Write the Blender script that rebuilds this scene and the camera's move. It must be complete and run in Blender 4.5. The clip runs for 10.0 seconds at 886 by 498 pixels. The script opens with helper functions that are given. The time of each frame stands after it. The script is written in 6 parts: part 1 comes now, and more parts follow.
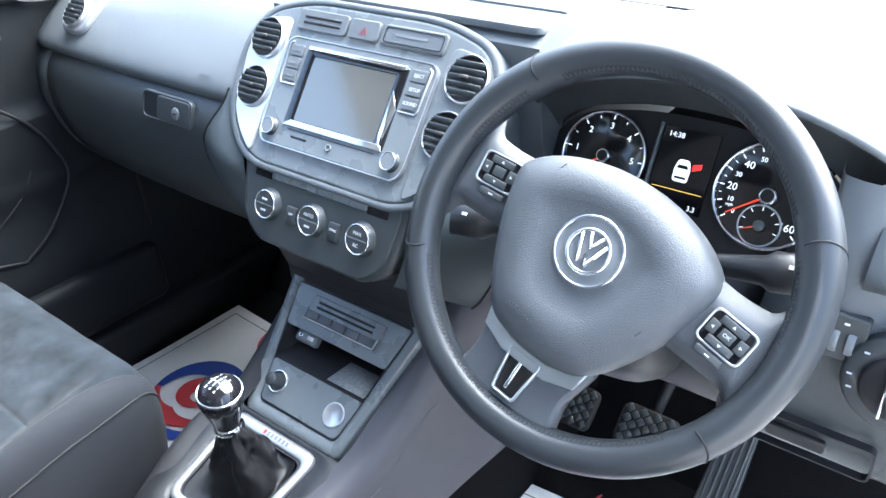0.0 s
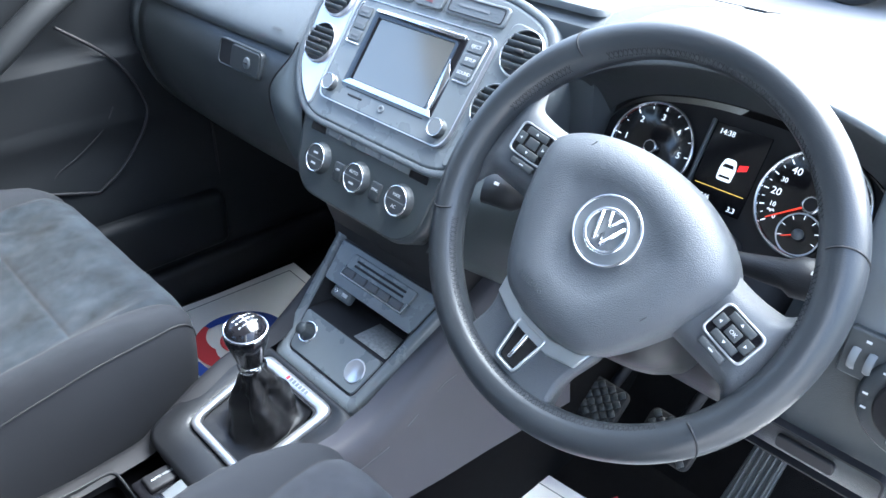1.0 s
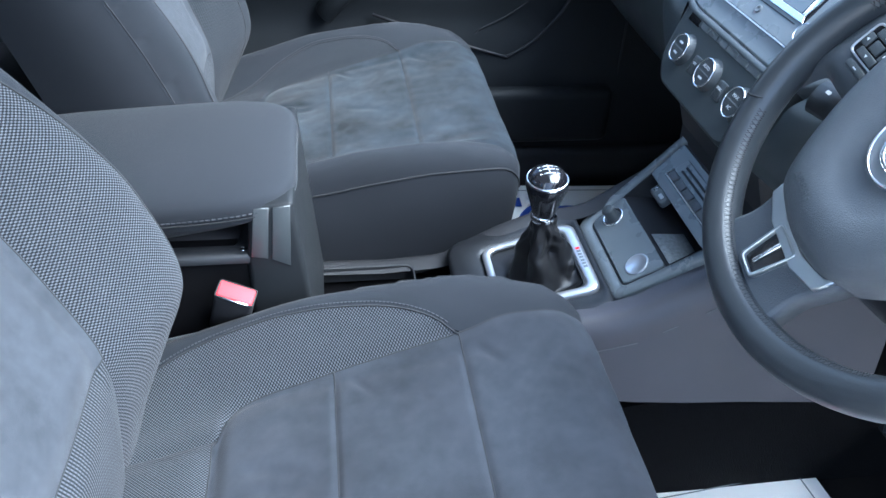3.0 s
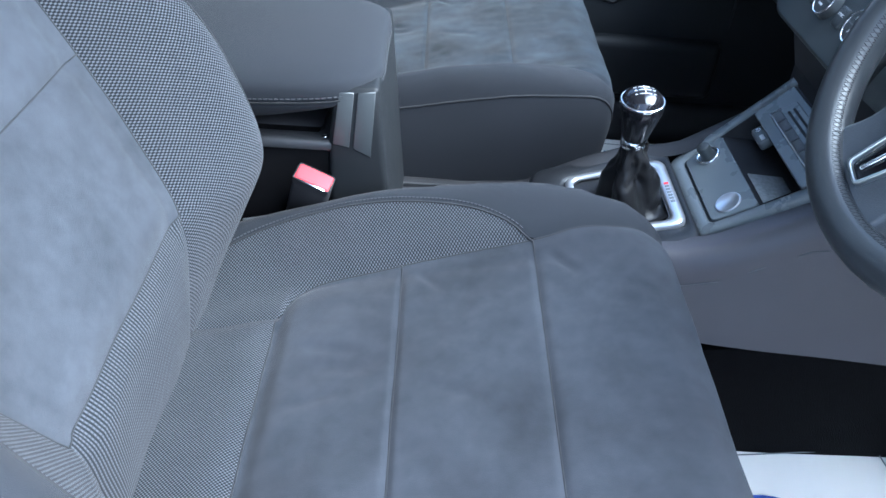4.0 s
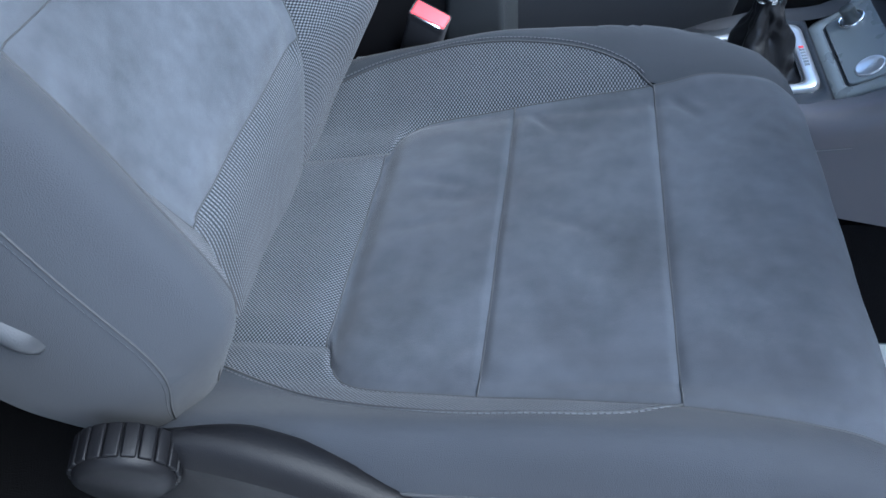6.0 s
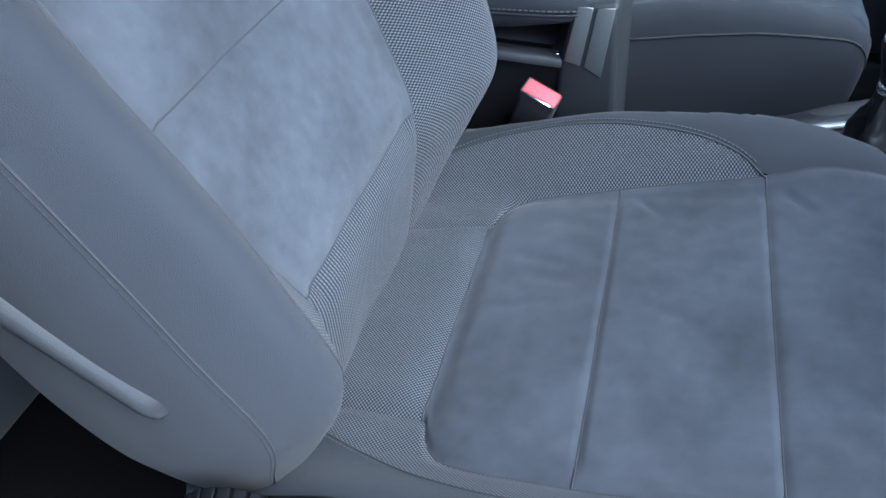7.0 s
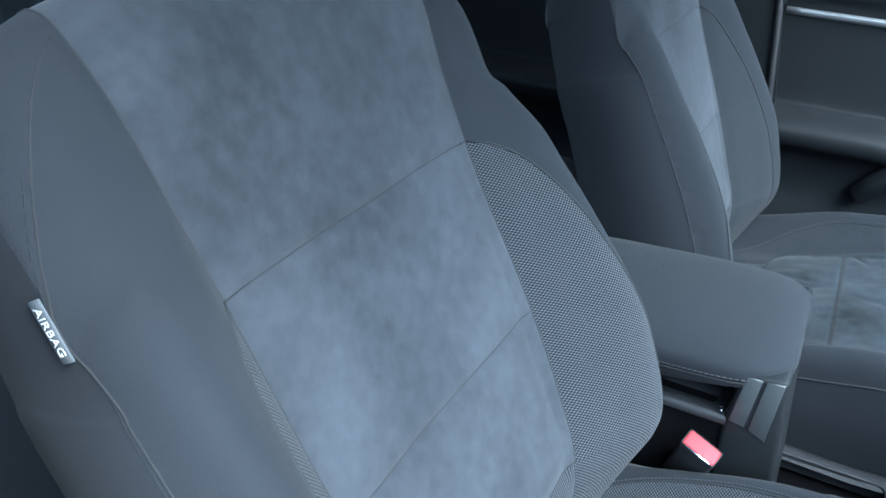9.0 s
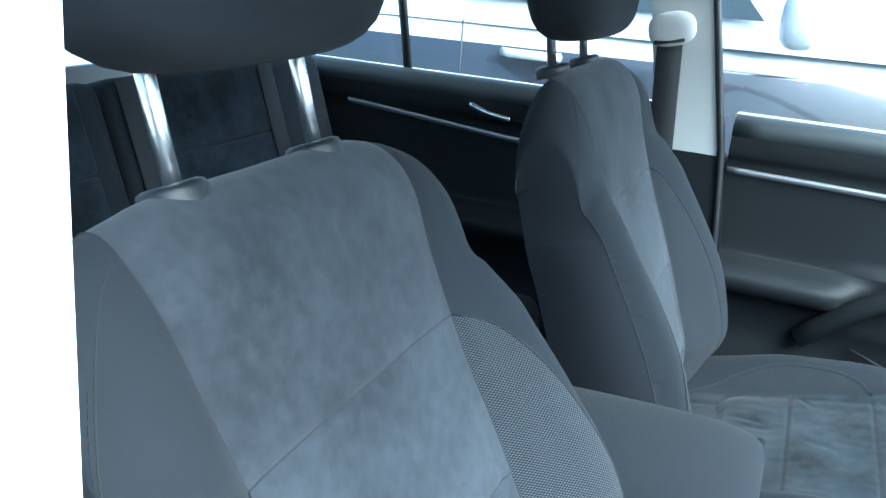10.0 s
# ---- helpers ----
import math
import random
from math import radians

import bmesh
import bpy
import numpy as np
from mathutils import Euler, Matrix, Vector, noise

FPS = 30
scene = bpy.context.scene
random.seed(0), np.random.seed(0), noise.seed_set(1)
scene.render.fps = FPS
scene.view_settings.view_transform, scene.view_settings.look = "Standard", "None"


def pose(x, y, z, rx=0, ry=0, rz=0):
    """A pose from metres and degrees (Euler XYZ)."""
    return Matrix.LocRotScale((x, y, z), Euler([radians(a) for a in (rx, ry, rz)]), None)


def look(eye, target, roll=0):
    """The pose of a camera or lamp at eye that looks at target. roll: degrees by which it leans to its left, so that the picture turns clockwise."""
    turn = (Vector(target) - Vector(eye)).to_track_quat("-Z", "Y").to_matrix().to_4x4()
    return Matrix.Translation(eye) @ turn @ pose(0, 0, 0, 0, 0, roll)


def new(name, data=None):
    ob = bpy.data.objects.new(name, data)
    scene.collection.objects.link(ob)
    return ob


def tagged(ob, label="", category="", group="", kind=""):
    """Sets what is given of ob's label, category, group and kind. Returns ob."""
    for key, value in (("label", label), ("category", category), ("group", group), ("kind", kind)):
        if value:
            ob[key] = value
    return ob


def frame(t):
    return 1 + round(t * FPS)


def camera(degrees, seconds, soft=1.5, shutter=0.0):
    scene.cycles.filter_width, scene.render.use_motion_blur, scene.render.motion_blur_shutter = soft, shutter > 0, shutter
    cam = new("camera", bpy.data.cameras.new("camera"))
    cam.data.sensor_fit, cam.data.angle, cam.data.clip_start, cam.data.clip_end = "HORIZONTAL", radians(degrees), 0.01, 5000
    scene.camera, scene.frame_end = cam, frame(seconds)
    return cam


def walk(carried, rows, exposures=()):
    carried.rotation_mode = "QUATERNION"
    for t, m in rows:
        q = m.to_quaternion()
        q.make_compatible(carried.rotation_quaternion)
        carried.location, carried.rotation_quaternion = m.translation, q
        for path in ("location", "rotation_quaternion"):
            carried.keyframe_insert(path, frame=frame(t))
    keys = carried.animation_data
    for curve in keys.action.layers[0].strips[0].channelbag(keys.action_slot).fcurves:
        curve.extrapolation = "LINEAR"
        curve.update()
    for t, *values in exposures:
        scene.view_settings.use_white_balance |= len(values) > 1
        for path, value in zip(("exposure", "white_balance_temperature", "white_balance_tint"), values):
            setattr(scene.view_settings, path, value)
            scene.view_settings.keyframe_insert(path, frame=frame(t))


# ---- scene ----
cam = camera(58.9, 10.0)
PATH = [
    (0, (0.592, -0.45, 1.36), (-0.493, 0.87, 0.319), -3.1),
    (0.5, (0.609, -0.441, 1.35), (-0.509, 0.847, 0.304), -0.9),
    (1, (0.637, -0.435, 1.341), (-0.584, 0.75, 0.29), 1.1),
    (1.5, (0.664, -0.425, 1.335), (-0.658, 0.6, 0.238), 0.8),
    (2, (0.69, -0.409, 1.325), (-0.798, 0.315, 0.201), 2.9),
    (2.5, (0.722, -0.384, 1.315), (-0.84, 0.11, 0.169), 3.7),
    (3, (0.753, -0.363, 1.281), (-0.839, -0.093, 0.101), 3.1),
    (3.2, (0.756, -0.365, 1.264), (-0.819, -0.139, 0.053), 3.9),
    (4.3, (0.794, -0.353, 1.192), (-0.779, -0.343, -0.043), 4.1),
    (4.5, (0.795, -0.352, 1.181), (-0.766, -0.377, -0.069), 3.4),
    (5, (0.801, -0.351, 1.156), (-0.675, -0.444, -0.19), 2.7),
    (5.2, (0.805, -0.349, 1.15), (-0.643, -0.448, -0.226), 2.6),
    (6.3, (0.831, -0.368, 1.149), (-0.587, -0.561, -0.248), 2.6),
    (6.5, (0.831, -0.37, 1.156), (-0.594, -0.608, -0.227), 2.2),
    (7, (0.82, -0.381, 1.173), (-0.635, -0.763, -0.145), 0.7),
    (7.5, (0.804, -0.401, 1.213), (-0.7, -0.873, -0.018), 1.3),
    (8, (0.79, -0.41, 1.253), (-0.743, -0.995, 0.105), 1.4),
    (8.5, (0.791, -0.418, 1.289), (-0.748, -1.123, 0.223), 1.5),
    (9, (0.793, -0.425, 1.326), (-0.766, -1.23, 0.366), 2.3),
    (9.5, (0.805, -0.434, 1.362), (-0.792, -1.295, 0.521), 3.0),
    (10, (0.839, -0.444, 1.4), (-0.875, -1.201, 0.702), 4.2),
]
TINTS = [(0, 3.3, 5600, 6), (1.5, 3.1, 5300, 5), (3, 2.72, 5000, 3), (4.5, 2.55, 4950, 4), (6.5, 2.34, 4900, 4), (8.5, 2.26, 4800, 0), (10, 2.40, 4750, -9)]
walk(cam, [(t, look(eye, target, roll)) for t, eye, target, roll in PATH], TINTS)

# ---- daylight ----
world = bpy.data.worlds.new("overcast_sky")
scene.world = world
world.use_nodes = True
wn, wl = world.node_tree.nodes, world.node_tree.links
sky = wn.new("ShaderNodeTexSky")
sky.sky_type, sky.sun_disc = "NISHITA", False
sky.sun_elevation, sky.sun_rotation = radians(48), radians(17)
sky.air_density, sky.dust_density, sky.ozone_density = 1.0, 8.0, 1.0
wl.new(sky.outputs[0], wn["Background"].inputs[0])
wn["Background"].inputs[1].default_value = 0.15
sun = new("sun", bpy.data.lights.new("sun", "SUN"))
sun.data.energy, sun.data.angle, sun.data.color = 3.1, radians(70), (1.0, 0.97, 0.93)
sun.matrix_world = look((0.9, 3.0, 3.6), (0, 0, 0))

# ---- materials ----


def mat(name, col, rough=0.6, metal=0.0, vary=0.25, scale=8.0, grain=0.0, grain_scale=900.0, sheen=0.0, coat=0.0, spec=0.5):
    """Procedural surface: two scales of tone, optional fine relief."""
    m = bpy.data.materials.new(name)
    m.use_nodes = True
    n, l = m.node_tree.nodes, m.node_tree.links
    b = n["Principled BSDF"]
    tc = n.new("ShaderNodeTexCoord")
    big = n.new("ShaderNodeTexNoise")
    big.inputs["Scale"].default_value, big.inputs["Detail"].default_value = scale, 5.0
    fine = n.new("ShaderNodeTexNoise")
    fine.inputs["Scale"].default_value, fine.inputs["Detail"].default_value = grain_scale, 3.0
    for x in (big, fine):
        l.new(tc.outputs["Object"], x.inputs["Vector"])
    mix = n.new("ShaderNodeMix")
    mix.data_type = "RGBA"
    mix.inputs["A"].default_value = tuple(c * (1 - vary) for c in col) + (1,)
    mix.inputs["B"].default_value = tuple(min(1, c * (1 + vary)) for c in col) + (1,)
    l.new(big.outputs["Fac"], mix.inputs["Factor"])
    l.new(mix.outputs["Result"], b.inputs["Base Color"])
    mr = n.new("ShaderNodeMapRange")
    mr.inputs["To Min"].default_value, mr.inputs["To Max"].default_value = max(0.02, rough - (0.02 if metal else 0.08)), min(1, rough + (0.02 if metal else 0.08))
    l.new(big.outputs["Fac"], mr.inputs["Value"])
    l.new(mr.outputs["Result"], b.inputs["Roughness"])
    b.inputs["Metallic"].default_value = metal
    b.inputs["Sheen Weight"].default_value = sheen
    b.inputs["Coat Weight"].default_value = coat
    b.inputs["Specular IOR Level"].default_value = spec
    if grain:
        bump = n.new("ShaderNodeBump")
        bump.inputs["Strength"].default_value, bump.inputs["Distance"].default_value = grain, 0.0012
        l.new(fine.outputs["Fac"], bump.inputs["Height"])
        l.new(bump.outputs["Normal"], b.inputs["Normal"])
    return m


def suede_mat(name, lo, hi, patch=11.0, fine=0.56, spread=0.28):
    """Brushed microfibre: nap lying in uneven patches with handling marks."""
    m = mat(name, hi, 0.95, vary=0.1, grain=0.25, grain_scale=1400, sheen=0.08, spec=0.2)
    n, l = m.node_tree.nodes, m.node_tree.links
    b = n["Principled BSDF"]
    tc = n["Texture Coordinate"]
    a = n.new("ShaderNodeTexNoise")
    a.inputs["Scale"].default_value, a.inputs["Detail"].default_value = patch, 6.0
    a.inputs["Roughness"].default_value, a.inputs["Distortion"].default_value = 0.58, 0.25
    c = n.new("ShaderNodeTexNoise")
    c.inputs["Scale"].default_value, c.inputs["Detail"].default_value = 70.0, 6.0
    l.new(tc.outputs["Object"], a.inputs["Vector"])
    l.new(tc.outputs["Object"], c.inputs["Vector"])
    ramp = n.new("ShaderNodeValToRGB")
    ramp.color_ramp.elements[0].position, ramp.color_ramp.elements[1].position = 0.5 - spread, 0.5 + spread
    ramp.color_ramp.elements[0].color, ramp.color_ramp.elements[1].color = (*lo, 1), (*hi, 1)
    add = n.new("ShaderNodeMath")
    add.operation = "MULTIPLY_ADD"
    add.inputs[1].default_value, add.inputs[2].default_value = fine, -fine / 2
    l.new(c.outputs["Fac"], add.inputs[0])
    s = n.new("ShaderNodeMath")
    l.new(a.outputs["Fac"], s.inputs[0])
    l.new(add.outputs[0], s.inputs[1])
    l.new(s.outputs[0], ramp.inputs["Fac"])
    l.new(ramp.outputs["Color"], b.inputs["Base Color"])
    return m


def weave_mat(name, dark, light, pitch=0.0027, bias=-0.1, rib=False):
    """Coarse woven cloth: raised light threads on a dark ground, laid out in metres of cloth."""
    m = mat(name, dark, 0.9, vary=0.1, sheen=0.03, spec=0.2)
    n, l = m.node_tree.nodes, m.node_tree.links
    b = n["Principled BSDF"]
    uv = n.new("ShaderNodeUVMap")
    uv.uv_map = "cloth"
    sep = n.new("ShaderNodeSeparateXYZ")
    l.new(uv.outputs["UV"], sep.inputs[0])
    waves = []
    for k, f in (("X", 1.0), ("Y", 1.0)):
        mul = n.new("ShaderNodeMath")
        mul.operation = "MULTIPLY"
        mul.inputs[1].default_value = 2 * math.pi / pitch * f
        l.new(sep.outputs[k], mul.inputs[0])
        si = n.new("ShaderNodeMath")
        si.operation = "SINE"
        l.new(mul.outputs[0], si.inputs[0])
        waves.append(si)
    across = waves[0]
    if rib:
        across = n.new("ShaderNodeMath")
        across.operation = "MULTIPLY_ADD"
        across.inputs[1].default_value, across.inputs[2].default_value = 0.4, 0.6
        l.new(waves[1].outputs[0], across.inputs[0])
    pr = n.new("ShaderNodeMath")
    pr.operation = "MULTIPLY"
    l.new(across.outputs[0], pr.inputs[0])
    l.new(waves[0 if rib else 1].outputs[0], pr.inputs[1])
    ramp = n.new("ShaderNodeMapRange")
    ramp.inputs["From Min"].default_value, ramp.inputs["From Max"].default_value = bias - 0.25, bias + 0.45
    l.new(pr.outputs[0], ramp.inputs["Value"])
    mix = n.new("ShaderNodeMix")
    mix.data_type = "RGBA"
    mix.inputs["A"].default_value, mix.inputs["B"].default_value = (*dark, 1), (*light, 1)
    l.new(ramp.outputs["Result"], mix.inputs["Factor"])
    l.new(mix.outputs["Result"], b.inputs["Base Color"])
    bump = n.new("ShaderNodeBump")
    bump.inputs["Strength"].default_value, bump.inputs["Distance"].default_value = 0.6, 0.0008
    l.new(ramp.outputs["Result"], bump.inputs["Height"])
    l.new(bump.outputs["Normal"], b.inputs["Normal"])
    return m


def glow_mat(name, col, power):
    m = bpy.data.materials.new(name)
    m.use_nodes = True
    b = m.node_tree.nodes["Principled BSDF"]
    b.inputs["Base Color"].default_value = (*col, 1)
    b.inputs["Emission Color"].default_value = (*col, 1)
    b.inputs["Emission Strength"].default_value = power
    b.inputs["Roughness"].default_value = 0.3
    return m


def glass_mat(name, col=(1, 1, 1), rough=0.0):
    m = bpy.data.materials.new(name)
    m.use_nodes = True
    n, l = m.node_tree.nodes, m.node_tree.links
    out = n["Material Output"]
    tr, gl, mx, fr = n.new("ShaderNodeBsdfTransparent"), n.new("ShaderNodeBsdfGlossy"), n.new("ShaderNodeMixShader"), n.new("ShaderNodeFresnel")
    tr.inputs[0].default_value = (*col, 1)
    gl.inputs["Roughness"].default_value = rough
    fr.inputs[0].default_value = 1.35
    l.new(fr.outputs[0], mx.inputs[0])
    l.new(tr.outputs[0], mx.inputs[1])
    l.new(gl.outputs[0], mx.inputs[2])
    l.new(mx.outputs[0], out.inputs[0])
    return m


M_SUEDE = suede_mat("blue_grey_suede", (0.0165, 0.0186, 0.0228), (0.041, 0.0456, 0.0548), 6.5, 0.50, 0.25)
# worn nap, also darkened so the cushion reads as less lit than the backrest
M_SUEDE_C = suede_mat("worn_shaded_blue_grey_suede", (0.0125, 0.0142, 0.0180), (0.0315, 0.0355, 0.0440), 8.0, 0.36, 0.24)
# ruffled nap; the overall darker tone is shade put into the colour
M_SUEDE_P = suede_mat("ruffled_shaded_blue_grey_suede", (0.0030, 0.0046, 0.0066), (0.0195, 0.0262, 0.0345), 12.0, 0.30, 0.17)
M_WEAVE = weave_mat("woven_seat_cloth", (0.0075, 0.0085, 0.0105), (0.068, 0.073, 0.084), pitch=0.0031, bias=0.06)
# the same weave with dimmed threads, shade of the passenger side in its colour
M_WEAVE_P = weave_mat("fine_shaded_woven_cloth", (0.007, 0.008, 0.010), (0.034, 0.038, 0.045), bias=0.05)
M_KNIT = weave_mat("ribbed_seat_cloth", (0.0075, 0.0085, 0.0105), (0.064, 0.069, 0.080), pitch=0.0034, bias=0.06, rib=True)
M_CLOTH = mat("charcoal_seat_cloth", (0.0148, 0.0168, 0.0209), 0.92, vary=0.18, scale=14, grain=0.35, grain_scale=1600, sheen=0.03, spec=0.2)
M_STITCH = mat("grey_stitching_thread", (0.034, 0.037, 0.043), 0.9, vary=0.1)
M_PIPING = mat("dark_seam_piping", (0.011, 0.012, 0.014), 0.9, vary=0.15)
M_TAG = mat("grey_woven_tag", (0.075, 0.082, 0.092), 0.85, vary=0.1, grain=0.4)
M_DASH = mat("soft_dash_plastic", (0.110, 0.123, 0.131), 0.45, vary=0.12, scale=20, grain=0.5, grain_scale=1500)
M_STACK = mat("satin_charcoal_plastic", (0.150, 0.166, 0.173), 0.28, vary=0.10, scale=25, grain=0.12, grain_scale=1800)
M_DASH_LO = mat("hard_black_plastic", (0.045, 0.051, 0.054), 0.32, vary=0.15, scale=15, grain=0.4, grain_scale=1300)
M_CLIMATE = mat("satin_climate_plastic", (0.048, 0.057, 0.060), 0.40, vary=0.12, scale=15, grain=0.2, grain_scale=1500)
M_CONSOLE = mat("charcoal_console_plastic", (0.092, 0.097, 0.106), 0.36, vary=0.15, scale=12, grain=0.35, grain_scale=1200)
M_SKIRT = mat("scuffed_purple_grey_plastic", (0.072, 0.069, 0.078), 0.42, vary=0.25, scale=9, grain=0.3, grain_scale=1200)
M_DOOR = mat("dark_door_plastic", (0.0118, 0.0133, 0.0149), 0.50, vary=0.15, scale=12, grain=0.35, grain_scale=1200, spec=0.2)
M_SATIN = mat("satin_grey_plastic", (0.150, 0.163, 0.170), 0.32, vary=0.08, scale=30, grain=0.1, grain_scale=1800)
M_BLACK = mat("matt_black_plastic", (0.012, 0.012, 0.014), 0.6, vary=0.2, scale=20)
M_GLOSS = mat("piano_black_plastic", (0.008, 0.008, 0.010), 0.10, vary=0.1, spec=0.6)
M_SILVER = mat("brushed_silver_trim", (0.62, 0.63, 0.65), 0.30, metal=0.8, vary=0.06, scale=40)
M_CHROME = mat("bright_chrome", (0.82, 0.83, 0.85), 0.08, metal=1.0, vary=0.03, scale=30)
M_POST = mat("polished_steel_post", (0.90, 0.91, 0.92), 0.28, metal=1.0, vary=0.03, scale=30)
M_FORK = mat("satin_metal_fork", (0.50, 0.53, 0.54), 0.30, metal=0.9, vary=0.06, scale=40)
M_LEATHER = mat("black_wheel_leather", (0.027, 0.031, 0.035), 0.33, vary=0.15, scale=18, grain=0.12, grain_scale=900)
M_PAD = mat("grained_airbag_cover", (0.075, 0.083, 0.092), 0.40, vary=0.08, scale=18, grain=0.5, grain_scale=1100)
M_GAITER = mat("soft_black_leatherette", (0.010, 0.010, 0.011), 0.36, vary=0.2, scale=25, grain=0.3, spec=0.35)
# albedo pushed to near zero to carry the shade on the seat's outer side
M_TRIM = mat("glossy_black_seat_trim", (0.003, 0.003, 0.0035), 0.42, vary=0.15, scale=15, grain=0.2, grain_scale=1300, spec=0.08)
M_LEVER = mat("satin_dark_lever_plastic", (0.014, 0.015, 0.017), 0.34, vary=0.1, scale=20, grain=0.1, spec=0.28)
M_SCREEN = mat("reflective_screen_glass", (0.20, 0.20, 0.185), 0.12, metal=0.55, vary=0.05)
M_SHELL = mat("dark_grained_shell", (0.013, 0.014, 0.016), 0.38, vary=0.15, scale=15, grain=0.35, grain_scale=1300)
M_KNOB = mat("polished_black_knob", (0.010, 0.010, 0.012), 0.18, vary=0.1, scale=20)
M_CARPET = mat("black_cabin_carpet", (0.0042, 0.0042, 0.0046), 1.0, vary=0.4, scale=60, grain=1.0, grain_scale=700, spec=0.08)
M_PAPER = mat("white_paper_mat", (0.86, 0.86, 0.84), 0.75, vary=0.04, scale=10)
M_BLUE = mat("blue_print", (0.02, 0.06, 0.32), 0.7, vary=0.06)
M_RED = mat("red_print", (0.60, 0.05, 0.06), 0.7, vary=0.06)
M_BUCKLE = mat("red_buckle_button", (0.70, 0.05, 0.06), 0.65, vary=0.06, spec=0.2)
M_PILLAR = mat("light_grey_pillar_trim", (0.50, 0.50, 0.49), 0.75, vary=0.05, grain=0.2)
M_HEADLINER = mat("pale_grey_headlining", (0.48, 0.48, 0.47), 0.95, vary=0.05, scale=30, grain=0.3)
M_PAINT = mat("white_car_paint", (0.80, 0.81, 0.82), 0.25, vary=0.02, coat=0.6)
M_PAINT_S = mat("pale_silver_car_paint", (0.42, 0.44, 0.46), 0.25, vary=0.03, coat=0.6)
M_PAINT_D = mat("dark_car_paint", (0.02, 0.022, 0.03), 0.2, vary=0.1, coat=0.8)
M_TYRE = mat("black_tyre_rubber", (0.02, 0.02, 0.02), 0.85, vary=0.2)
M_ALLOY = mat("silver_alloy_wheel", (0.55, 0.56, 0.58), 0.3, metal=0.7, vary=0.05)
M_GROUND = mat("pale_concrete_yard", (0.24, 0.235, 0.225), 0.9, vary=0.2, scale=1.2, grain=0.4, grain_scale=60)
M_BELT = mat("black_belt_webbing", (0.015, 0.015, 0.017), 0.8, vary=0.2, scale=80)
M_MARK = mat("pale_printed_marking", (0.62, 0.64, 0.66), 0.6, vary=0.05)
M_FAINT = mat("faint_grey_marking", (0.16, 0.17, 0.18), 0.6, vary=0.05)
M_NEEDLE = glow_mat("red_dial_needle", (0.75, 0.05, 0.02), 0.12)
M_LIT = glow_mat("lit_white_display_text", (0.8, 0.82, 0.85), 0.16)
M_LITR = glow_mat("lit_red_display_mark", (0.8, 0.02, 0.02), 0.2)
M_LITY = glow_mat("lit_amber_display_line", (0.7, 0.45, 0.08), 0.15)
M_GLASS = glass_mat("window_glass", (0.93, 0.96, 0.95))
M_TINT = mat("dark_tinted_window", (0.02, 0.026, 0.028), 0.05, vary=0.1, spec=0.8)

# ---- mesh helpers ----


def part(name, me, material, parent, label=""):
    """Links a bmesh or mesh as one object under a thing or a part."""
    if isinstance(me, bmesh.types.BMesh):
        bm, me = me, bpy.data.meshes.new(name)
        bm.to_mesh(me)
        bm.free()
    me.materials.clear()
    me.materials.append(material)
    ob = new(name, me)
    ob.parent = parent
    return tagged(ob, label)


def thing(name, label, category, group="", kind="", at=None):
    """An empty at its base that parents a thing's parts."""
    ob = new(name)
    ob.empty_display_size = 0.05
    if at is not None:
        ob.matrix_basis = at if isinstance(at, Matrix) else Matrix.Translation(at)
    return tagged(ob, label, category, group, kind)


def plane_m(y, z, lean, x=0.0):
    """A frame on a surface across the car: local x right, y up the surface, z out of it to the driver. lean: degrees that its top goes forward."""
    a = radians(lean)
    m = Matrix(((1, 0, 0, x), (0, math.sin(a), -math.cos(a), y), (0, math.cos(a), math.sin(a), z), (0, 0, 0, 1)))
    return m


def xf(bm, m):
    bmesh.ops.transform(bm, matrix=m, verts=bm.verts)
    return bm


def smooth(bm, on=True):
    for f in bm.faces:
        f.smooth = on
    return bm


def box(w, d, h, bevel=0.0, seg=2, m=None):
    """A box centred on its place, with rounded edges."""
    bm = bmesh.new()
    bmesh.ops.create_cube(bm, size=1.0)
    bmesh.ops.scale(bm, vec=(w, d, h), verts=bm.verts)
    if bevel:
        bmesh.ops.bevel(bm, geom=list(bm.edges), offset=bevel, segments=seg, affect="EDGES", profile=0.5)
        smooth(bm)
    return xf(bm, m) if m is not None else bm


def round_poly(pts, r, n=5):
    """Rounds the corners of a polygon. r: one radius or one per corner."""
    out = []
    k = len(pts)
    for i in range(k):
        p0, p, p1 = Vector(pts[i - 1]), Vector(pts[i]), Vector(pts[(i + 1) % k])
        a, b = p0 - p, p1 - p
        rr = r[i] if isinstance(r, (list, tuple)) else r
        d = min(rr, 0.49 * a.length, 0.49 * b.length)
        q0, q1 = p + a.normalized() * d, p + b.normalized() * d
        for j in range(n + 1):
            t = j / n
            out.append((1 - t) ** 2 * q0 + 2 * t * (1 - t) * p + t * t * q1)
    return [(v.x, v.y) for v in out]


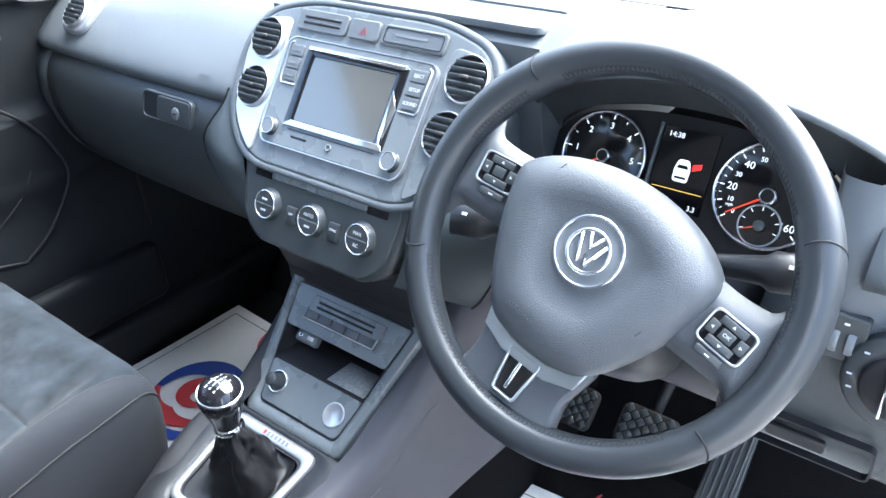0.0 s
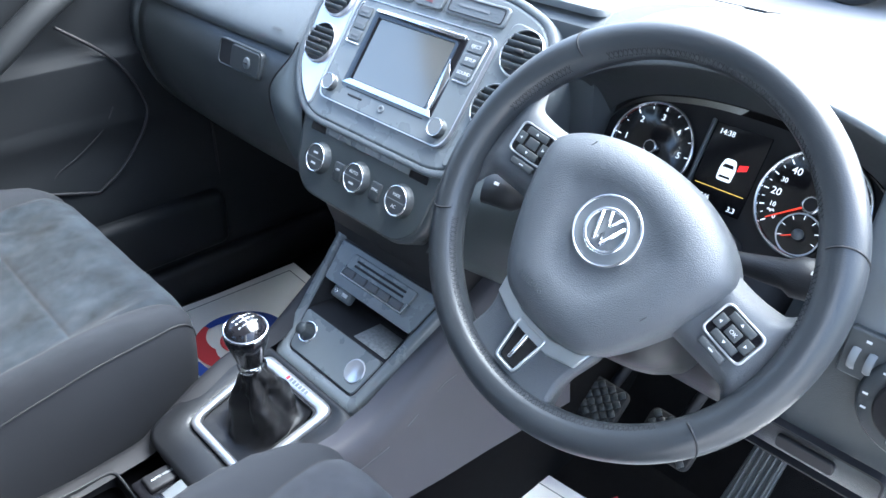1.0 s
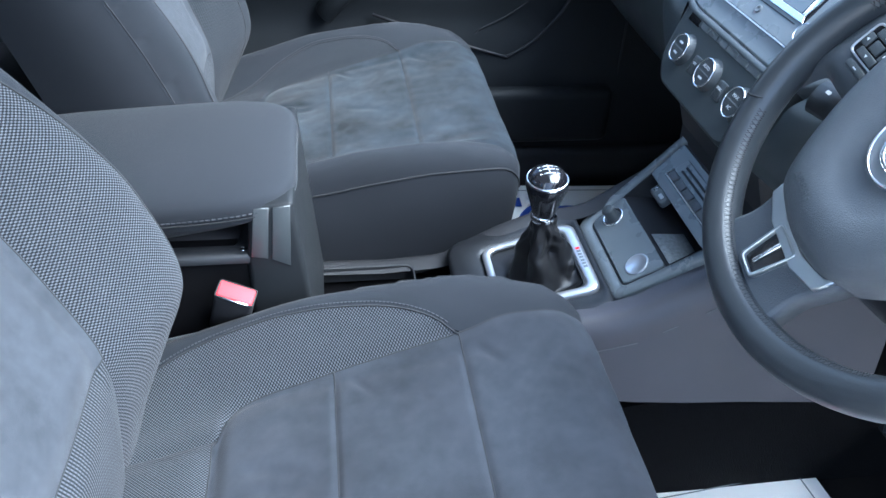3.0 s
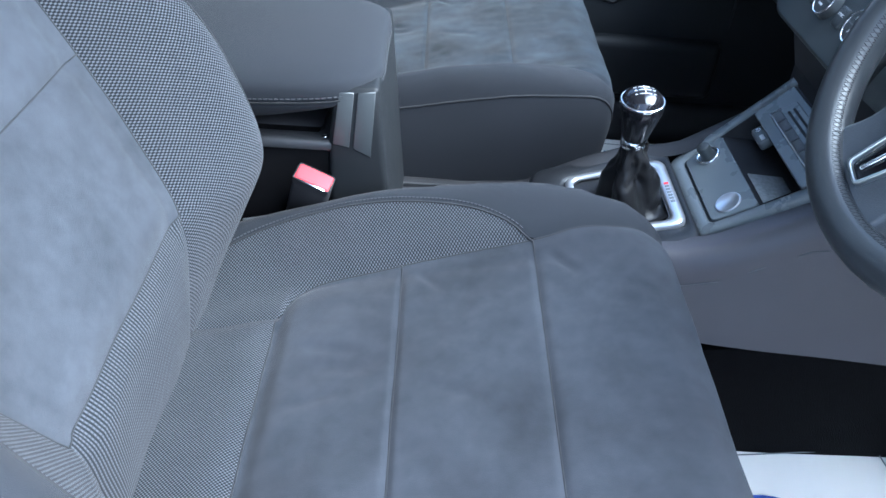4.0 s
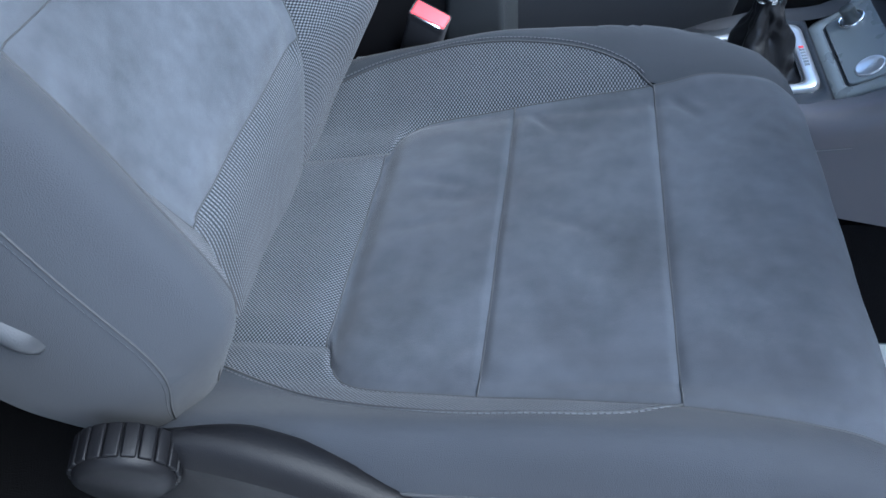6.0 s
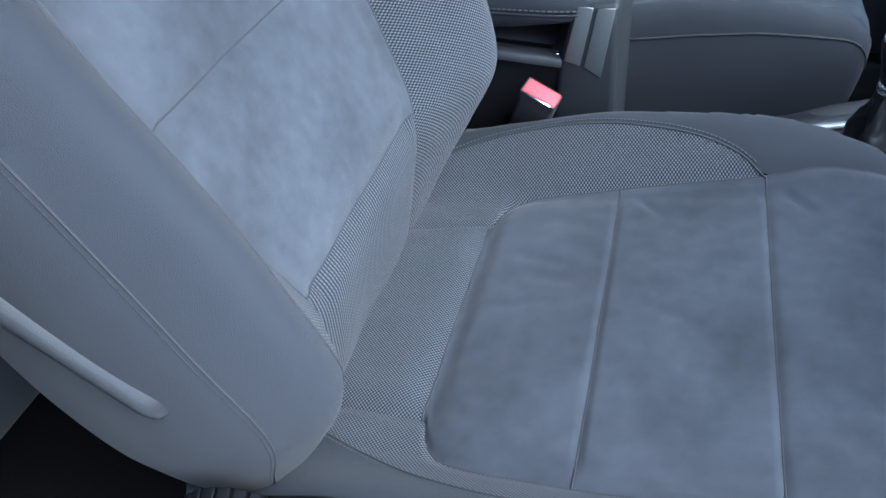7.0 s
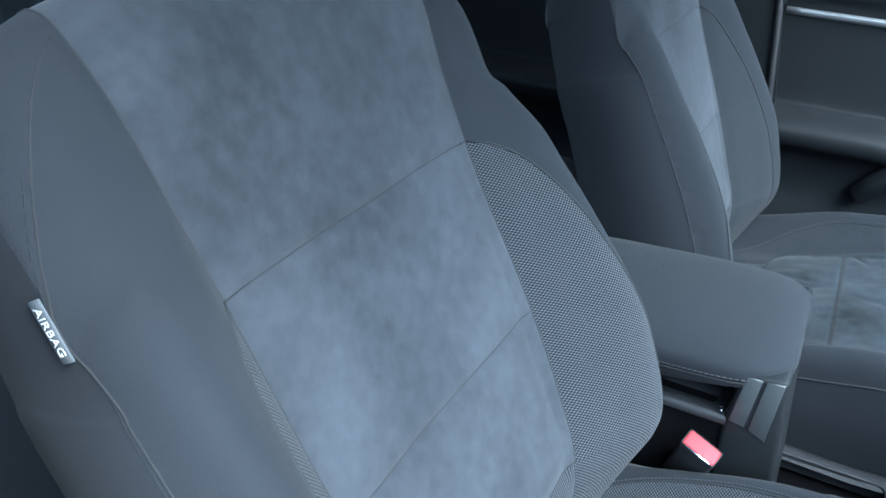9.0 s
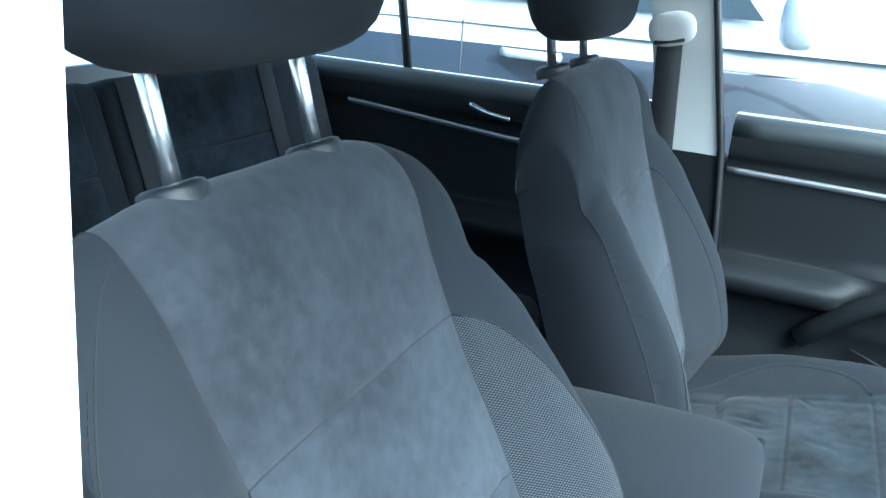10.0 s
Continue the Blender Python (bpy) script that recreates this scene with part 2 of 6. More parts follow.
def plate(pts, z0, z1, bevel=0.0, m=None, seg=2, dome=0.0):
    """A flat piece cut to an outline, from z0 up to z1, with a rounded top edge."""
    bm = bmesh.new()
    lo = [bm.verts.new((x, y, z0)) for x, y in pts]
    f = bm.faces.new(lo)
    ex = bmesh.ops.extrude_face_region(bm, geom=[f])
    up = [v for v in ex["geom"] if isinstance(v, bmesh.types.BMVert)]
    bmesh.ops.translate(bm, verts=up, vec=(0, 0, z1 - z0))
    bmesh.ops.recalc_face_normals(bm, faces=bm.faces)
    if bevel:
        ups = set(up)
        edges = [e for e in bm.edges if e.verts[0] in ups and e.verts[1] in ups]
        bmesh.ops.bevel(bm, geom=edges, offset=bevel, segments=seg, affect="EDGES", profile=0.5)
        for fc in bm.faces:
            fc.smooth = len(fc.verts) == 4
    return xf(bm, m) if m is not None else bm


def ring_plate(outer, inner, z0, z1, m=None, bevel=0.0):
    """A frame between two outlines with the same number of corners."""
    bm = bmesh.new()
    k = len(outer)
    rows = []
    b = bevel
    def lerp(t):
        return [(o[0] + (i[0] - o[0]) * t, o[1] + (i[1] - o[1]) * t) for o, i in zip(outer, inner)]
    for pts, z in ((outer, z0), (outer, z1 - b), (lerp(0.15 if b else 0.0), z1), (lerp(0.85 if b else 1.0), z1), (inner, z1 - b), (inner, z0)):
        rows.append([bm.verts.new((x, y, z)) for x, y in pts])
    for a, c in zip(rows, rows[1:]):
        for i in range(k):
            j = (i + 1) % k
            bm.faces.new((a[i], a[j], c[j], c[i]))
    bmesh.ops.recalc_face_normals(bm, faces=bm.faces)
    smooth(bm, bool(b))
    return xf(bm, m) if m is not None else bm


def rect(x0, y0, x1, y1):
    return [(x0, y0), (x1, y0), (x1, y1), (x0, y1)]


def lathe(profile, n=32, m=None, a0=0.0, a1=2 * math.pi):
    """Turns a profile of (radius, height) round the z axis."""
    bm = bmesh.new()
    full = abs(a1 - a0 - 2 * math.pi) < 1e-6
    cols = []
    for i in range(n if full else n + 1):
        a = a0 + (a1 - a0) * i / n
        cols.append([bm.verts.new((r * math.cos(a), r * math.sin(a), z)) for r, z in profile])
    k = len(cols)
    for i in range(k if full else k - 1):
        c, d = cols[i], cols[(i + 1) % k]
        for j in range(len(profile) - 1):
            bm.faces.new((c[j], d[j], d[j + 1], c[j + 1]))
    bmesh.ops.remove_doubles(bm, verts=bm.verts, dist=1e-6)
    bmesh.ops.recalc_face_normals(bm, faces=bm.faces)
    smooth(bm)
    return xf(bm, m) if m is not None else bm


def catmull(pts, n=12, closed=False):
    """A smooth curve through points of any dimension."""
    p = [np.array(q, float) for q in pts]
    k = len(p)
    out = []
    for i in range(k if closed else k - 1):
        a, b, c, d = (p[(i - 1) % k], p[i], p[(i + 1) % k], p[(i + 2) % k]) if closed else (p[max(i - 1, 0)], p[i], p[i + 1], p[min(i + 2, k - 1)])
        for j in range(n):
            t = j / n
            out.append(0.5 * (2 * b + (c - a) * t + (2 * a - 5 * b + 4 * c - d) * t * t + (3 * b - a - 3 * c + d) * t ** 3))
    if not closed:
        out.append(p[-1])
    return out


def tube(pts, r, n=8, closed=False, flat=1.0, m=None):
    """A round or flattened bar along a line of points. r: one radius or one per point."""
    bm = bmesh.new()
    P = [Vector(p) for p in pts]
    k = len(P)
    rings = []
    ref = None
    for i, p in enumerate(P):
        a, b = (P[i - 1], P[(i + 1) % k]) if closed else (P[max(i - 1, 0)], P[min(i + 1, k - 1)])
        t = (b - a).normalized()
        if ref is None:
            ref = t.orthogonal().normalized()
        ref = (ref - t * ref.dot(t)).normalized()
        w = t.cross(ref)
        rr = r[i] if isinstance(r, (list, tuple)) else r
        rings.append([bm.verts.new(p + rr * (math.cos(2 * math.pi * j / n) * ref + flat * math.sin(2 * math.pi * j / n) * w)) for j in range(n)])
    for i in range(k if closed else k - 1):
        a, b = rings[i], rings[(i + 1) % k]
        for j in range(n):
            q = (j + 1) % n
            bm.faces.new((a[j], a[q], b[q], b[j]))
    if not closed:
        bm.faces.new(rings[0][::-1])
        bm.faces.new(rings[-1])
    bmesh.ops.recalc_face_normals(bm, faces=bm.faces)
    smooth(bm)
    return xf(bm, m) if m is not None else bm


def grid(fn, us, vs, cloth=None, flip=False):
    """A sheet of points fn(u, v), with the cloth's own metres as its map."""
    nu, nv = len(us), len(vs)
    verts = [tuple(fn(u, v)) for v in vs for u in us]
    faces = []
    for j in range(nv - 1):
        for i in range(nu - 1):
            q = (j * nu + i, j * nu + i + 1, (j + 1) * nu + i + 1, (j + 1) * nu + i)
            faces.append(q[::-1] if flip else q)
    me = bpy.data.meshes.new("sheet")
    me.from_pydata(verts, [], faces)
    me.polygons.foreach_set("use_smooth", [True] * len(faces))
    if cloth is not None:
        uv = me.uv_layers.new(name="cloth")
        pos = [cloth(u, v) for v in vs for u in us]
        flat = []
        for lp in me.loops:
            flat.extend(pos[lp.vertex_index])
        uv.data.foreach_set("uv", flat)
    return me


def extrude_x(profile, x0, x1, closed=True, m=None, nx=1, warp=None):
    """A section in (y, z) drawn out along x."""
    bm = bmesh.new()
    rows = []
    for i in range(nx + 1):
        x = x0 + (x1 - x0) * i / nx
        row = []
        for y, z in profile:
            p = (x, y, z)
            row.append(bm.verts.new(warp(p) if warp else p))
        rows.append(row)
    k = len(profile)
    for a, b in zip(rows, rows[1:]):
        for j in range(k if closed else k - 1):
            q = (j + 1) % k
            bm.faces.new((a[j], a[q], b[q], b[j]))
    if closed:
        bm.faces.new(rows[0])
        bm.faces.new(rows[-1][::-1])
    bmesh.ops.recalc_face_normals(bm, faces=bm.faces)
    return xf(bm, m) if m is not None else bm


def spline1(keys):
    """A smooth function through (x, y) keys, flat outside them."""
    c = np.array(catmull([(a, b) for a, b in keys], 16))
    return lambda v: float(np.interp(v, c[:, 0], c[:, 1]))


def sstep(a, b, x):
    t = min(1.0, max(0.0, (x - a) / (b - a)))
    return t * t * (3 - 2 * t)


def lin(a, b, n):
    return [a + (b - a) * i / n for i in range(n + 1)]


def words(name, text, size, m, material, parent, align="CENTER", shear=0.0):
    """Lettering in the built-in font, laid on a surface frame."""
    cu = bpy.data.curves.new(name, "FONT")
    cu.body, cu.size, cu.align_x, cu.align_y, cu.shear = text, size, align, "CENTER", shear
    cu.extrude, cu.resolution_u = 0.00015, 3
    cu.materials.append(material)
    ob = new(name, cu)
    ob.parent = parent
    ob.matrix_basis = m
    return ob

# ---- front seats ----
CU_O, CU_D, CU_N = Vector((0, -0.483, 0.700)), Vector((0, 0.979, 0.206)), Vector((0, -0.206, 0.979))
BK_O, BK_D, BK_N = Vector((0, -0.563, 0.805)), Vector((0, -0.372, 0.928)), Vector((0, 0.928, 0.372))

cu_w = spline1([(-0.15, 0.235), (0.0, 0.250), (0.15, 0.254), (0.25, 0.252), (0.32, 0.246), (0.37, 0.230), (0.42, 0.216), (0.6, 0.214)])
cu_b = spline1([(-0.15, 0.020), (-0.06, 0.036), (0.05, 0.046), (0.14, 0.048), (0.22, 0.044), (0.29, 0.030), (0.34, 0.012), (0.40, 0.0), (0.6, 0.0)])
cu_i = spline1([(-0.15, 0.105), (-0.09, 0.110), (-0.02, 0.116), (0.0, 0.118), (0.006, 0.134), (0.018, 0.149), (0.045, 0.158), (0.116, 0.165), (0.243, 0.175), (0.33, 0.188), (0.6, 0.194)])
cu_j = spline1([(-0.15, 0.160), (-0.09, 0.185), (0.0, 0.210), (0.10, 0.214), (0.17, 0.208), (0.215, 0.195), (0.243, 0.1765)])
cu_jo = spline1([(-0.15, 0.118), (-0.09, 0.135), (-0.03, 0.160), (0.03, 0.187), (0.10, 0.205), (0.17, 0.205), (0.215, 0.195), (0.243, 0.1765)])
cu_f = spline1([(0, 0), (0.5, 0.5), (0.9, 0.905), (0.98, 0.985), (1.06, 1.02), (1.2, 1.03), (1.5, 1.0)])
cu_h1 = spline1([(0, 0), (0.55, 0.0), (0.68, 0.12), (0.80, 0.60), (0.88, 0.93), (0.93, 1.0), (1.0, 0.80), (1.06, 0.40), (1.2, 0.0), (1.5, 0.0)])
cu_h0 = spline1([(0, 0), (0.88, 0.0), (0.95, -0.003), (1.0, -0.010), (1.06, -0.024), (1.2, -0.060), (1.5, -0.150)])

bk_w = spline1([(-0.16, 0.158), (-0.12, 0.183), (-0.05, 0.223), (0.03, 0.240), (0.12, 0.2445), (0.2, 0.244), (0.3, 0.243), (0.36, 0.240), (0.7, 0.238)])
bk_b = spline1([(-0.16, 0.0), (-0.1, 0.012), (-0.05, 0.036), (0.0, 0.060), (0.1, 0.074), (0.2, 0.062), (0.26, 0.050), (0.31, 0.041), (0.36, 0.025), (0.42, 0.008), (0.7, 0.0)])
bk_i = spline1([(-0.16, 0.095), (-0.1, 0.105), (-0.01, 0.119), (0.0, 0.122), (0.02, 0.128), (0.08, 0.140), (0.15, 0.146), (0.312, 0.152), (0.4, 0.159), (0.46, 0.164), (0.52, 0.158), (0.7, 0.150)])
bk_bow = spline1([(-0.2, 0.105), (-0.13, 0.055), (-0.06, 0.018), (0.0, 0.0), (0.08, 0.010), (0.15, 0.017), (0.312, 0.030), (0.45, 0.033), (0.8, 0.034)])
bk_j = spline1([(-0.16, 0.150), (-0.1, 0.185), (-0.04, 0.207), (0.03, 0.220), (0.1, 0.221), (0.18, 0.214), (0.24, 0.201), (0.28, 0.186), (0.302, 0.169), (0.312, 0.1525)])
bk_hb = spline1([(-3, 0), (-0.35, 0.0), (-0.15, 0.03), (0.0, 0.12), (0.25, 0.50), (0.5, 0.86), (0.72, 1.04), (0.86, 1.0), (1.0, 0.72), (1.1, 0.66), (3, 0.66)])
bk_drop = spline1([(0, 0), (0.10, 0.0), (0.14, 0.005), (0.17, 0.012), (0.20, 0.025), (0.22, 0.039), (0.235, 0.055), (0.245, 0.070), (0.3, 0.09)])
bk_t = spline1([(-0.2, 0.100), (0.12, 0.108), (0.22, 0.114), (0.34, 0.122), (0.8, 0.122)])


def groove(s, at, depth=0.0028, wide=0.0032):
    return -depth * math.exp(-((s - at) / wide) ** 2)


def cushion_point(u, s):
    """A place on the seat cushion: u across (beyond 1 down the side), s metres from the back of the insert, over the front edge and down."""
    w, a, q = 0.94 * cu_w(s), abs(u), math.copysign(1.0, u)
    h = 1.1 * cu_b(s) * cu_h1(a) + cu_h0(a)
    inside = sstep(1.0, 0.8, a * w / cu_i(s))
    h += inside * (0.004 + groove(s, 0.116) + groove(s, 0.243) + groove(s, 0.0, 0.007, 0.012))
    h += -0.004 * math.exp(-((a * w - cu_i(s)) / 0.006) ** 2)
    h += 0.003 * noise.noise((u * 4.0, s * 14.0, 3.1)) * sstep(1.2, 0.9, a) + 0.0005 * noise.noise((u * 13.0, s * 50.0, 8.0)) * inside
    h += 0.0020 * noise.noise((u * 5.0 + s * 9.0, s * 42.0 - u * 6.0, 2.0)) * inside * (math.exp(-((s - 0.265) / 0.035) ** 2) + 0.6 * math.exp(-((s - 0.13) / 0.03) ** 2)) * sstep(0.1, 0.6, a)
    # soft folds running forward over the rear panel, short creases at the inner ends of the cross seams
    x = u * w
    for fx, f0, f1, tilt, amp in ((-0.075, 0.015, 0.095, 0.30, 0.0022), (-0.045, 0.03, 0.105, 0.12, 0.0018), (0.005, 0.01, 0.08, -0.25, 0.0016), (-0.02, 0.13, 0.21, 0.5, 0.0012)):
        h -= inside * amp * math.exp(-((x - fx - tilt * (s - f0)) / 0.007) ** 2) * sstep(f0, f0 + 0.03, s) * sstep(f1, f1 - 0.03, s)
    for fx, fs in ((-0.148, 0.266), (-0.146, 0.138)):
        h -= inside * 0.0035 * math.exp(-((x - fx) / 0.016) ** 2 - ((s - fs - 0.7 * (x - fx)) / 0.006) ** 2)
    along, r = s, 0.055
    if s > 0.325:
        th = min((s - 0.325) / r, math.pi / 2)
        along = 0.325 + r * math.sin(th)
        h -= r * (1 - math.cos(th)) + max(0.0, s - 0.325 - r * math.pi / 2)
        along -= 0.25 * max(0.0, s - 0.325 - r * math.pi / 2)
    along += 0.35 * min(0.0, h + 0.02)
    return CU_O + CU_D * along + CU_N * h + Vector((q * w * cu_f(a), 0, 0))


def back_point(u, s):
    """A place on the backrest: u across (beyond 1 round the side), s metres up from the foot of the insert, over the top and down behind."""
    w, a, q = bk_w(s), abs(u), math.copysign(1.0, u)
    c = min(a, 1.0)
    e = (c * w - bk_i(s)) / (w - bk_i(s))
    h = bk_b(s) * bk_hb(e) - bk_bow(min(s, 0.5)) - 0.010 * sstep(0.80, 1.0, c) ** 2
    inside = sstep(1.0, 0.8, c * w / bk_i(s))
    h += inside * (0.004 + groove(s, 0.146, 0.004) + groove(s, 0.312, 0.004) + groove(s, 0.0, 0.006, 0.012))
    h += -0.0035 * math.exp(-((c * w - bk_i(s)) / 0.006) ** 2)
    h += 0.0035 * noise.noise((u * 3.0, s * 9.0, 7.7)) * sstep(1.2, 0.9, a)
    k = (a - c) / 0.5
    h += (-bk_t(s) - h) * k ** 1.25
    along, x = s, c * w
    up = sstep(0.24, 0.44, s)
    if s > 0.425:
        th = (s - 0.425) / 0.058
        along = 0.425 + 0.073 * math.sin(min(th, math.pi)) * (1 - sstep(0.9, 1.5, a)) - max(0.0, th - math.pi) * 0.058
        h += (-bk_t(s) - h) * (1 - math.cos(min(th, math.pi))) / 2
    along += up * (0.010 * math.sin(math.pi * k ** 1.7) - bk_drop(x))
    x *= 1 + (0.05 - 0.036 * sstep(0.26, 0.36, s)) * math.sin(math.pi * k) - 0.02 * k
    return BK_O + BK_D * along + BK_N * h + Vector((q * x, 0, 0))


def between(fn, lo, hi, wf, s0, s1, nu, ns, material, name, parent, label="", flip=False):
    """A cut of cloth between two lines lo(s) and hi(s), given in metres from the middle (or in u where the width is None)."""
    def place(t, s):
        a, b = lo(s), hi(s)
        return fn(a + (b - a) * t, s)
    def cloth(t, s):
        a, b = lo(s), hi(s)
        return ((a + (b - a) * t) * 0.25, s)
    return part(name, grid(place, lin(0, 1, nu), lin(s0, s1, ns), cloth, flip), material, parent, label)


def stitches(fn, line, s0, s1, n, parent, r=0.0007, thread=M_STITCH):
    """A row of short threads beside a seam, as one run."""
    bm = bmesh.new()
    for i in range(n):
        a, b = s0 + (s1 - s0) * (i + 0.15) / n, s0 + (s1 - s0) * (i + 0.85) / n
        p, q = fn(line(a), a), fn(line(b), b)
        lift = Vector((0, 0, 0.0004))
        t = (q - p)
        wv = t.orthogonal().normalized() * r
        w2 = t.cross(wv).normalized() * r
        v = [bm.verts.new(c + lift + d) for c in (p, q) for d in (wv, w2, -wv, -w2)]
        for k in range(4):
            bm.faces.new((v[k], v[(k + 1) % 4], v[4 + (k + 1) % 4], v[4 + k]))
    return part("stitching", bm, thread, parent)


def rounded_block(w, d, h, p=3.2, n=28, taper=0.0):
    """A plump cushion: a rounded box that narrows a little to its foot."""
    bm = bmesh.new()
    bmesh.ops.create_uvsphere(bm, u_segments=n * 2, v_segments=n, radius=1.0)
    for v in bm.verts:
        c = v.co.normalized()
        k = (abs(c.x) ** p + abs(c.y) ** p + abs(c.z) ** p) ** (-1 / p)
        c = c * k
        t = 1 + taper * c.z
        v.co = Vector((c.x * w / 2 * t, c.y * d / 2, c.z * h / 2))
    smooth(bm)
    return bm


def front_seat(label, at, suede, suede_low, out, group, upright=0.0, drop=0.0, weave=M_WEAVE, tall=0.0):
    """A front seat. out: 1 where its outer side is to the right."""
    root = thing("front_seat", label, "car seat", group, at=at)
    # cushion
    ci = lambda s: cu_i(s) / (0.94 * cu_w(s))
    cj = lambda s: max(cu_j(s), cu_i(s) + 0.0005) / cu_w(s) / 0.96
    cjo = lambda s: max(cu_jo(s), cu_i(s) + 0.0005) / cu_w(s) / 0.96
    cjr, cjl = (cjo, cj) if out > 0 else (cj, cjo)
    nci = lambda s: -ci(s)
    ncj = lambda s: -cjl(s)
    end, nend = (lambda s: 1.5), (lambda s: -1.5)
    cush = part("seat_cushion", grid(lambda u, v: CU_O + CU_D * v + CU_N * -0.075 + Vector((u, 0, 0)), lin(-0.2, 0.2, 4), lin(-0.12, 0.3, 4)), M_BLACK, root)
    for s0, s1, k in ((-0.002, 0.116, 59), (0.116, 0.243, 60), (0.243, 0.47, 70)):
        between(cushion_point, nci, ci, cu_w, s0, s1, 84, k, suede_low, "insert_panel", cush, "blue-grey suede insert panel")
    between(cushion_point, nci, ci, cu_w, -0.14, -0.002, 30, 12, weave, "rear_strip", cush, "woven cloth strip")
    for lo, hi, inner in ((ncj, nci, out > 0), (ci, cjr, out < 0)):
        between(cushion_point, lo, hi, cu_w, -0.14, 0.243, 12, 190, M_CLOTH if inner and weave is not M_WEAVE else weave, "woven_bolster", cush, "light-dotted woven cloth")
    o1r = lambda s: cjr(s) if s < 0.243 else ci(s)
    o1l = lambda s: cjl(s) if s < 0.243 else ci(s)
    for lo, hi in ((nend, lambda s: -o1l(s)), (o1r, end)):
        between(cushion_point, lo, hi, cu_w, -0.14, 0.47, 26, 60, M_CLOTH, "cushion_side", cush, "plain charcoal cloth")
    for sg in (-1, 1):
        line = lambda s: sg * ((cjr if sg > 0 else cjl)(s) + 0.012)
        stitches(cushion_point, line, -0.10, 0.235, 90, cush)
        part("piping", tube([cushion_point(sg * (cjr if sg > 0 else cjl)(s), s) for s in lin(-0.13, 0.243, 50)], 0.0011, 6), M_PIPING, cush)
        part("piping", tube([cushion_point(sg * ci(s), s) - CU_N * 0.0004 for s in lin(-0.002, 0.42, 60)], 0.0010, 6), M_PIPING, cush)
        part("piping", tube([cushion_point(sg * 1.03, s) for s in lin(-0.13, 0.40, 50)], 0.0014, 6), M_PIPING, cush)
    stitches(cushion_point, lambda s: out * 1.13, -0.10, 0.33, 110, cush, 0.0006)
    for s in (-0.002, 0.116, 0.243):
        part("seam", tube([cushion_point(u, s) for u in lin(-ci(s), ci(s), 40)], 0.0007, 6), M_PIPING, cush)
    # backrest
    bi = lambda s: bk_i(s) / bk_w(s)
    bj = lambda s: max(bk_j(s), bk_i(s) + 0.0005) / bk_w(s)
    nbi = lambda s: -bi(s)
    def rear_face(t, s):
        g = 2 * t - 1
        x = g * bk_w(s)
        return BK_O + BK_D * (s - sstep(0.24, 0.44, s) * bk_drop(abs(x))) - BK_N * (bk_t(s) + 0.010 * (1 - g * g)) + Vector((0.96 * x, 0, 0))
    back = part("backrest", grid(rear_face, lin(0, 1, 24), lin(-0.15, 0.425, 30), flip=True), M_CLOTH, root)
    top = 0.425 + 0.058 * math.pi
    for s0, s1, k in ((0.0, 0.146, 20), (0.146, 0.312, 20), (0.312, top, 44)):
        between(back_point, nbi, bi, bk_w, s0, s1, 40, k, suede, "insert_panel", back, "blue-grey suede insert panel")
    between(back_point, nbi, bi, bk_w, -0.15, 0.0, 30, 14, M_KNIT, "lower_strip", back, "ribbed cloth strip")
    # the weave stops short of the crest on the outer side
    bj_in, bj_out = bj, (lambda s: bi(s) + 0.66 * (bj(s) - bi(s)))
    bjr, bjl = (bj_out, bj_in) if out > 0 else (bj_in, bj_out)
    for lo, hi in (((lambda s: -bjl(s)), nbi), (bi, bjr)):
        between(back_point, lo, hi, bk_w, -0.15, 0.312, 12, 231, weave, "woven_bolster", back, "light-dotted woven cloth")
    o2r = lambda s: bjr(s) if s < 0.312 else bi(s)
    o2l = lambda s: bjl(s) if s < 0.312 else bi(s)
    for lo, hi in ((nend, lambda s: -o2l(s)), (o2r, end)):
        between(back_point, lo, hi, bk_w, -0.15, top, 40, 260, M_CLOTH, "backrest_side", back, "plain charcoal cloth")
    side_line = spline1([(-0.13, 1.0), (0.0, 1.0), (0.2, 1.01), (0.36, 1.005), (0.39, 1.012), (0.41, 1.0), (0.432, 0.965), (0.452, 0.90), (0.468, 0.81), (0.478, 0.71)])
    for sg in (-1, 1):
        part("piping", tube([back_point(sg * (bjr if sg > 0 else bjl)(s), s) for s in lin(-0.13, 0.312, 60)], 0.0011, 6), M_PIPING, back)
        part("piping", tube([back_point(sg * bi(s), s) - BK_N * 0.0004 for s in lin(0.0, 0.53, 60)], 0.0010, 6), M_PIPING, back)
        part("piping", tube([back_point(sg * side_line(s), s) for s in lin(-0.13, 0.478, 80)], 0.0007, 6), M_PIPING, back)
        stitches(back_point, lambda s: sg * (side_line(s) + 0.022), -0.12, 0.45, 150, back, 0.0005, M_CLOTH)
    for s in (0.0, 0.146, 0.312):
        part("seam", tube([back_point(u, s) for u in lin(-bi(s), bi(s), 40)], 0.0007, 6), M_PIPING, back)
    # headrest on two posts
    hr = part("headrest", xf(rounded_block(0.325, 0.120, 0.19, 3.6, 24, 0.05), Matrix.Translation(BK_O + BK_D * (0.662 - drop) + BK_N * -0.030) @ Matrix.Rotation(radians(14), 4, "X")), M_CLOTH, root, "charcoal cloth headrest")
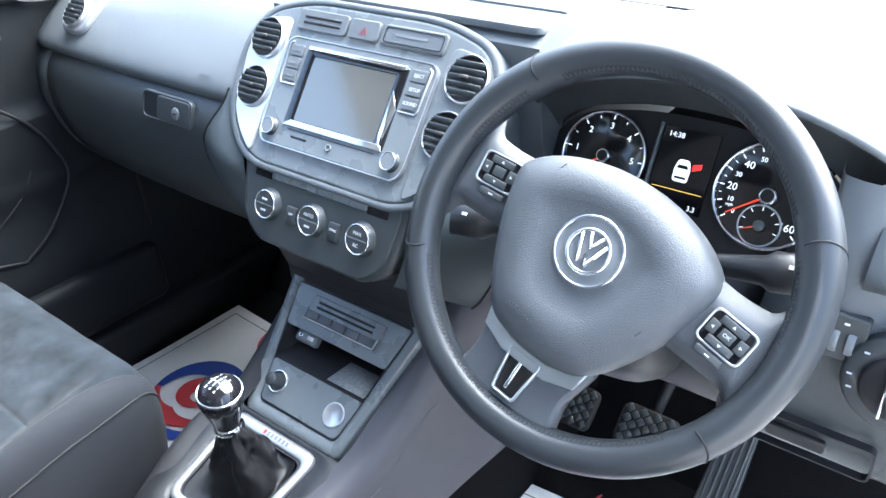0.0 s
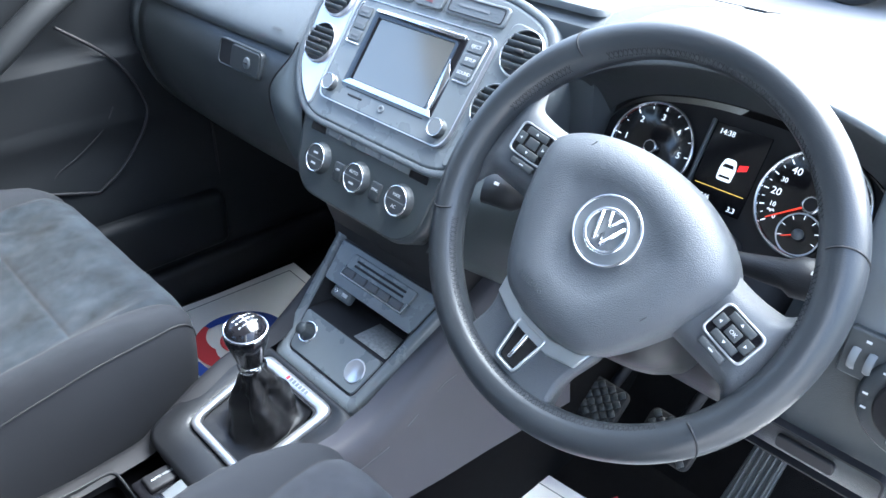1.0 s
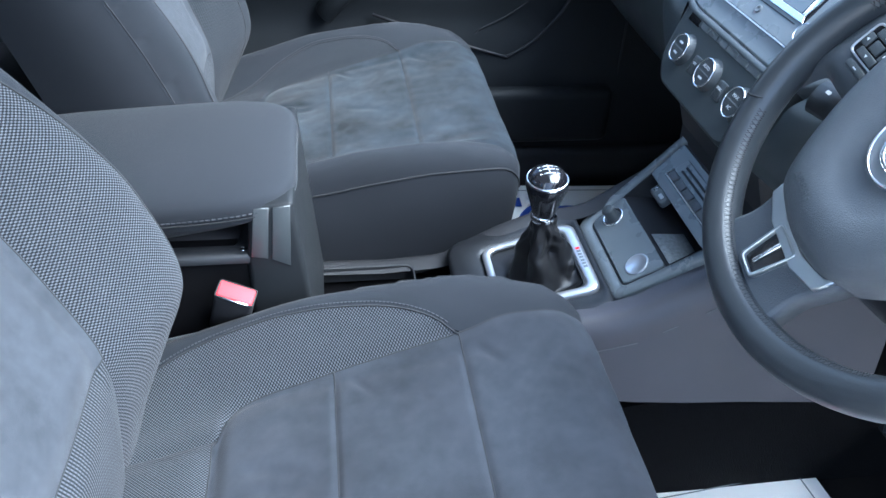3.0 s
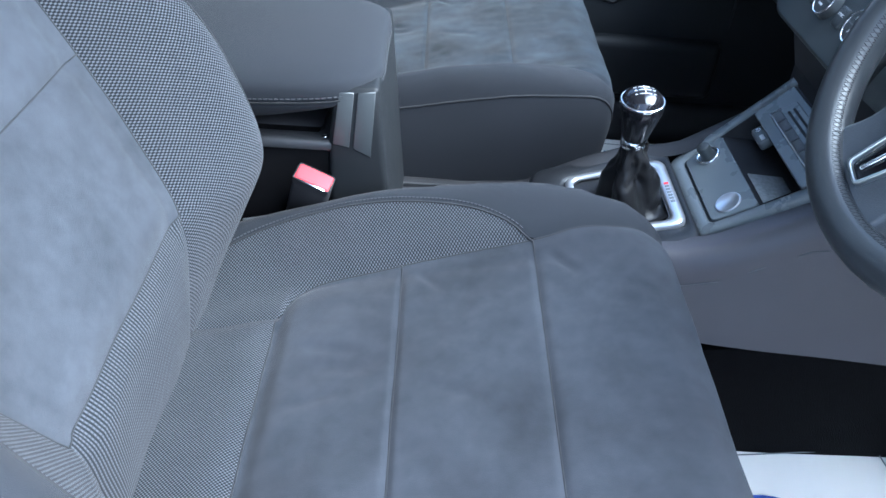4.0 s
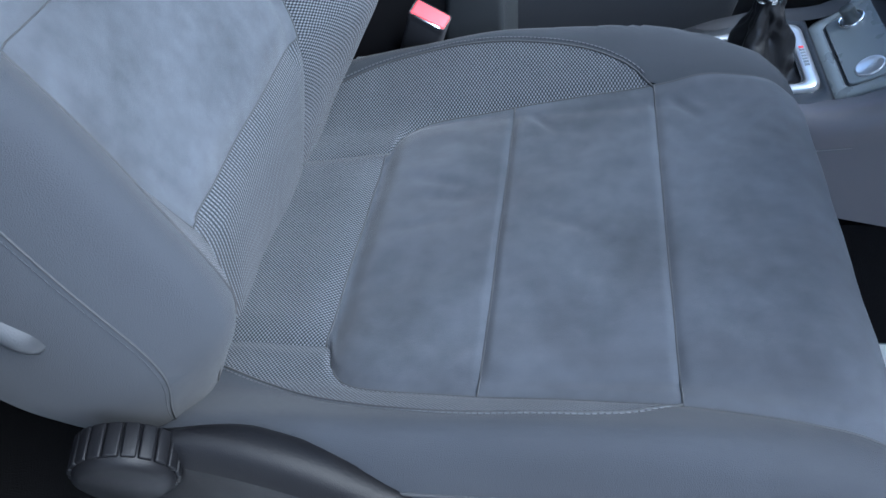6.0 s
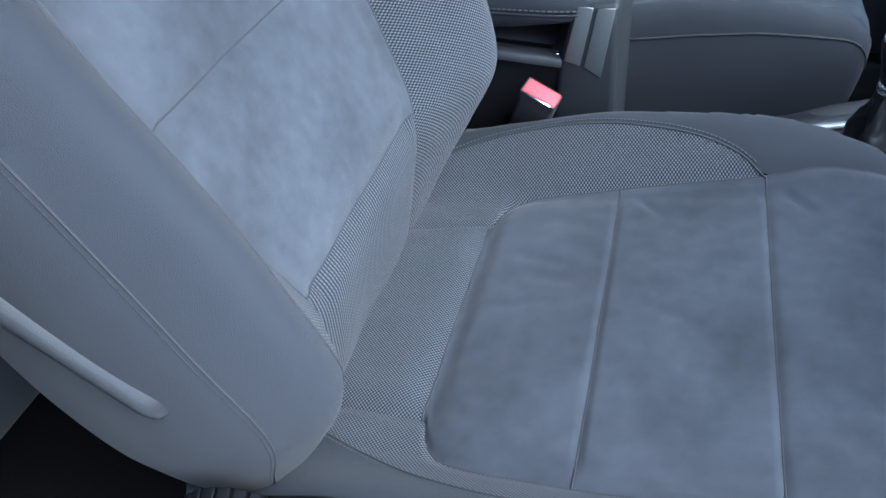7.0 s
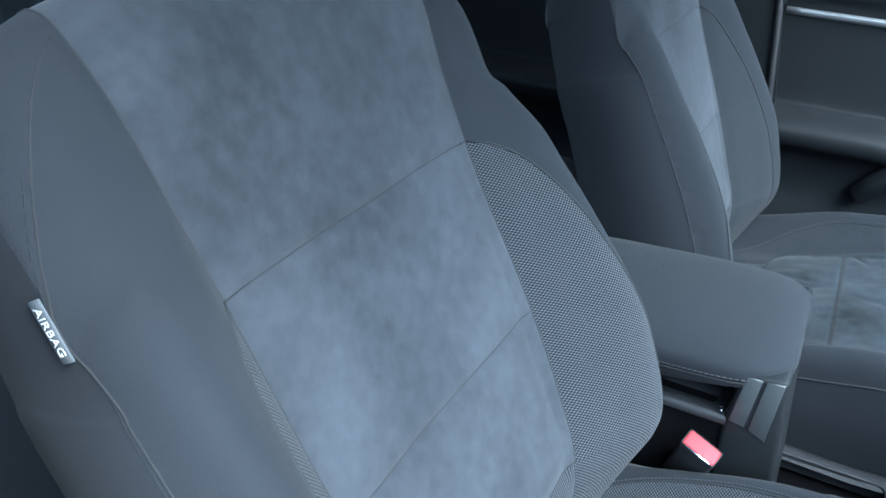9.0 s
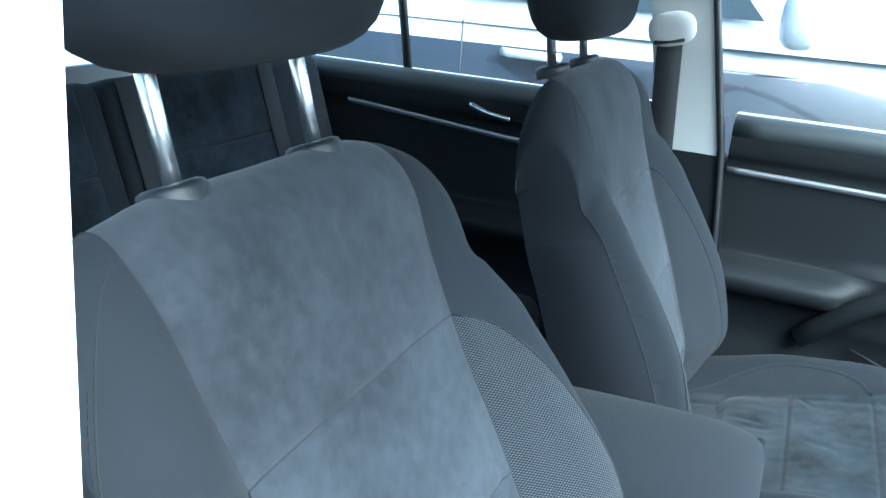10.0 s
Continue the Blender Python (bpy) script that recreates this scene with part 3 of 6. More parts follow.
    for x in (-0.084, 0.084):
        foot = BK_O + BK_D * 0.455 + BK_N * -0.080 + Vector((x, 0, 0))
        head = BK_O + BK_D * 0.66 + BK_N * -0.055 + Vector((x, 0, 0))
        part("post", tube([foot, head], 0.0068, 16), M_POST, hr, "chrome post")
        m = Matrix.Translation(BK_O + BK_D * (0.4975 - 0.8 * tall) + BK_N * -0.077 + Vector((x, 0, 0))) @ Matrix.Rotation(radians(22), 4, "X")
        part("post_collar", lathe([(0.007, 0.003), (0.012, 0.005), (0.019, 0.005), (0.0235, 0.003), (0.025, -0.001), (0.025, -0.012)], 32, m), M_SHELL, hr, "black plastic collar")
    turn_up = Matrix.Translation((0, -0.56, 0.72)) @ Matrix.Rotation(radians(-upright), 4, "X") @ Matrix.Translation((0, 0.56, -0.72))
    foot = BK_O + BK_D * 0.08
    stretch = Matrix.Translation(foot) @ Matrix.Scale(1 + tall / 0.40, 4, BK_D) @ Matrix.Translation(-foot)
    set_back = Matrix.Translation((0, -0.8 * tall, 0)) @ turn_up
    back.matrix_basis = set_back @ stretch
    hr.matrix_basis = set_back @ Matrix.Translation(BK_D * tall)
    # base and runners
    part("seat_base", box(0.40, 0.46, 0.12, 0.02, 2, pose(0, -0.34, 0.57, -6)), M_BLACK, root)
    for x in (-0.19, 0.19):
        part("runner", box(0.035, 0.50, 0.03, 0.006, 2, pose(x, -0.33, 0.425)), M_BLACK, root)
        part("runner_leg", box(0.03, 0.30, 0.08, 0.006, 2, pose(x, -0.33, 0.475)), M_BLACK, root)
    return root


SEAT_X = 0.366
driver = front_seat("charcoal cloth driver seat with blue-grey suede insert panels", (SEAT_X, 0, 0), M_SUEDE, M_SUEDE_C, 1, "front seats")
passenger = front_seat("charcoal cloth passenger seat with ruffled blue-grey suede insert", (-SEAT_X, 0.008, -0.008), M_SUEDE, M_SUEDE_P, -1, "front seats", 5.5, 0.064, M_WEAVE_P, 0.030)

# side trim, recline wheel, lever and airbag tag of the driver seat
prof = [(-0.566, 0.735), (-0.562, 0.762), (-0.550, 0.773), (-0.53, 0.774), (-0.49, 0.768), (-0.45, 0.755), (-0.40, 0.729), (-0.34, 0.708), (-0.24, 0.695), (-0.16, 0.680)]
sec = [(0.226, -0.012), (0.236, -0.001), (0.246, 0.0), (0.254, -0.006), (0.258, -0.018), (0.258, -0.04), (0.250, -0.16)]
tr = catmull(prof, 8)
def trim_sheet(j0, j1):
    return grid(lambda i, j: (sec[int(j)][0] + (0.016 * sstep(-0.49, -0.56, tr[int(i)][0]) if j < 2 else 0.0) - 0.03 * sstep(-0.25, -0.14, tr[int(i)][0]), tr[int(i)][0], tr[int(i)][1] + sec[int(j)][1]), range(len(tr)), range(j0, j1), flip=True)


side = part("side_trim", trim_sheet(4, len(sec)), M_TRIM, driver, "black plastic side trim")
part("trim_flange", trim_sheet(0, 5), M_TRIM, side, "satin grey upper flange")
wheel_m = pose(0.262, -0.555, 0.757, 0, 98, 12)
rec = part("recline_wheel", lathe([(0.0, 0.012), (0.022, 0.012), (0.0265, 0.0095), (0.0275, 0.004), (0.0275, -0.013), (0.02, -0.015)], 48, wheel_m), M_TRIM, driver, "round ribbed recline wheel")
for i in range(20):
    part("rib", box(0.0030, 0.0076, 0.019, 0.0010, 2, wheel_m @ Matrix.Rotation(2 * math.pi * i / 20, 4, "Z") @ pose(0.0280, 0, -0.003)), M_TRIM, rec)
# flat blade: a broad upper face that catches the sky, rounded at its foot
def lever_point(v, a):
    c = Vector((0.243, -0.579, 0.836)).lerp(Vector((0.248, -0.668, 0.917)), v)
    d = Vector((0.005, -0.089, 0.081)).normalized()
    n = Vector((0.62, 0.45, 0.64))
    n = (n - d * n.dot(d)).normalized()
    k = (1 - (1 - min(1.0, v / 0.14)) ** 2) ** 0.5
    ca, sa = math.cos(a), math.sin(a)
    wide, thick = math.copysign(abs(ca) ** 0.45, ca), math.copysign(abs(sa) ** 0.6, sa)
    return c + d.cross(n) * (0.0125 * k * wide) + n * (0.0105 * k * thick)


lever = part("backrest_lever", grid(lever_point, lin(0, 1, 26), lin(0, 2 * math.pi, 40)), M_LEVER, driver, "smooth grey plastic release lever")
part("lever_end", plate([(0.0125 * math.copysign(abs(math.cos(a)) ** 0.45, math.cos(a)), 0.0105 * math.copysign(abs(math.sin(a)) ** 0.6, math.sin(a))) for a in lin(0, 2 * math.pi, 24)[:-1]], -0.001, 0.001, 0, Matrix.Translation((0.248, -0.668, 0.917)) @ Vector((0.005, -0.089, 0.081)).to_track_quat("Z", "X").to_matrix().to_4x4()), M_TRIM, lever)
p0, p1, p2 = back_point(1.03, 0.377), back_point(1.03, 0.421), back_point(1.10, 0.399)
ax_y = (p1 - p0).normalized()
ax_n = (p2 - p0).cross(p1 - p0).normalized()
if ax_n.x < 0:
    ax_n = -ax_n
ax_x = ax_y.cross(ax_n)
tm = Matrix((ax_x, ax_y, ax_n)).transposed().to_4x4()
tm.translation = (p0 + p1) / 2 + ax_n * 0.003
tag = part("airbag_tag", box(0.0095, 0.034, 0.0016, 0.0006, 1, tm), M_TAG, driver, "grey woven airbag tag")
words("tag_text", "AIRBAG", 0.0076, tm @ pose(0, 0, 0.0011, 0, 0, -90), M_MARK, tag)

# ---- dashboard ----
dash = thing("dashboard", "dark grey soft plastic dashboard with silver vents", "dashboard")
# section: nose above the glovebox, crown, then back to the windscreen
DASH_TOP = [(0.125, 1.010), (0.108, 1.022), (0.112, 1.040), (0.150, 1.076), (0.190, 1.106), (0.235, 1.126), (0.30, 1.130), (0.45, 1.105), (0.60, 1.075), (0.68, 1.055), (0.68, 0.95), (0.30, 0.95)]


def bow(p):
    """The dash sweeps away a little towards the doors."""
    x, y, z = p
    k = max(0.0, abs(x) - 0.25)
    return (x, y + 0.10 * k * k, z - 0.02 * k)


def rounded_profile(pts, n=5):
    return [tuple(q) for q in catmull(pts, n)]


top_curve = rounded_profile(DASH_TOP[:10], 6) + [(0.68, 0.95), (0.30, 0.95)]
part("dash_top", smooth(extrude_x(top_curve, -0.715, -0.175, nx=16, warp=bow)), M_DASH, dash)
mid = [(0.185, 1.128), (0.21, 1.142), (0.25, 1.142), (0.30, 1.135), (0.45, 1.107), (0.60, 1.076), (0.68, 1.055), (0.68, 0.95), (0.20, 0.95)]
part("dash_top", extrude_x(mid, -0.176, 0.203, nx=8), M_DASH, dash)
part("demist_slot", box(0.42, 0.045, 0.004, 0.001, 1, pose(0.02, 0.50, 1.0965, -11.5)), M_BLACK, dash)
part("dash_top", smooth(extrude_x(top_curve, 0.53, 0.715, nx=6, warp=bow)), M_DASH, dash)
dz = spline1([(0.10, 1.118), (0.16, 1.124), (0.22, 1.132), (0.30, 1.130), (0.45, 1.105), (0.60, 1.075), (0.68, 1.055)])


def cowl(x, v):
    """The brow over the dials, arched, running back to the windscreen."""
    a = max(0.0, 1 - ((x - 0.371) / 0.200) ** 2) ** 0.65
    y0, z0 = 0.168 - 0.020 * a, 1.050 + 0.088 * a
    y = y0 + (0.68 - y0) * v ** 1.6
    z = dz(y) - (dz(y0) - z0) * math.exp(-(y - y0) / 0.055)
    return (x, y, z)


part("cowl", grid(cowl, lin(0.200, 0.545, 48), lin(0, 1, 30)), M_DASH, dash, "soft plastic instrument cowl")


def cowl_inside(x, v):
    """The dark inner face of the brow, from its edge down to the dials."""
    p = Vector(cowl(x, 0.0))
    k = (x - 0.371) / 0.172
    q = Vector((0.345 + 0.146 * k, 0.226, 1.024 + 0.058 * max(0.0, 1 - k * k) ** 0.5))
    return p.lerp(q, v) + Vector((0, 0, 0.010 * math.sin(math.pi * v)))


# inner face gets a darker plastic than the cowl to hold its shade
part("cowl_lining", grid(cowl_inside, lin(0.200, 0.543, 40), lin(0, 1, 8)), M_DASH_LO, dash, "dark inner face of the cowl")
part("cowl_lip", tube([cowl(x, 0.0) for x in lin(0.203, 0.541, 50)], 0.004, 8), M_DASH, dash)
tray_o, tray_i = round_poly(rect(-0.105, 0.192, 0.200, 0.262), 0.014), round_poly(rect(-0.100, 0.197, 0.195, 0.257), 0.012)
part("tray_rim", ring_plate(tray_o, tray_i, 1.138, 1.1455, None, 0.001), M_DASH, dash)
# shallow plate coloured darker than its rim for the shade of a hollow
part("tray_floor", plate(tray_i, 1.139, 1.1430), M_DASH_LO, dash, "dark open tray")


def dash_cheek(u, v):
    """The grey face beside the dials, from the end of the brow down to the switches."""
    return (0.492 + 0.062 * u - 0.006 * v, 0.130 + 0.030 * v ** 1.5 + 0.035 * max(0.0, 1 - u / 0.14) ** 2 - 0.010 * math.sin(math.pi * u), 0.972 + 0.112 * v)


part("cluster_cheek", grid(dash_cheek, lin(0, 1, 24), lin(0, 1, 16)), M_DASH, dash, "soft grey face beside the dials")
# glovebox and the panel beneath
GLOVE = [(0.122, 1.024), (0.100, 1.005), (0.088, 0.97), (0.090, 0.92), (0.110, 0.865), (0.150, 0.815), (0.21, 0.785), (0.32, 0.78), (0.32, 1.02)]
gc = rounded_profile(GLOVE[:8], 6) + [(0.32, 1.02)]
glove = part("glovebox_door", smooth(extrude_x(gc, -0.66, -0.185, nx=14, warp=bow)), M_DASH_LO, dash, "dark plastic glovebox door")
part("dash_end", smooth(extrude_x(gc, -0.715, -0.664, nx=2, warp=bow)), M_DASH_LO, dash)
gm = plane_m(0.0885, 0.980, 17, x=-0.325)
hp = round_poly(rect(-0.041, -0.004, 0.067, 0.034), 0.010)
hi = round_poly(rect(-0.038, -0.001, 0.064, 0.031), 0.008)
gh = part("handle", ring_plate(hp, hi, -0.004, 0.0032, gm, 0.001), M_DASH_LO, glove)
# flush black plate, its colour standing for the shade in the handle hollow
part("recess", plate(round_poly(rect(-0.039, -0.002, 0.010, 0.032), 0.008), -0.001, 0.0016, 0, gm), M_BLACK, gh)
part("flap", plate(round_poly(rect(-0.006, -0.001, 0.064, 0.031), 0.007), 0.0, 0.0045, 0.0015, gm), M_DASH_LO, gh)
lk = gm @ pose(0.036, 0.013, 0.0045)
part("lock", lathe([(0.0, 0.0015), (0.006, 0.0015), (0.0075, 0.001), (0.0085, 0.0)], 24, lk), M_SATIN, gh, "round metal lock")
part("keyhole", box(0.008, 0.002, 0.002, 0.0004, 1, lk @ pose(0, 0, 0.0015)), M_BLACK, gh)
words("airbag_marking", "AIRBAG", 0.0075, plane_m(0.116, 1.043, 46, x=-0.245) @ pose(0, 0, 0.0025), M_DASH_LO, dash)

# ---- centre stack: vents, radio ----

RM = plane_m(0.0862, 1.002, 37, x=-0.005) @ Matrix.Translation((0, 0.0145, 0)) @ Matrix.Scale(0.968, 4) @ Matrix.Translation((0, -0.0145, 0))
so = round_poly([(-0.125, -0.030), (0.125, -0.030), (0.178, 0.020), (0.190, 0.105), (0.168, 0.152), (0.100, 0.172), (-0.100, 0.172), (-0.168, 0.152), (-0.190, 0.105), (-0.178, 0.020)], 0.035, 6)
so2 = [(x * 1.045, (y - 0.07) * 1.07 + 0.07) for x, y in so]
stack = thing("radio_surround", "satin grey centre stack surround with round vents", "dashboard trim")
part("outer_rim", ring_plate(so2, [(x * 0.99, (y - 0.07) * 0.99 + 0.07) for x, y in so], -0.03, 0.004, RM, 0.002), M_DASH, stack)
part("face", plate(so, -0.03, 0.004, 0.004, RM), M_STACK, stack)
part("back_shell", plate([(x * 1.0, (y - 0.07) * 1.0 + 0.07) for x, y in so], -0.10, -0.03, 0, RM), M_DASH, stack)
# side blades: the left in bright silver, the right in satin charcoal
for sg in (-1, 1):
    bl = [(sg * 0.119, -0.024), (sg * 0.150, 0.000), (sg * 0.172, 0.028), (sg * 0.183, 0.105), (sg * 0.160, 0.145), (sg * 0.122, 0.150), (sg * 0.118, 0.060)]
    bl = bl if sg > 0 else bl[::-1]
    part("side_blade", plate(round_poly(bl, 0.012, 4), 0.003, 0.0065, 0.0015, RM), M_SILVER if sg < 0 else M_STACK, stack, "bright silver trim" if sg < 0 else "satin trim")
low_edge = sorted((p for p in so if p[1] < 0.015 and p[0] < 0.12), key=lambda p: p[0])
band = [(x * 0.995, y + 0.001) for x, y in low_edge] + [(x * 0.93, y + 0.004 + 0.010 * sstep(0.10, -0.16, x)) for x, y in low_edge[::-1]]
part("silver_strip", plate(band, 0.003, 0.0062, 0.0), M_SILVER, stack, "bright silver strip")


def round_vent(m, r, parent):
    """A round air vent: bright ring, deep dark bore, tilted slats and a small thumb tab."""
    v = part("vent", lathe([(r * 1.08, 0.0), (r * 1.07, 0.004), (r * 1.035, 0.0055), (r, 0.004), (r * 0.97, -0.004), (r * 0.95, -0.008)], 40, m), M_SILVER, parent, "round air vent with chrome ring")
    part("bore", lathe([(r * 0.97, 0.0045), (r * 0.96, 0.0030), (0.0, 0.0026)], 32, m), M_BLACK, v)
    for i in range(5):
        y = (-0.62 + 0.31 * i) * r
        w = 2 * 0.93 * math.sqrt(max(0, r * r - y * y))
        part("slat", box(w, 0.0062, 0.0014, 0.0005, 1, m @ pose(0, y, 0.0058, 28)), M_DASH_LO, v)
    part("thumb_tab", box(0.010, 0.005, 0.006, 0.001, 1, m @ pose(0, 0, 0.008)), M_BLACK, v)
    return v


for sg in (-1, 1):
    # pairs of vents in silver surrounds at the ends of the dash
    em = plane_m(0.162, 1.079, 44, x=sg * 0.588)
    sv = part("vent_surround", plate([(sg * x, y) for x, y in round_poly([(-0.034, -0.045), (0.030, -0.045), (0.040, 0.02), (0.034, 0.085), (-0.024, 0.085), (-0.040, 0.02)], 0.026, 6)][::sg], -0.03, 0.006, 0.004, em), M_SILVER, dash, "silver vent surround")
    round_vent(em @ pose(0, -0.014, 0.007), 0.0235, sv)
    round_vent(em @ pose(0.004 * sg, 0.052, 0.007), 0.0235, sv)
for sg in (-1, 1):
    round_vent(RM @ pose(sg * 0.152, 0.118, 0.006), 0.0245, stack)
    round_vent(RM @ pose(sg * 0.148, 0.056, 0.006), 0.0245, stack)
# row above the radio: slot, hazard switch, passenger airbag lamp
row = part("slot_panel", plate(round_poly(rect(-0.112, 0.137, -0.032, 0.162), 0.006), 0.003, 0.0075, 0.001, RM), M_DASH, stack)
for k in (0.146, 0.153):
    part("slot", box(0.060, 0.0036, 0.003, 0.001, 1, RM @ pose(-0.072, k, 0.007)), M_BLACK, row)
hz = part("hazard_switch", plate(round_poly(rect(-0.027, 0.137, 0.017, 0.161), 0.005), 0.003, 0.0085, 0.0015, RM), M_DASH, stack)
part("triangle", plate([(-0.010, 0.143), (0.002, 0.143), (-0.004, 0.153)], 0.0082, 0.0089, 0, RM), mat("faded_red_marking", (0.16, 0.05, 0.055), 0.6), hz, "faint red warning triangle")
pl = part("airbag_lamp_panel", plate(round_poly(rect(0.022, 0.137, 0.112, 0.161), 0.006), 0.003, 0.0075, 0.0015, RM), M_DASH, stack)
part("inner_line", ring_plate(round_poly(rect(0.026, 0.140, 0.108, 0.158), 0.004), round_poly(rect(0.027, 0.141, 0.107, 0.157), 0.004), 0.007, 0.0082, RM), M_BLACK, pl)
part("text_bar", box(0.046, 0.003, 0.0006, 0, 1, RM @ pose(0.064, 0.150, 0.0078)), M_FAINT, pl)

radio = thing("car_radio", "black touchscreen car radio with two knobs", "radio")
rb = round_poly([(-0.104, -0.004), (0.104, -0.004), (0.112, 0.010), (0.114, 0.118), (0.106, 0.126), (-0.106, 0.126), (-0.114, 0.118), (-0.112, 0.010)], 0.008, 4)
part("faceplate", plate(rb, 0.003, 0.0085, 0.0015, RM), M_STACK, radio)
part("rim_line", ring_plate([(x * 1.012, (y - 0.06) * 1.015 + 0.06) for x, y in rb], [(x * 0.998, (y - 0.06) * 0.998 + 0.06) for x, y in rb], 0.004, 0.0092, RM), M_SILVER, radio, "thin silver rim")
bez = part("screen_bezel", ring_plate(round_poly(rect(-0.078, 0.022, 0.078, 0.117), 0.003), round_poly(rect(-0.062, 0.030, 0.062, 0.106), 0.003), 0.007, 0.0098, RM, 0.001), M_GLOSS, radio, "glossy black screen bezel")
part("screen", plate(rect(-0.064, 0.029, 0.064, 0.107), 0.007, 0.0092, 0, RM), M_SCREEN, bez, "switched-off glossy screen")
# chrome strips stand in for reflections on the black bezel
part("edge_reflection", plate(round_poly([(-0.078, 0.0215), (0.078, 0.0215), (0.073, 0.0285), (-0.066, 0.0285)], 0.001, 2), 0.0085, 0.0108, 0.0006, RM), M_CHROME, bez, "chrome strip for the reflection on the lower edge")
part("edge_reflection", plate([(0.0665, 0.0285), (0.0735, 0.0285), (0.078, 0.070), (0.0665, 0.090)], 0.0085, 0.0106, 0.0004, RM), M_CHROME, bez, "chrome strip for the reflection on the side edge")
part("top_bar", box(0.150, 0.005, 0.003, 0.0012, 2, RM @ pose(0, 0.1155, 0.0105)), M_CHROME, bez, "chrome strip for the reflection on the upper edge")
RADIO_WORDS = ("EJECT", "SETUP", "SOUND")
for i in range(6):
    sg, j = (-1, i) if i < 3 else (1, i - 3)
    y = 0.110 - 0.0155 * j
    q = [(sg * 0.083, y - 0.0068), (sg * (0.104 - 0.001 * j), y - 0.0068), (sg * (0.105 - 0.001 * j), y + 0.0068), (sg * 0.083, y + 0.0068)]
    k = part("key", plate(round_poly(q if sg > 0 else q[::-1], 0.0012, 2), 0.0082, 0.0105, 0.0008, RM), M_DASH, radio)
    if sg > 0:
        words("key_text", RADIO_WORDS[i - 3], 0.0056, RM @ pose(sg * 0.094, y, 0.0107), M_MARK, k)
    else:
        part("text_bar", box(0.013, 0.0024, 0.0005, 0, 1, RM @ pose(sg * 0.094, y, 0.0107)), M_FAINT, k)
for sg in (-1, 1):
    q = [(sg * 0.0815, 0.069), (sg * 0.104, 0.069), (sg * 0.1065, 0.074), (sg * 0.108, 0.118), (sg * 0.104, 0.1205)]
    part("key_frame", tube([RM @ Vector((x, y, 0.0092)) for x, y in q], 0.0010, 6), M_SILVER, radio, "thin silver line")


def knob(m, r, h, parent, ring=M_CHROME, name="knob", cap=M_DASH_LO):
    k = part(name, lathe([(r * 1.12, 0), (r * 1.12, 0.001), (r, 0.002), (r * 0.98, h * 0.9), (r * 0.92, h)], 40, m), M_DASH_LO, parent, "round knob with bright ring")
    part("ring", lathe([(r * 0.985, h * 0.94), (r * 0.98, h * 1.02), (r * 0.94, h * 1.05), (r * 0.88, h * 1.02), (r * 0.87, h * 0.96)], 40, m), ring, k, "polished ring")
    part("cap", lathe([(r * 0.88, h * 0.98), (r * 0.6, h * 1.0), (0.0, h * 1.0)], 32, m), cap, k)
    return k


for sg in (-1, 1):
    knob(RM @ pose(sg * 0.095, 0.0145, 0.007), 0.0105, 0.009, radio, name="volume_knob" if sg < 0 else "tuning_knob", cap=M_SATIN)
part("card_slot", box(0.026, 0.0024, 0.001, 0.0004, 1, RM @ pose(-0.046, 0.010, 0.0086)), M_BLACK, radio)
part("aux_socket", lathe([(0.0045, 0.0), (0.0045, 0.0014), (0.003, 0.0016), (0.0018, 0.0004), (0.0, 0.0004)], 20, RM @ pose(0.003, 0.009, 0.0085)), M_SATIN, radio)
part("lower_groove", box(0.135, 0.0012, 0.0006, 0, 1, RM @ pose(0.0, 0.0175, 0.0086)), M_BLACK, radio)

# ---- climate panel ----
CM = plane_m(0.0540, 0.9376, 24, x=-0.004)
clim = thing("climate_panel", "black climate control panel with three knobs", "climate control")
cp = round_poly([(-0.085, -0.046), (0.085, -0.046), (0.112, -0.024), (0.122, 0.030), (0.124, 0.058), (-0.124, 0.058), (-0.122, 0.030), (-0.112, -0.024)], 0.014, 5)
part("body", plate([(x * 1.03, y) for x, y in cp], -0.05, 0.002, 0.004, CM), M_DASH_LO, clim)
part("face", plate([(x * 0.97, (y - 0.006) * 0.95 + 0.006) for x, y in cp], 0.0, 0.004, 0.002, CM), M_CLIMATE, clim)
for sg in (-1, 1):
    part("display", plate(round_poly(rect(sg * 0.0885 - 0.0145, 0.029, sg * 0.0885 + 0.0145, 0.047), 0.002), 0.003, 0.0046, 0.0004, CM), M_GLOSS, clim, "dark display window")
for i in range(6):
    x = -0.0615 + 0.0246 * i
    b = part("button", box(0.0238, 0.014, 0.006, 0.0012, 2, CM @ pose(x, 0.038, 0.0035)), M_STACK, clim)
    if 0 < i < 5:
        part("symbol", lathe([(0.0026, 0), (0.0026, 0.0003), (0.0016, 0.0003), (0.0016, 0)], 14, CM @ pose(x - 0.001, 0.038, 0.0066)), M_FAINT, b)
        part("symbol", box(0.0045, 0.001, 0.0004, 0, 1, CM @ pose(x + 0.002, 0.0355, 0.0067)), M_FAINT, b)
CAPS = (("", ""), ("AUTO", ""), ("MAX", "AC"))
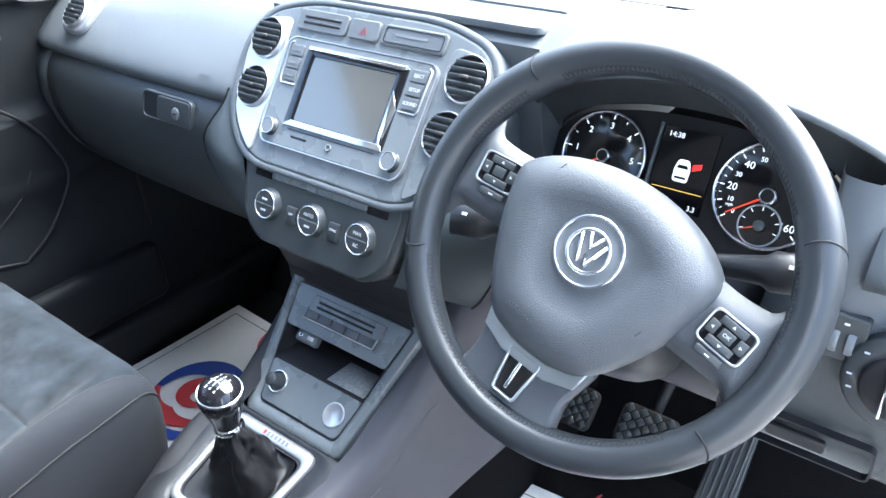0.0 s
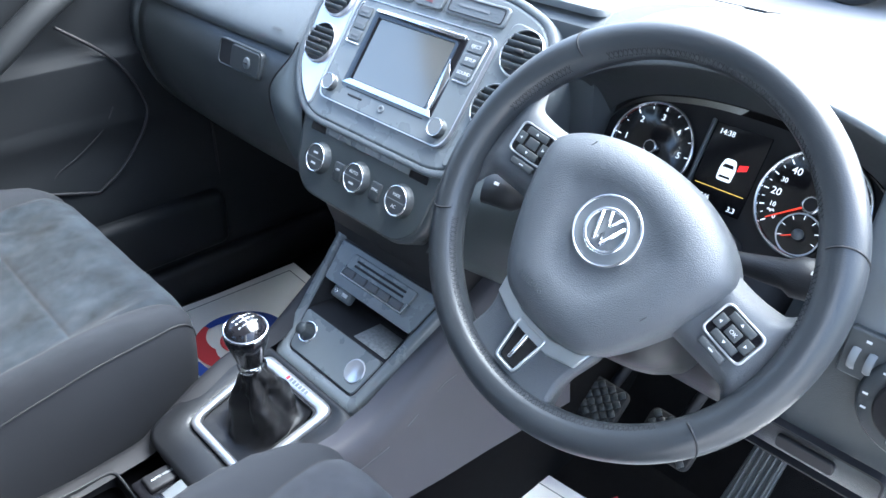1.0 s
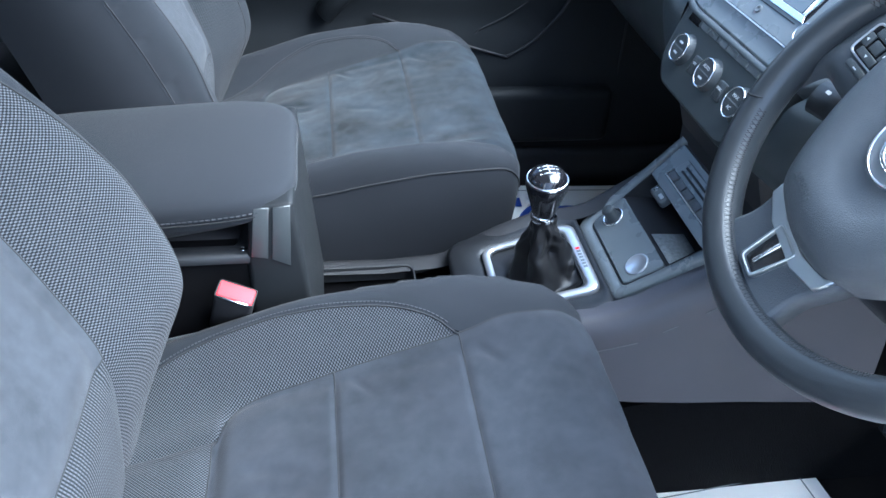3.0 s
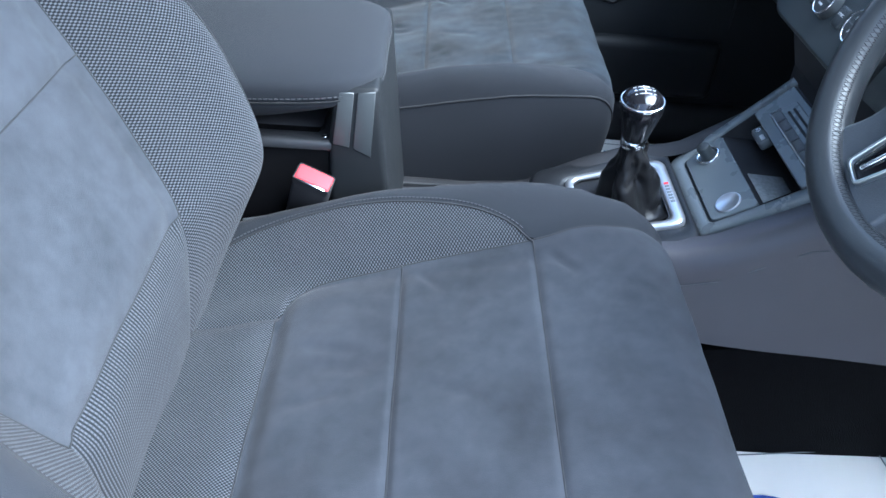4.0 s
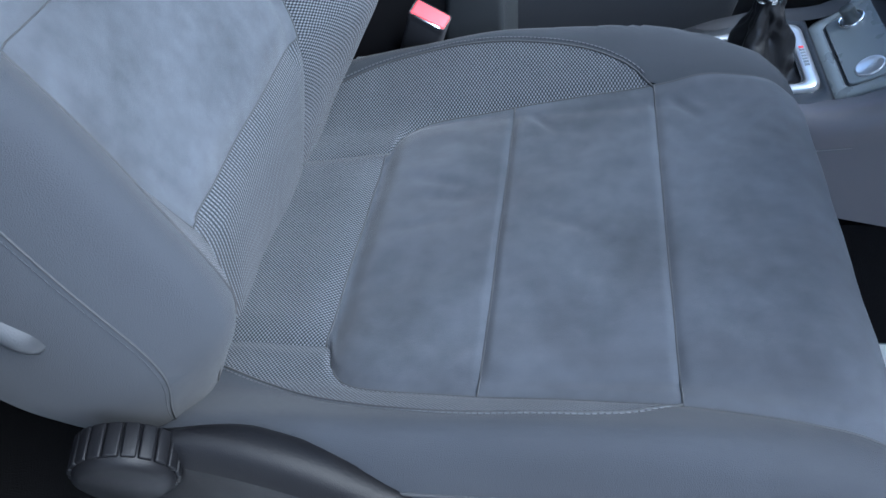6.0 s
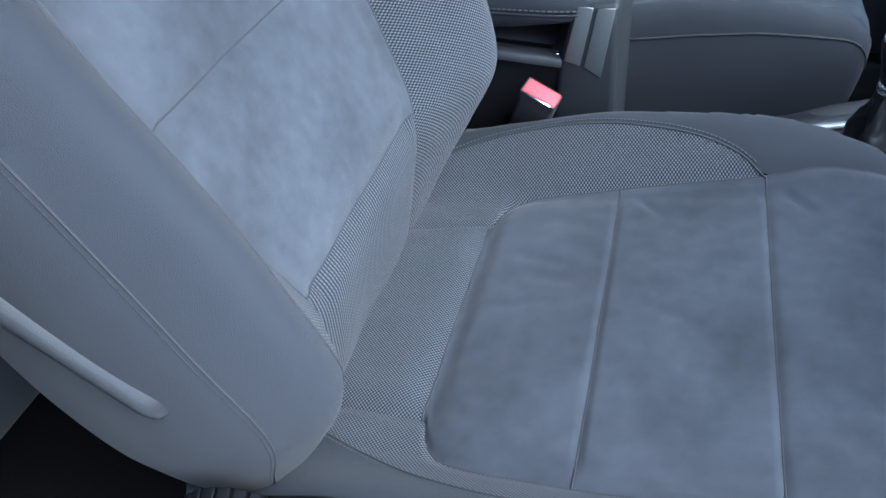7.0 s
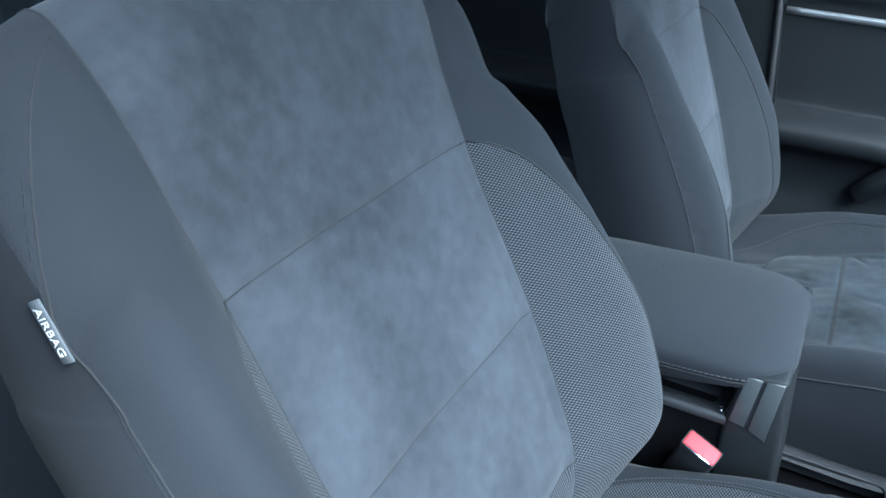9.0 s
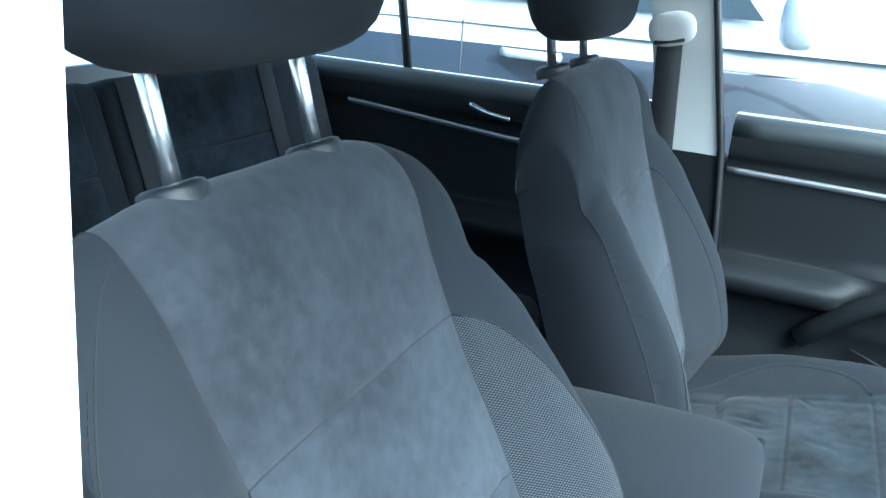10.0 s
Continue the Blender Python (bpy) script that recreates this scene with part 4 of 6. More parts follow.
for i, x in enumerate((-0.072, 0.0, 0.0735)):
    m = CM @ pose(x + 0.001, 0.001, 0.003)
    k = knob(m, 0.0172, 0.0105, clim, name="temperature_knob" if i != 1 else "fan_knob")
    part("divider", box(0.028, 0.0012, 0.0006, 0, 1, m @ pose(0, 0, 0.0107)), M_FAINT, k)
    for tx, yy in zip(CAPS[i], (0.0062, -0.0065)):
        if tx:
            words("knob_text", tx, 0.0055, m @ pose(0, yy, 0.0109), M_MARK, k)
        else:
            part("symbol_bar", box(0.008, 0.0022, 0.0005, 0, 1, m @ pose(0, yy, 0.0108)), M_MARK, k)
for x, tx in ((-0.033, "OFF"), (0.034, "SYNC")):
    b = part("button", box(0.016, 0.021, 0.006, 0.0015, 2, CM @ pose(x, -0.003, 0.004)), M_DASH_LO, clim)
    words("button_text", tx, 0.0042, CM @ pose(x, -0.001, 0.0073), M_MARK, b)
for sg in (-1, 1):
    # smooth cheeks between the panel and the dash on either side
    far = catmull([(sg * 0.195, 0.112, 1.040), (sg * 0.203, 0.103, 1.020), (sg * 0.221, 0.088, 0.993), (sg * 0.229, 0.083, 0.970), (sg * 0.221, 0.085, 0.932), (sg * 0.191, 0.098, 0.881), (sg * 0.165, 0.115, 0.850)], 8)
    nigh = catmull([(sg * 0.186, 0.120, 1.045), (sg * 0.178, 0.104, 1.022), (sg * 0.150, 0.082, 0.992), (sg * 0.132, 0.066, 0.968), (sg * 0.126, 0.060, 0.945), (sg * 0.118, 0.052, 0.912), (sg * 0.100, 0.060, 0.885)], 8)
    def cheek_at(t, i):
        p, q = far[int(i)], nigh[int(i)]
        w = p + (q - p) * t
        return (w[0], w[1] - 0.012 * math.sin(math.pi * t) * math.sin(math.pi * i / 48), w[2])
    part("cheek", grid(cheek_at, lin(0, 1, 14), range(len(far)), flip=sg > 0), M_CLIMATE, clim, "smooth grained cheek")
    part("cheek_seam", tube([(x, y - 0.0005, z) for x, y, z in far], 0.0016, 6), M_BLACK, clim)

# ---- lower console ----
console = thing("centre_console", "charcoal plastic centre console with storage bin and sockets", "console")
LM = plane_m(0.0005, 0.7300, 50, x=0.004) @ Matrix.Scale(0.96, 4)
lo_o = [(-0.082, -0.058), (0.082, -0.058), (0.118, 0.140), (-0.118, 0.140)]
lo_i = [(-0.068, -0.040), (0.068, -0.040), (0.1, 0.124), (-0.1, 0.124)]
part("upper_shell", ring_plate(round_poly(lo_o, 0.012, 5), round_poly(lo_i, 0.010, 5), -0.05, 0.004, LM, 0.003), M_STACK, console)
part("rim_groove", ring_plate(round_poly(lo_i, 0.010, 5), round_poly([(x * 0.975, y * 0.975 + 0.001) for x, y in lo_i], 0.010, 5), -0.01, 0.001, LM), M_BLACK, console)
# socket plate
sp = round_poly([(-0.066, -0.037), (0.066, -0.037), (0.078, 0.018), (-0.078, 0.018)], 0.008, 4)
part("socket_plate", plate(sp, -0.01, 0.003, 0.0015, LM), M_STACK, console)
lgm = LM @ pose(-0.051, -0.008, 0.003)
lg = part("power_socket", lathe([(0.0155, 0), (0.0155, 0.002), (0.0135, 0.004), (0.0125, 0.002), (0.0115, 0.0005)], 32, lgm), M_CHROME, console, "chrome-ringed power socket with lighter")
part("lighter_knob", lathe([(0.0112, 0.0), (0.0105, 0.003), (0.0085, 0.006), (0.0085, 0.017), (0.0075, 0.0185), (0.0, 0.0185)], 28, lgm), M_DASH_LO, lg)
part("blank_disc", lathe([(0.0158, 0), (0.0158, 0.001), (0.0148, 0.0022), (0.0135, 0.0014), (0.0, 0.0018)], 36, LM @ pose(0.050, -0.011, 0.003)), M_SILVER, console, "round brushed silver blank")
# open bin
bw0, bw1 = 0.078, 0.085
bn = bmesh.new()
ring0 = [bn.verts.new(LM @ Vector(p)) for p in ((-bw0, 0.018, 0.002), (bw0, 0.018, 0.002), (bw1, 0.064, 0.002), (-bw1, 0.064, 0.002))]
ring1 = [bn.verts.new(LM @ Vector(p)) for p in ((-bw0 + 0.002, 0.058, -0.036), (bw0 - 0.002, 0.058, -0.036), (bw1, 0.085, -0.075), (-bw1, 0.085, -0.075))]
for i in range(4):
    j = (i + 1) % 4
    bn.faces.new((ring0[i], ring0[j], ring1[j], ring1[i]))
bn.faces.new(ring1)
binp = part("storage_bin", bn, M_BLACK, console, "open black storage bin")
usb = part("usb_socket", box(0.036, 0.017, 0.014, 0.004, 2, LM @ pose(-0.052, 0.058, -0.012)), M_SATIN, binp, "grey usb and aux socket")
part("usb_slot", box(0.011, 0.005, 0.001, 0.0004, 1, LM @ pose(-0.043, 0.058, -0.0045)), M_MARK, usb)
part("aux_hole", lathe([(0.0035, 0), (0.0035, 0.0012), (0.0016, 0.0012), (0.0016, 0)], 16, LM @ pose(-0.061, 0.058, -0.0052)), M_CHROME, usb)
part("rubber_mat", box(0.062, 0.044, 0.0016, 0.0006, 1, LM @ pose(0.044, 0.0385, -0.0160, -43.6)), mat("hatched_rubber", (0.22, 0.23, 0.23), 0.6, vary=0.6, scale=260), binp, "hatched rubber bin mat")
# button unit above the bin
uq = [(-0.086, 0.064), (0.086, 0.064), (0.0975, 0.121), (-0.0975, 0.121)]
part("button_panel", plate(round_poly(uq, 0.005, 3), -0.01, 0.003, 0.001, LM), M_STACK, console)
un = part("disc_unit", plate(round_poly([(-0.062, 0.078), (0.060, 0.078), (0.064, 0.113), (-0.060, 0.113)], 0.004, 3), 0.002, 0.0065, 0.0012, LM), M_STACK, console)
for y in (0.098, 0.105):
    part("slot", box(0.098, 0.0036, 0.003, 0.0008, 1, LM @ pose(0.0, y, 0.0056)), M_BLACK, un)
for i in range(5):
    part("button", box(0.0212, 0.011, 0.004, 0.001, 2, LM @ pose(-0.0485 + 0.0235 * i, 0.086, 0.0065)), M_CONSOLE, un)
part("silver_line", tube([LM @ Vector(p) for p in ((-0.061, 0.093, 0.0068), (-0.062, 0.0795, 0.0068), (0.059, 0.0795, 0.0068), (0.061, 0.093, 0.0068))], 0.0009, 6), M_SILVER, un, "thin silver line")
# shell behind the upper edge, up under the climate panel
part("neck", extrude_x([(0.090, 0.825), (0.060, 0.905), (0.10, 0.93), (0.25, 0.90), (0.25, 0.60), (0.10, 0.60)], -0.112, 0.112), M_BLACK, console)

# body of the console: sections from the dash back to the armrest, each (y, half width, edge height, skirt half width)
SECS = [(0.25, 0.135, 0.880, 0.185), (0.10, 0.125, 0.800, 0.170), (0.03, 0.122, 0.752, 0.165), (-0.03, 0.118, 0.715, 0.158), (-0.07, 0.112, 0.700, 0.150), (-0.14, 0.100, 0.682, 0.138), (-0.19, 0.092, 0.662, 0.125), (-0.22, 0.095, 0.640, 0.115), (-0.30, 0.098, 0.632, 0.112), (-0.42, 0.102, 0.632, 0.112)]


def console_at(y, k):
    o = sorted(SECS)
    return float(np.interp(y, [c[0] for c in o], [c[k] for c in o]))


def console_side(sg):
    def fn(t, y):
        w, z, b = console_at(y, 1), console_at(y, 2), console_at(y, 3)
        if sg < 0:
            k = 0.026 * sstep(-0.10, -0.02, y)
            w, b = w - k, b - 1.6 * k
        if t < 0.25:
            q = t / 0.25
            return (sg * (w - 0.022 * (1 - q) ** 1.0), y, z + 0.004 * math.sin(q * math.pi / 2) - 0.002)
        if t < 0.5:
            q = (t - 0.25) / 0.25
            return (sg * (w + 0.020 * math.sin(q * math.pi / 2)), y, z + 0.002 - 0.035 * (1 - math.cos(q * math.pi / 2)))
        q = (t - 0.5) / 0.5
        x0 = w + 0.020
        return (sg * (x0 + (b - x0) * q), y, z - 0.033 - (z - 0.033 - 0.605) * q)
    return grid(fn, lin(0, 1, 28), sorted(lin(-0.42, 0.25, 46)), flip=sg > 0)


for sg in (-1, 1):
    # passenger side is coloured black for its shade, driver side as lit grey
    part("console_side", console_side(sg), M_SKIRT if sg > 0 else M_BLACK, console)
# pale scuffs on the driver's side of the console
for p, q in (((0.068, 0.765), (0.040, 0.758)), ((0.012, 0.752), (-0.004, 0.748)), ((-0.030, 0.738), (-0.078, 0.722))):
    bits = []
    for y in lin(p[0], q[0], 6):
        w, z, b = console_at(y, 1) + 0.020, console_at(y, 2) - 0.033, console_at(y, 3)
        t = (z - np.interp(y, sorted((p[0], q[0])), (q[1], p[1]) if p[0] > q[0] else (p[1], q[1])) + 0.03) / (z - 0.605)
        bits.append((w + (b - w) * max(0.02, t) + 0.0004, y, z - (z - 0.605) * max(0.02, t)))
    part("scuff", tube(bits, 0.0004, 5), M_FAINT, console, "fine pale scratch")
# gear surround: collar shell, silver frame
GM = plane_m(-0.165, 0.672, 75)
go = [(-0.062, -0.010), (0.062, -0.010), (0.069, 0.116), (-0.069, 0.116)]
gi = [(-0.053, 0.000), (0.053, 0.000), (0.058, 0.101), (-0.058, 0.101)]
shell_o = [(-0.096, -0.055), (0.096, -0.055), (0.112, 0.125), (-0.112, 0.125)]
part("gear_shell", ring_plate(round_poly(shell_o, 0.030, 6), round_poly(go, 0.016, 6), -0.03, 0.002, GM, 0.004), M_SHELL, console)
part("silver_frame", ring_plate(round_poly(go, 0.016, 6), round_poly(gi, 0.012, 6), -0.006, 0.005, GM, 0.0025), M_SILVER, console, "bright silver gear surround")
part("inner_lip", ring_plate(round_poly(gi, 0.012, 6), round_poly([(x * 0.96, (y - 0.049) * 0.96 + 0.049) for x, y in gi], 0.012, 6), -0.03, 0.002, GM), M_BLACK, console)
for k in range(7):
    part("frame_mark", box(0.0040, 0.0052, 0.0004, 0, 1, GM @ pose(-0.013 + 0.0062 * k, 0.1085, 0.0052)), M_BUCKLE if k == 0 else M_FAINT, console, "small printed mark")

gear = thing("gear_lever", "black leather gear lever with chrome-ringed knob", "gear lever")


def gaiter(u, v):
    """Loose folds from the square frame up to the round stick."""
    a = u
    c, s = math.cos(a), math.sin(a)
    k = (abs(c) ** 6 + abs(s) ** 6) ** (-1 / 6)
    sq = Vector((0.055 * k * c, 0.050 + 0.050 * k * s, 0.0))
    rd = Vector((0.014 * c, 0.014 * s, 0.0))
    t = v ** 0.75
    p = sq * (1 - t) ** 1.6 + (Vector((0.009, 0.064, 0)) + rd * (1.25 - 0.25 * v)) * (1 - (1 - t) ** 1.6)
    fold = 0.0065 * math.sin(4 * a + 5 * v + 1.0) * math.sin(math.pi * min(1, v * 1.15)) + 0.004 * noise.noise((3 * c, 3 * s, 7 * v))
    d = Vector((c, s, 0))
    z = 0.086 * v - 0.020 * math.sin(math.pi * min(1.0, v * 2.2)) * (1 - v)
    p = p + d * fold + Vector((0.002 * v, 0.006 * v, z))
    return GM @ p


part("gaiter", grid(gaiter, lin(0, 2 * math.pi, 84), lin(0, 1, 44), flip=False), M_GAITER, gear, "folded black leatherette gaiter")
KM = Matrix.Translation((0.010, -0.1196, 0.771)) @ Matrix.Rotation(radians(3), 4, "X") @ Matrix.Rotation(radians(6), 4, "Y")
part("chrome_collar", lathe([(0.0125, -0.004), (0.0148, -0.002), (0.0148, 0.005), (0.0130, 0.007)], 32, KM), M_CHROME, gear, "chrome collar")
kn = part("knob", lathe([(0.0130, 0.006), (0.0150, 0.012), (0.0180, 0.024), (0.0215, 0.036), (0.0242, 0.046), (0.0246, 0.052), (0.0240, 0.056)], 48, KM), M_KNOB, gear, "glossy black knob")
part("knob_ring", lathe([(0.0243, 0.0545), (0.0244, 0.0565), (0.0232, 0.0580), (0.0225, 0.0572)], 48, KM), M_CHROME, kn, "thin chrome ring")
part("shift_disc", lathe([(0.0230, 0.0570), (0.0205, 0.0620), (0.015, 0.0665), (0.008, 0.0690), (0.0, 0.0697)], 48, KM), M_GLOSS, kn, "glossy black shift pattern dome")


def on_dome(x, y):
    return KM @ Vector((x, y, 0.0702 - 20.0 * (x * x + y * y)))


for x in (-0.0065, 0, 0.0065):
    part("gate_line", tube([on_dome(x, y) for y in lin(-0.0065, 0.0065, 6)], 0.0005, 6), M_MARK, kn)
    for y, t in ((0.0098, {-0.0065: "1", 0: "3", 0.0065: "5"}[x]), (-0.0098, {-0.0065: "2", 0: "4", 0.0065: "6"}[x])):
        words("gate_text", t, 0.0045, Matrix.Translation(on_dome(x, y)) @ KM.to_3x3().to_4x4() @ pose(0, 0, 0.0003, -15 if y > 0 else 15, 0, 0), M_MARK, kn)
part("gate_line", tube([on_dome(x, 0) for x in lin(-0.010, 0.0065, 6)], 0.0005, 6), M_MARK, kn)

# tray behind the gear lever with parking-brake switches
TM = plane_m(-0.315, 0.634, 90)
part("tray_floor", box(0.20, 0.24, 0.006, 0.002, 1, pose(0, -0.31, 0.606)), M_TRIM, console)
for sg in (-1, 1):
    cup = ring_plate(round_poly(rect(sg * 0.046 - 0.040, -0.085, sg * 0.046 + 0.040, 0.055), 0.016), round_poly(rect(sg * 0.046 - 0.037, -0.082, sg * 0.046 + 0.037, 0.052), 0.014), -0.02, 0.003, TM, 0.001)
    part("tray_rim", cup, M_SHELL, console)
sw = part("switch_block", box(0.085, 0.062, 0.02, 0.004, 2, TM @ pose(-0.002, 0.086, 0.0)), M_KNOB, console)
part("auto_hold_switch", box(0.026, 0.040, 0.008, 0.003, 2, TM @ pose(-0.026, 0.086, 0.012)), M_BLACK, sw)
pb = part("parking_brake_switch", box(0.030, 0.036, 0.010, 0.003, 2, TM @ pose(0.012, 0.088, 0.014, 12)), M_SATIN, sw)
part("chrome_tip", box(0.026, 0.004, 0.003, 0.001, 1, TM @ pose(0.012, 0.071, 0.019)), M_CHROME, pb, "chrome edge")
words("switch_text", "AUTO HOLD", 0.0045, TM @ pose(-0.026, 0.086, 0.0163, 0, 0, 90), M_MARK, sw)

# ---- steering wheel ----
COLUMN = Matrix.Translation((0.360, 0.0203, 1.0369)) @ Matrix.Rotation(radians(6.7), 4, "Z") @ plane_m(0, 0, 33.3)
WM = COLUMN @ pose(0, 0, 0, 0, 0, -20) @ Matrix.Scale(0.965, 4)
wheel = thing("steering_wheel", "black leather three-spoke steering wheel turned slightly clockwise", "steering wheel", at=WM)
RIM = 0.160


def rim_point(a, b):
    """The rim: thicker at the thumb grips."""
    grip = 0.0018 * (math.exp(-((math.degrees(a) % 360 - 150) / 22) ** 2) + math.exp(-((math.degrees(a) % 360 - 30) / 22) ** 2))
    r = 0.0150 + grip
    rr = RIM + r * math.cos(b)
    return (rr * math.cos(a), rr * math.sin(a), 1.12 * r * math.sin(b))


part("rim", grid(rim_point, lin(0, 2 * math.pi, 128), lin(0, 2 * math.pi, 24)), M_LEATHER, wheel, "smooth black leather rim")
for deg in (33, 140, 208, 332):
    a = radians(deg)
    part("rim_seam", tube([Vector(rim_point(a + 0.06 * math.sin(b), b)) * 1.0 for b in lin(-2.2, 2.2, 20)], 0.0008, 6), M_PIPING, wheel)
# hand stitching round the inside of the rim
for d0, d1 in ((44, 136), (148, 172), (214, 326), (8, 32)):
    bm = bmesh.new()
    n = int((d1 - d0) / 1.5)
    for i in range(n):
        a = radians(d0 + (d1 - d0) * i / n)
        for b0, b1 in ((2.35, 2.75), (2.75, 2.35)):
            p, q = Vector(rim_point(a, b0)), Vector(rim_point(a + 0.018, b1))
            bmesh.ops.create_cube(bm, size=1.0, matrix=Matrix.Translation((p + q) / 2) @ (q - p).to_track_quat("X", "Z").to_matrix().to_4x4() @ Matrix.Diagonal(((q - p).length, 0.0006, 0.0006, 1)))
    part("stitching", bm, M_PIPING, wheel)
# padded airbag cover
pad = [(0, 0.067), (0.035, 0.063), (0.066, 0.052), (0.088, 0.036), (0.094, 0.020), (0.086, -0.015), (0.072, -0.048), (0.056, -0.076), (0.042, -0.090), (0.020, -0.096), (0, -0.098)]
pad = pad + [(-x, y) for x, y in pad[-2:0:-1]]
pc = [tuple(p) for p in catmull(pad, 6, closed=True)]
bm = bmesh.new()
rings = []
for k, z in ((1.0, -0.022), (1.0, 0.000), (0.985, 0.011), (0.95, 0.018), (0.88, 0.0240), (0.75, 0.0285), (0.62, 0.0295), (0.52, 0.0275), (0.45, 0.0255), (0.3, 0.0245), (0.12, 0.0242)):
    rings.append([bm.verts.new((x * k, (y + 0.004) * k - 0.004, z)) for x, y in pc])
for a, b in zip(rings, rings[1:]):
    for i in range(len(pc)):
        j = (i + 1) % len(pc)
        bm.faces.new((a[i], a[j], b[j], b[i]))
bm.faces.new(rings[-1])
bmesh.ops.recalc_face_normals(bm, faces=bm.faces)
smooth(bm)
cover = part("airbag_cover", bm, M_PAD, wheel, "grained grey airbag cover")
bd = pose(0, 0.0, 0.0245)
part("badge_ring", lathe([(0.0295, -0.002), (0.0290, 0.0030), (0.0272, 0.0045), (0.0262, 0.003), (0.0262, 0.0)], 48, bd), M_CHROME, cover, "chrome badge ring")
part("badge_dish", lathe([(0.0264, 0.0012), (0.019, 0.0016), (0.0, 0.0020)], 40, bd), M_SATIN, cover)
part("emblem", lathe([(0.0185, 0.001), (0.0185, 0.0045), (0.0165, 0.0052), (0.0155, 0.0045), (0.0155, 0.001)], 40, bd), M_CHROME, cover, "plain chrome roundel")
for pts in (((-0.0115, 0.0105), (-0.0035, -0.0115), (0.0, -0.002), (0.0035, -0.0115), (0.0115, 0.0105)), ((-0.0055, 0.0142), (0.0, 0.003), (0.0055, 0.0142))):
    part("emblem_bar", tube([bd @ Vector((x, y, 0.0042)) for x, y in pts], 0.0017, 8), M_CHROME, cover, "chrome bar")
words("cover_text", "AIRBAG", 0.0078, pose(-0.020, -0.070, 0.0292, -5, 0, 0), M_DASH_LO, cover)
for x, y in ((-0.056, 0.044), (0.066, -0.030)):
    part("tick", box(0.006, 0.0006, 0.0004, 0, 1, pose(x, y, 0.0255, 0, 0, 70)), M_BLACK, cover)
# side spokes with switch pods
for sg in (-1, 1):
    def spoke_at(t, v):
        """Flares from the cover out to the rim; its edges roll down."""
        x = 0.070 + 0.084 * t
        lo, hi = -0.030 - 0.004 * t - 0.030 * sstep(0.70, 1.0, t), 0.040 - 0.006 * math.sin(math.pi * t) + 0.026 * sstep(0.70, 1.0, t)
        e = abs(2 * v - 1)
        return (sg * x, lo + (hi - lo) * v, 0.0050 - 0.018 * e ** 5 - 0.010 * sstep(0.72, 1.0, t))
    sp = part("spoke", grid(spoke_at, lin(0, 1, 24), lin(0, 1, 24), flip=sg < 0), M_PAD, wheel)
    m = pose(-0.108, 0.010, 0.005, 0, 0, 6) if sg < 0 else pose(0.116, 0.004, 0.005, 0, 0, -6)
    m = m @ Matrix.Diagonal((0.86, 0.80, 0.7, 1))
    pod = part("switch_pod", plate(round_poly(rect(-0.021, -0.0165, 0.021, 0.0165), 0.006), -0.004, 0.005, 0.0015, m), M_GLOSS, sp)
    part("pod_ring", ring_plate(round_poly(rect(-0.0225, -0.018, 0.0225, 0.018), 0.007), round_poly(rect(-0.0205, -0.016, 0.0205, 0.016), 0.006), 0.0, 0.006, m, 0.0006), M_SILVER, pod, "thin silver surround")
    for x, y, w, h in ((0, 0, 0.013, 0.011), (0, 0.011, 0.026, 0.008), (0, -0.011, 0.026, 0.008), (-0.0145, 0, 0.009, 0.013), (0.0145, 0, 0.009, 0.013)):
        k = part("button", box(w, h, 0.003, 0.001, 2, m @ pose(x, y, 0.0058)), M_DASH_LO, pod)
        if (x, y) != (0, 0):
            part("arrow", plate([(-0.0016, -0.0012), (0.0016, -0.0012), (0, 0.0016)], 0, 0.0004, 0, m @ pose(x, y, 0.0073, 0, 0, math.degrees(math.atan2(-x, y)))), M_MARK, k)
        elif sg > 0:
            words("button_text", "OK", 0.0052, m @ pose(0, 0, 0.0075), M_MARK, k)
    lowb = part("lower_button", box(0.028, 0.0085, 0.005, 0.002, 2, m @ pose(-0.002 * sg, -0.0245, 0.0035)), M_DASH_LO, sp)
    part("symbol_bar", box(0.005, 0.0012, 0.0004, 0, 1, m @ pose(-0.002 * sg, -0.0245, 0.0062)), M_MARK, lowb)
# lower spoke: silver fork with a dark window
low = part("lower_spoke", plate(round_poly([(-0.054, -0.078), (0.054, -0.078), (0.044, -0.118), (0.052, -0.154), (-0.052, -0.154), (-0.044, -0.118)], 0.010, 4), -0.016, 0.004, 0.004), M_PAD, wheel)
tq = [(-0.046, -0.100), (-0.022, -0.109), (0.022, -0.109), (0.046, -0.100), (0.050, -0.080), (0.043, -0.088), (0.018, -0.0965), (-0.018, -0.0965), (-0.043, -0.088), (-0.050, -0.080)]
part("silver_bridge", plate(tq[::-1], -0.002, 0.0085, 0.0012), M_FORK, low, "silver upper trim")
so_ = [(-0.0165, -0.100), (0.0165, -0.100), (0.0118, -0.141), (-0.0118, -0.141)]
si_ = [(-0.0138, -0.103), (0.0138, -0.103), (0.0094, -0.1385), (-0.0094, -0.1385)]
part("silver_window_frame", ring_plate(round_poly(so_, 0.004, 3), round_poly(si_, 0.003, 3), 0.0, 0.0088, None, 0.0015), M_FORK, low, "silver window frame")
part("window", plate(round_poly(si_, 0.003, 3), 0.0, 0.0045), M_GLOSS, low, "glossy dark window")
# chrome sliver put in as the reflection inside the window
part("window_glint", box(0.0035, 0.030, 0.003, 0.0012, 2, pose(-0.001, -0.119, 0.0055)), M_CHROME, low, "chrome sliver for the reflection in the window")
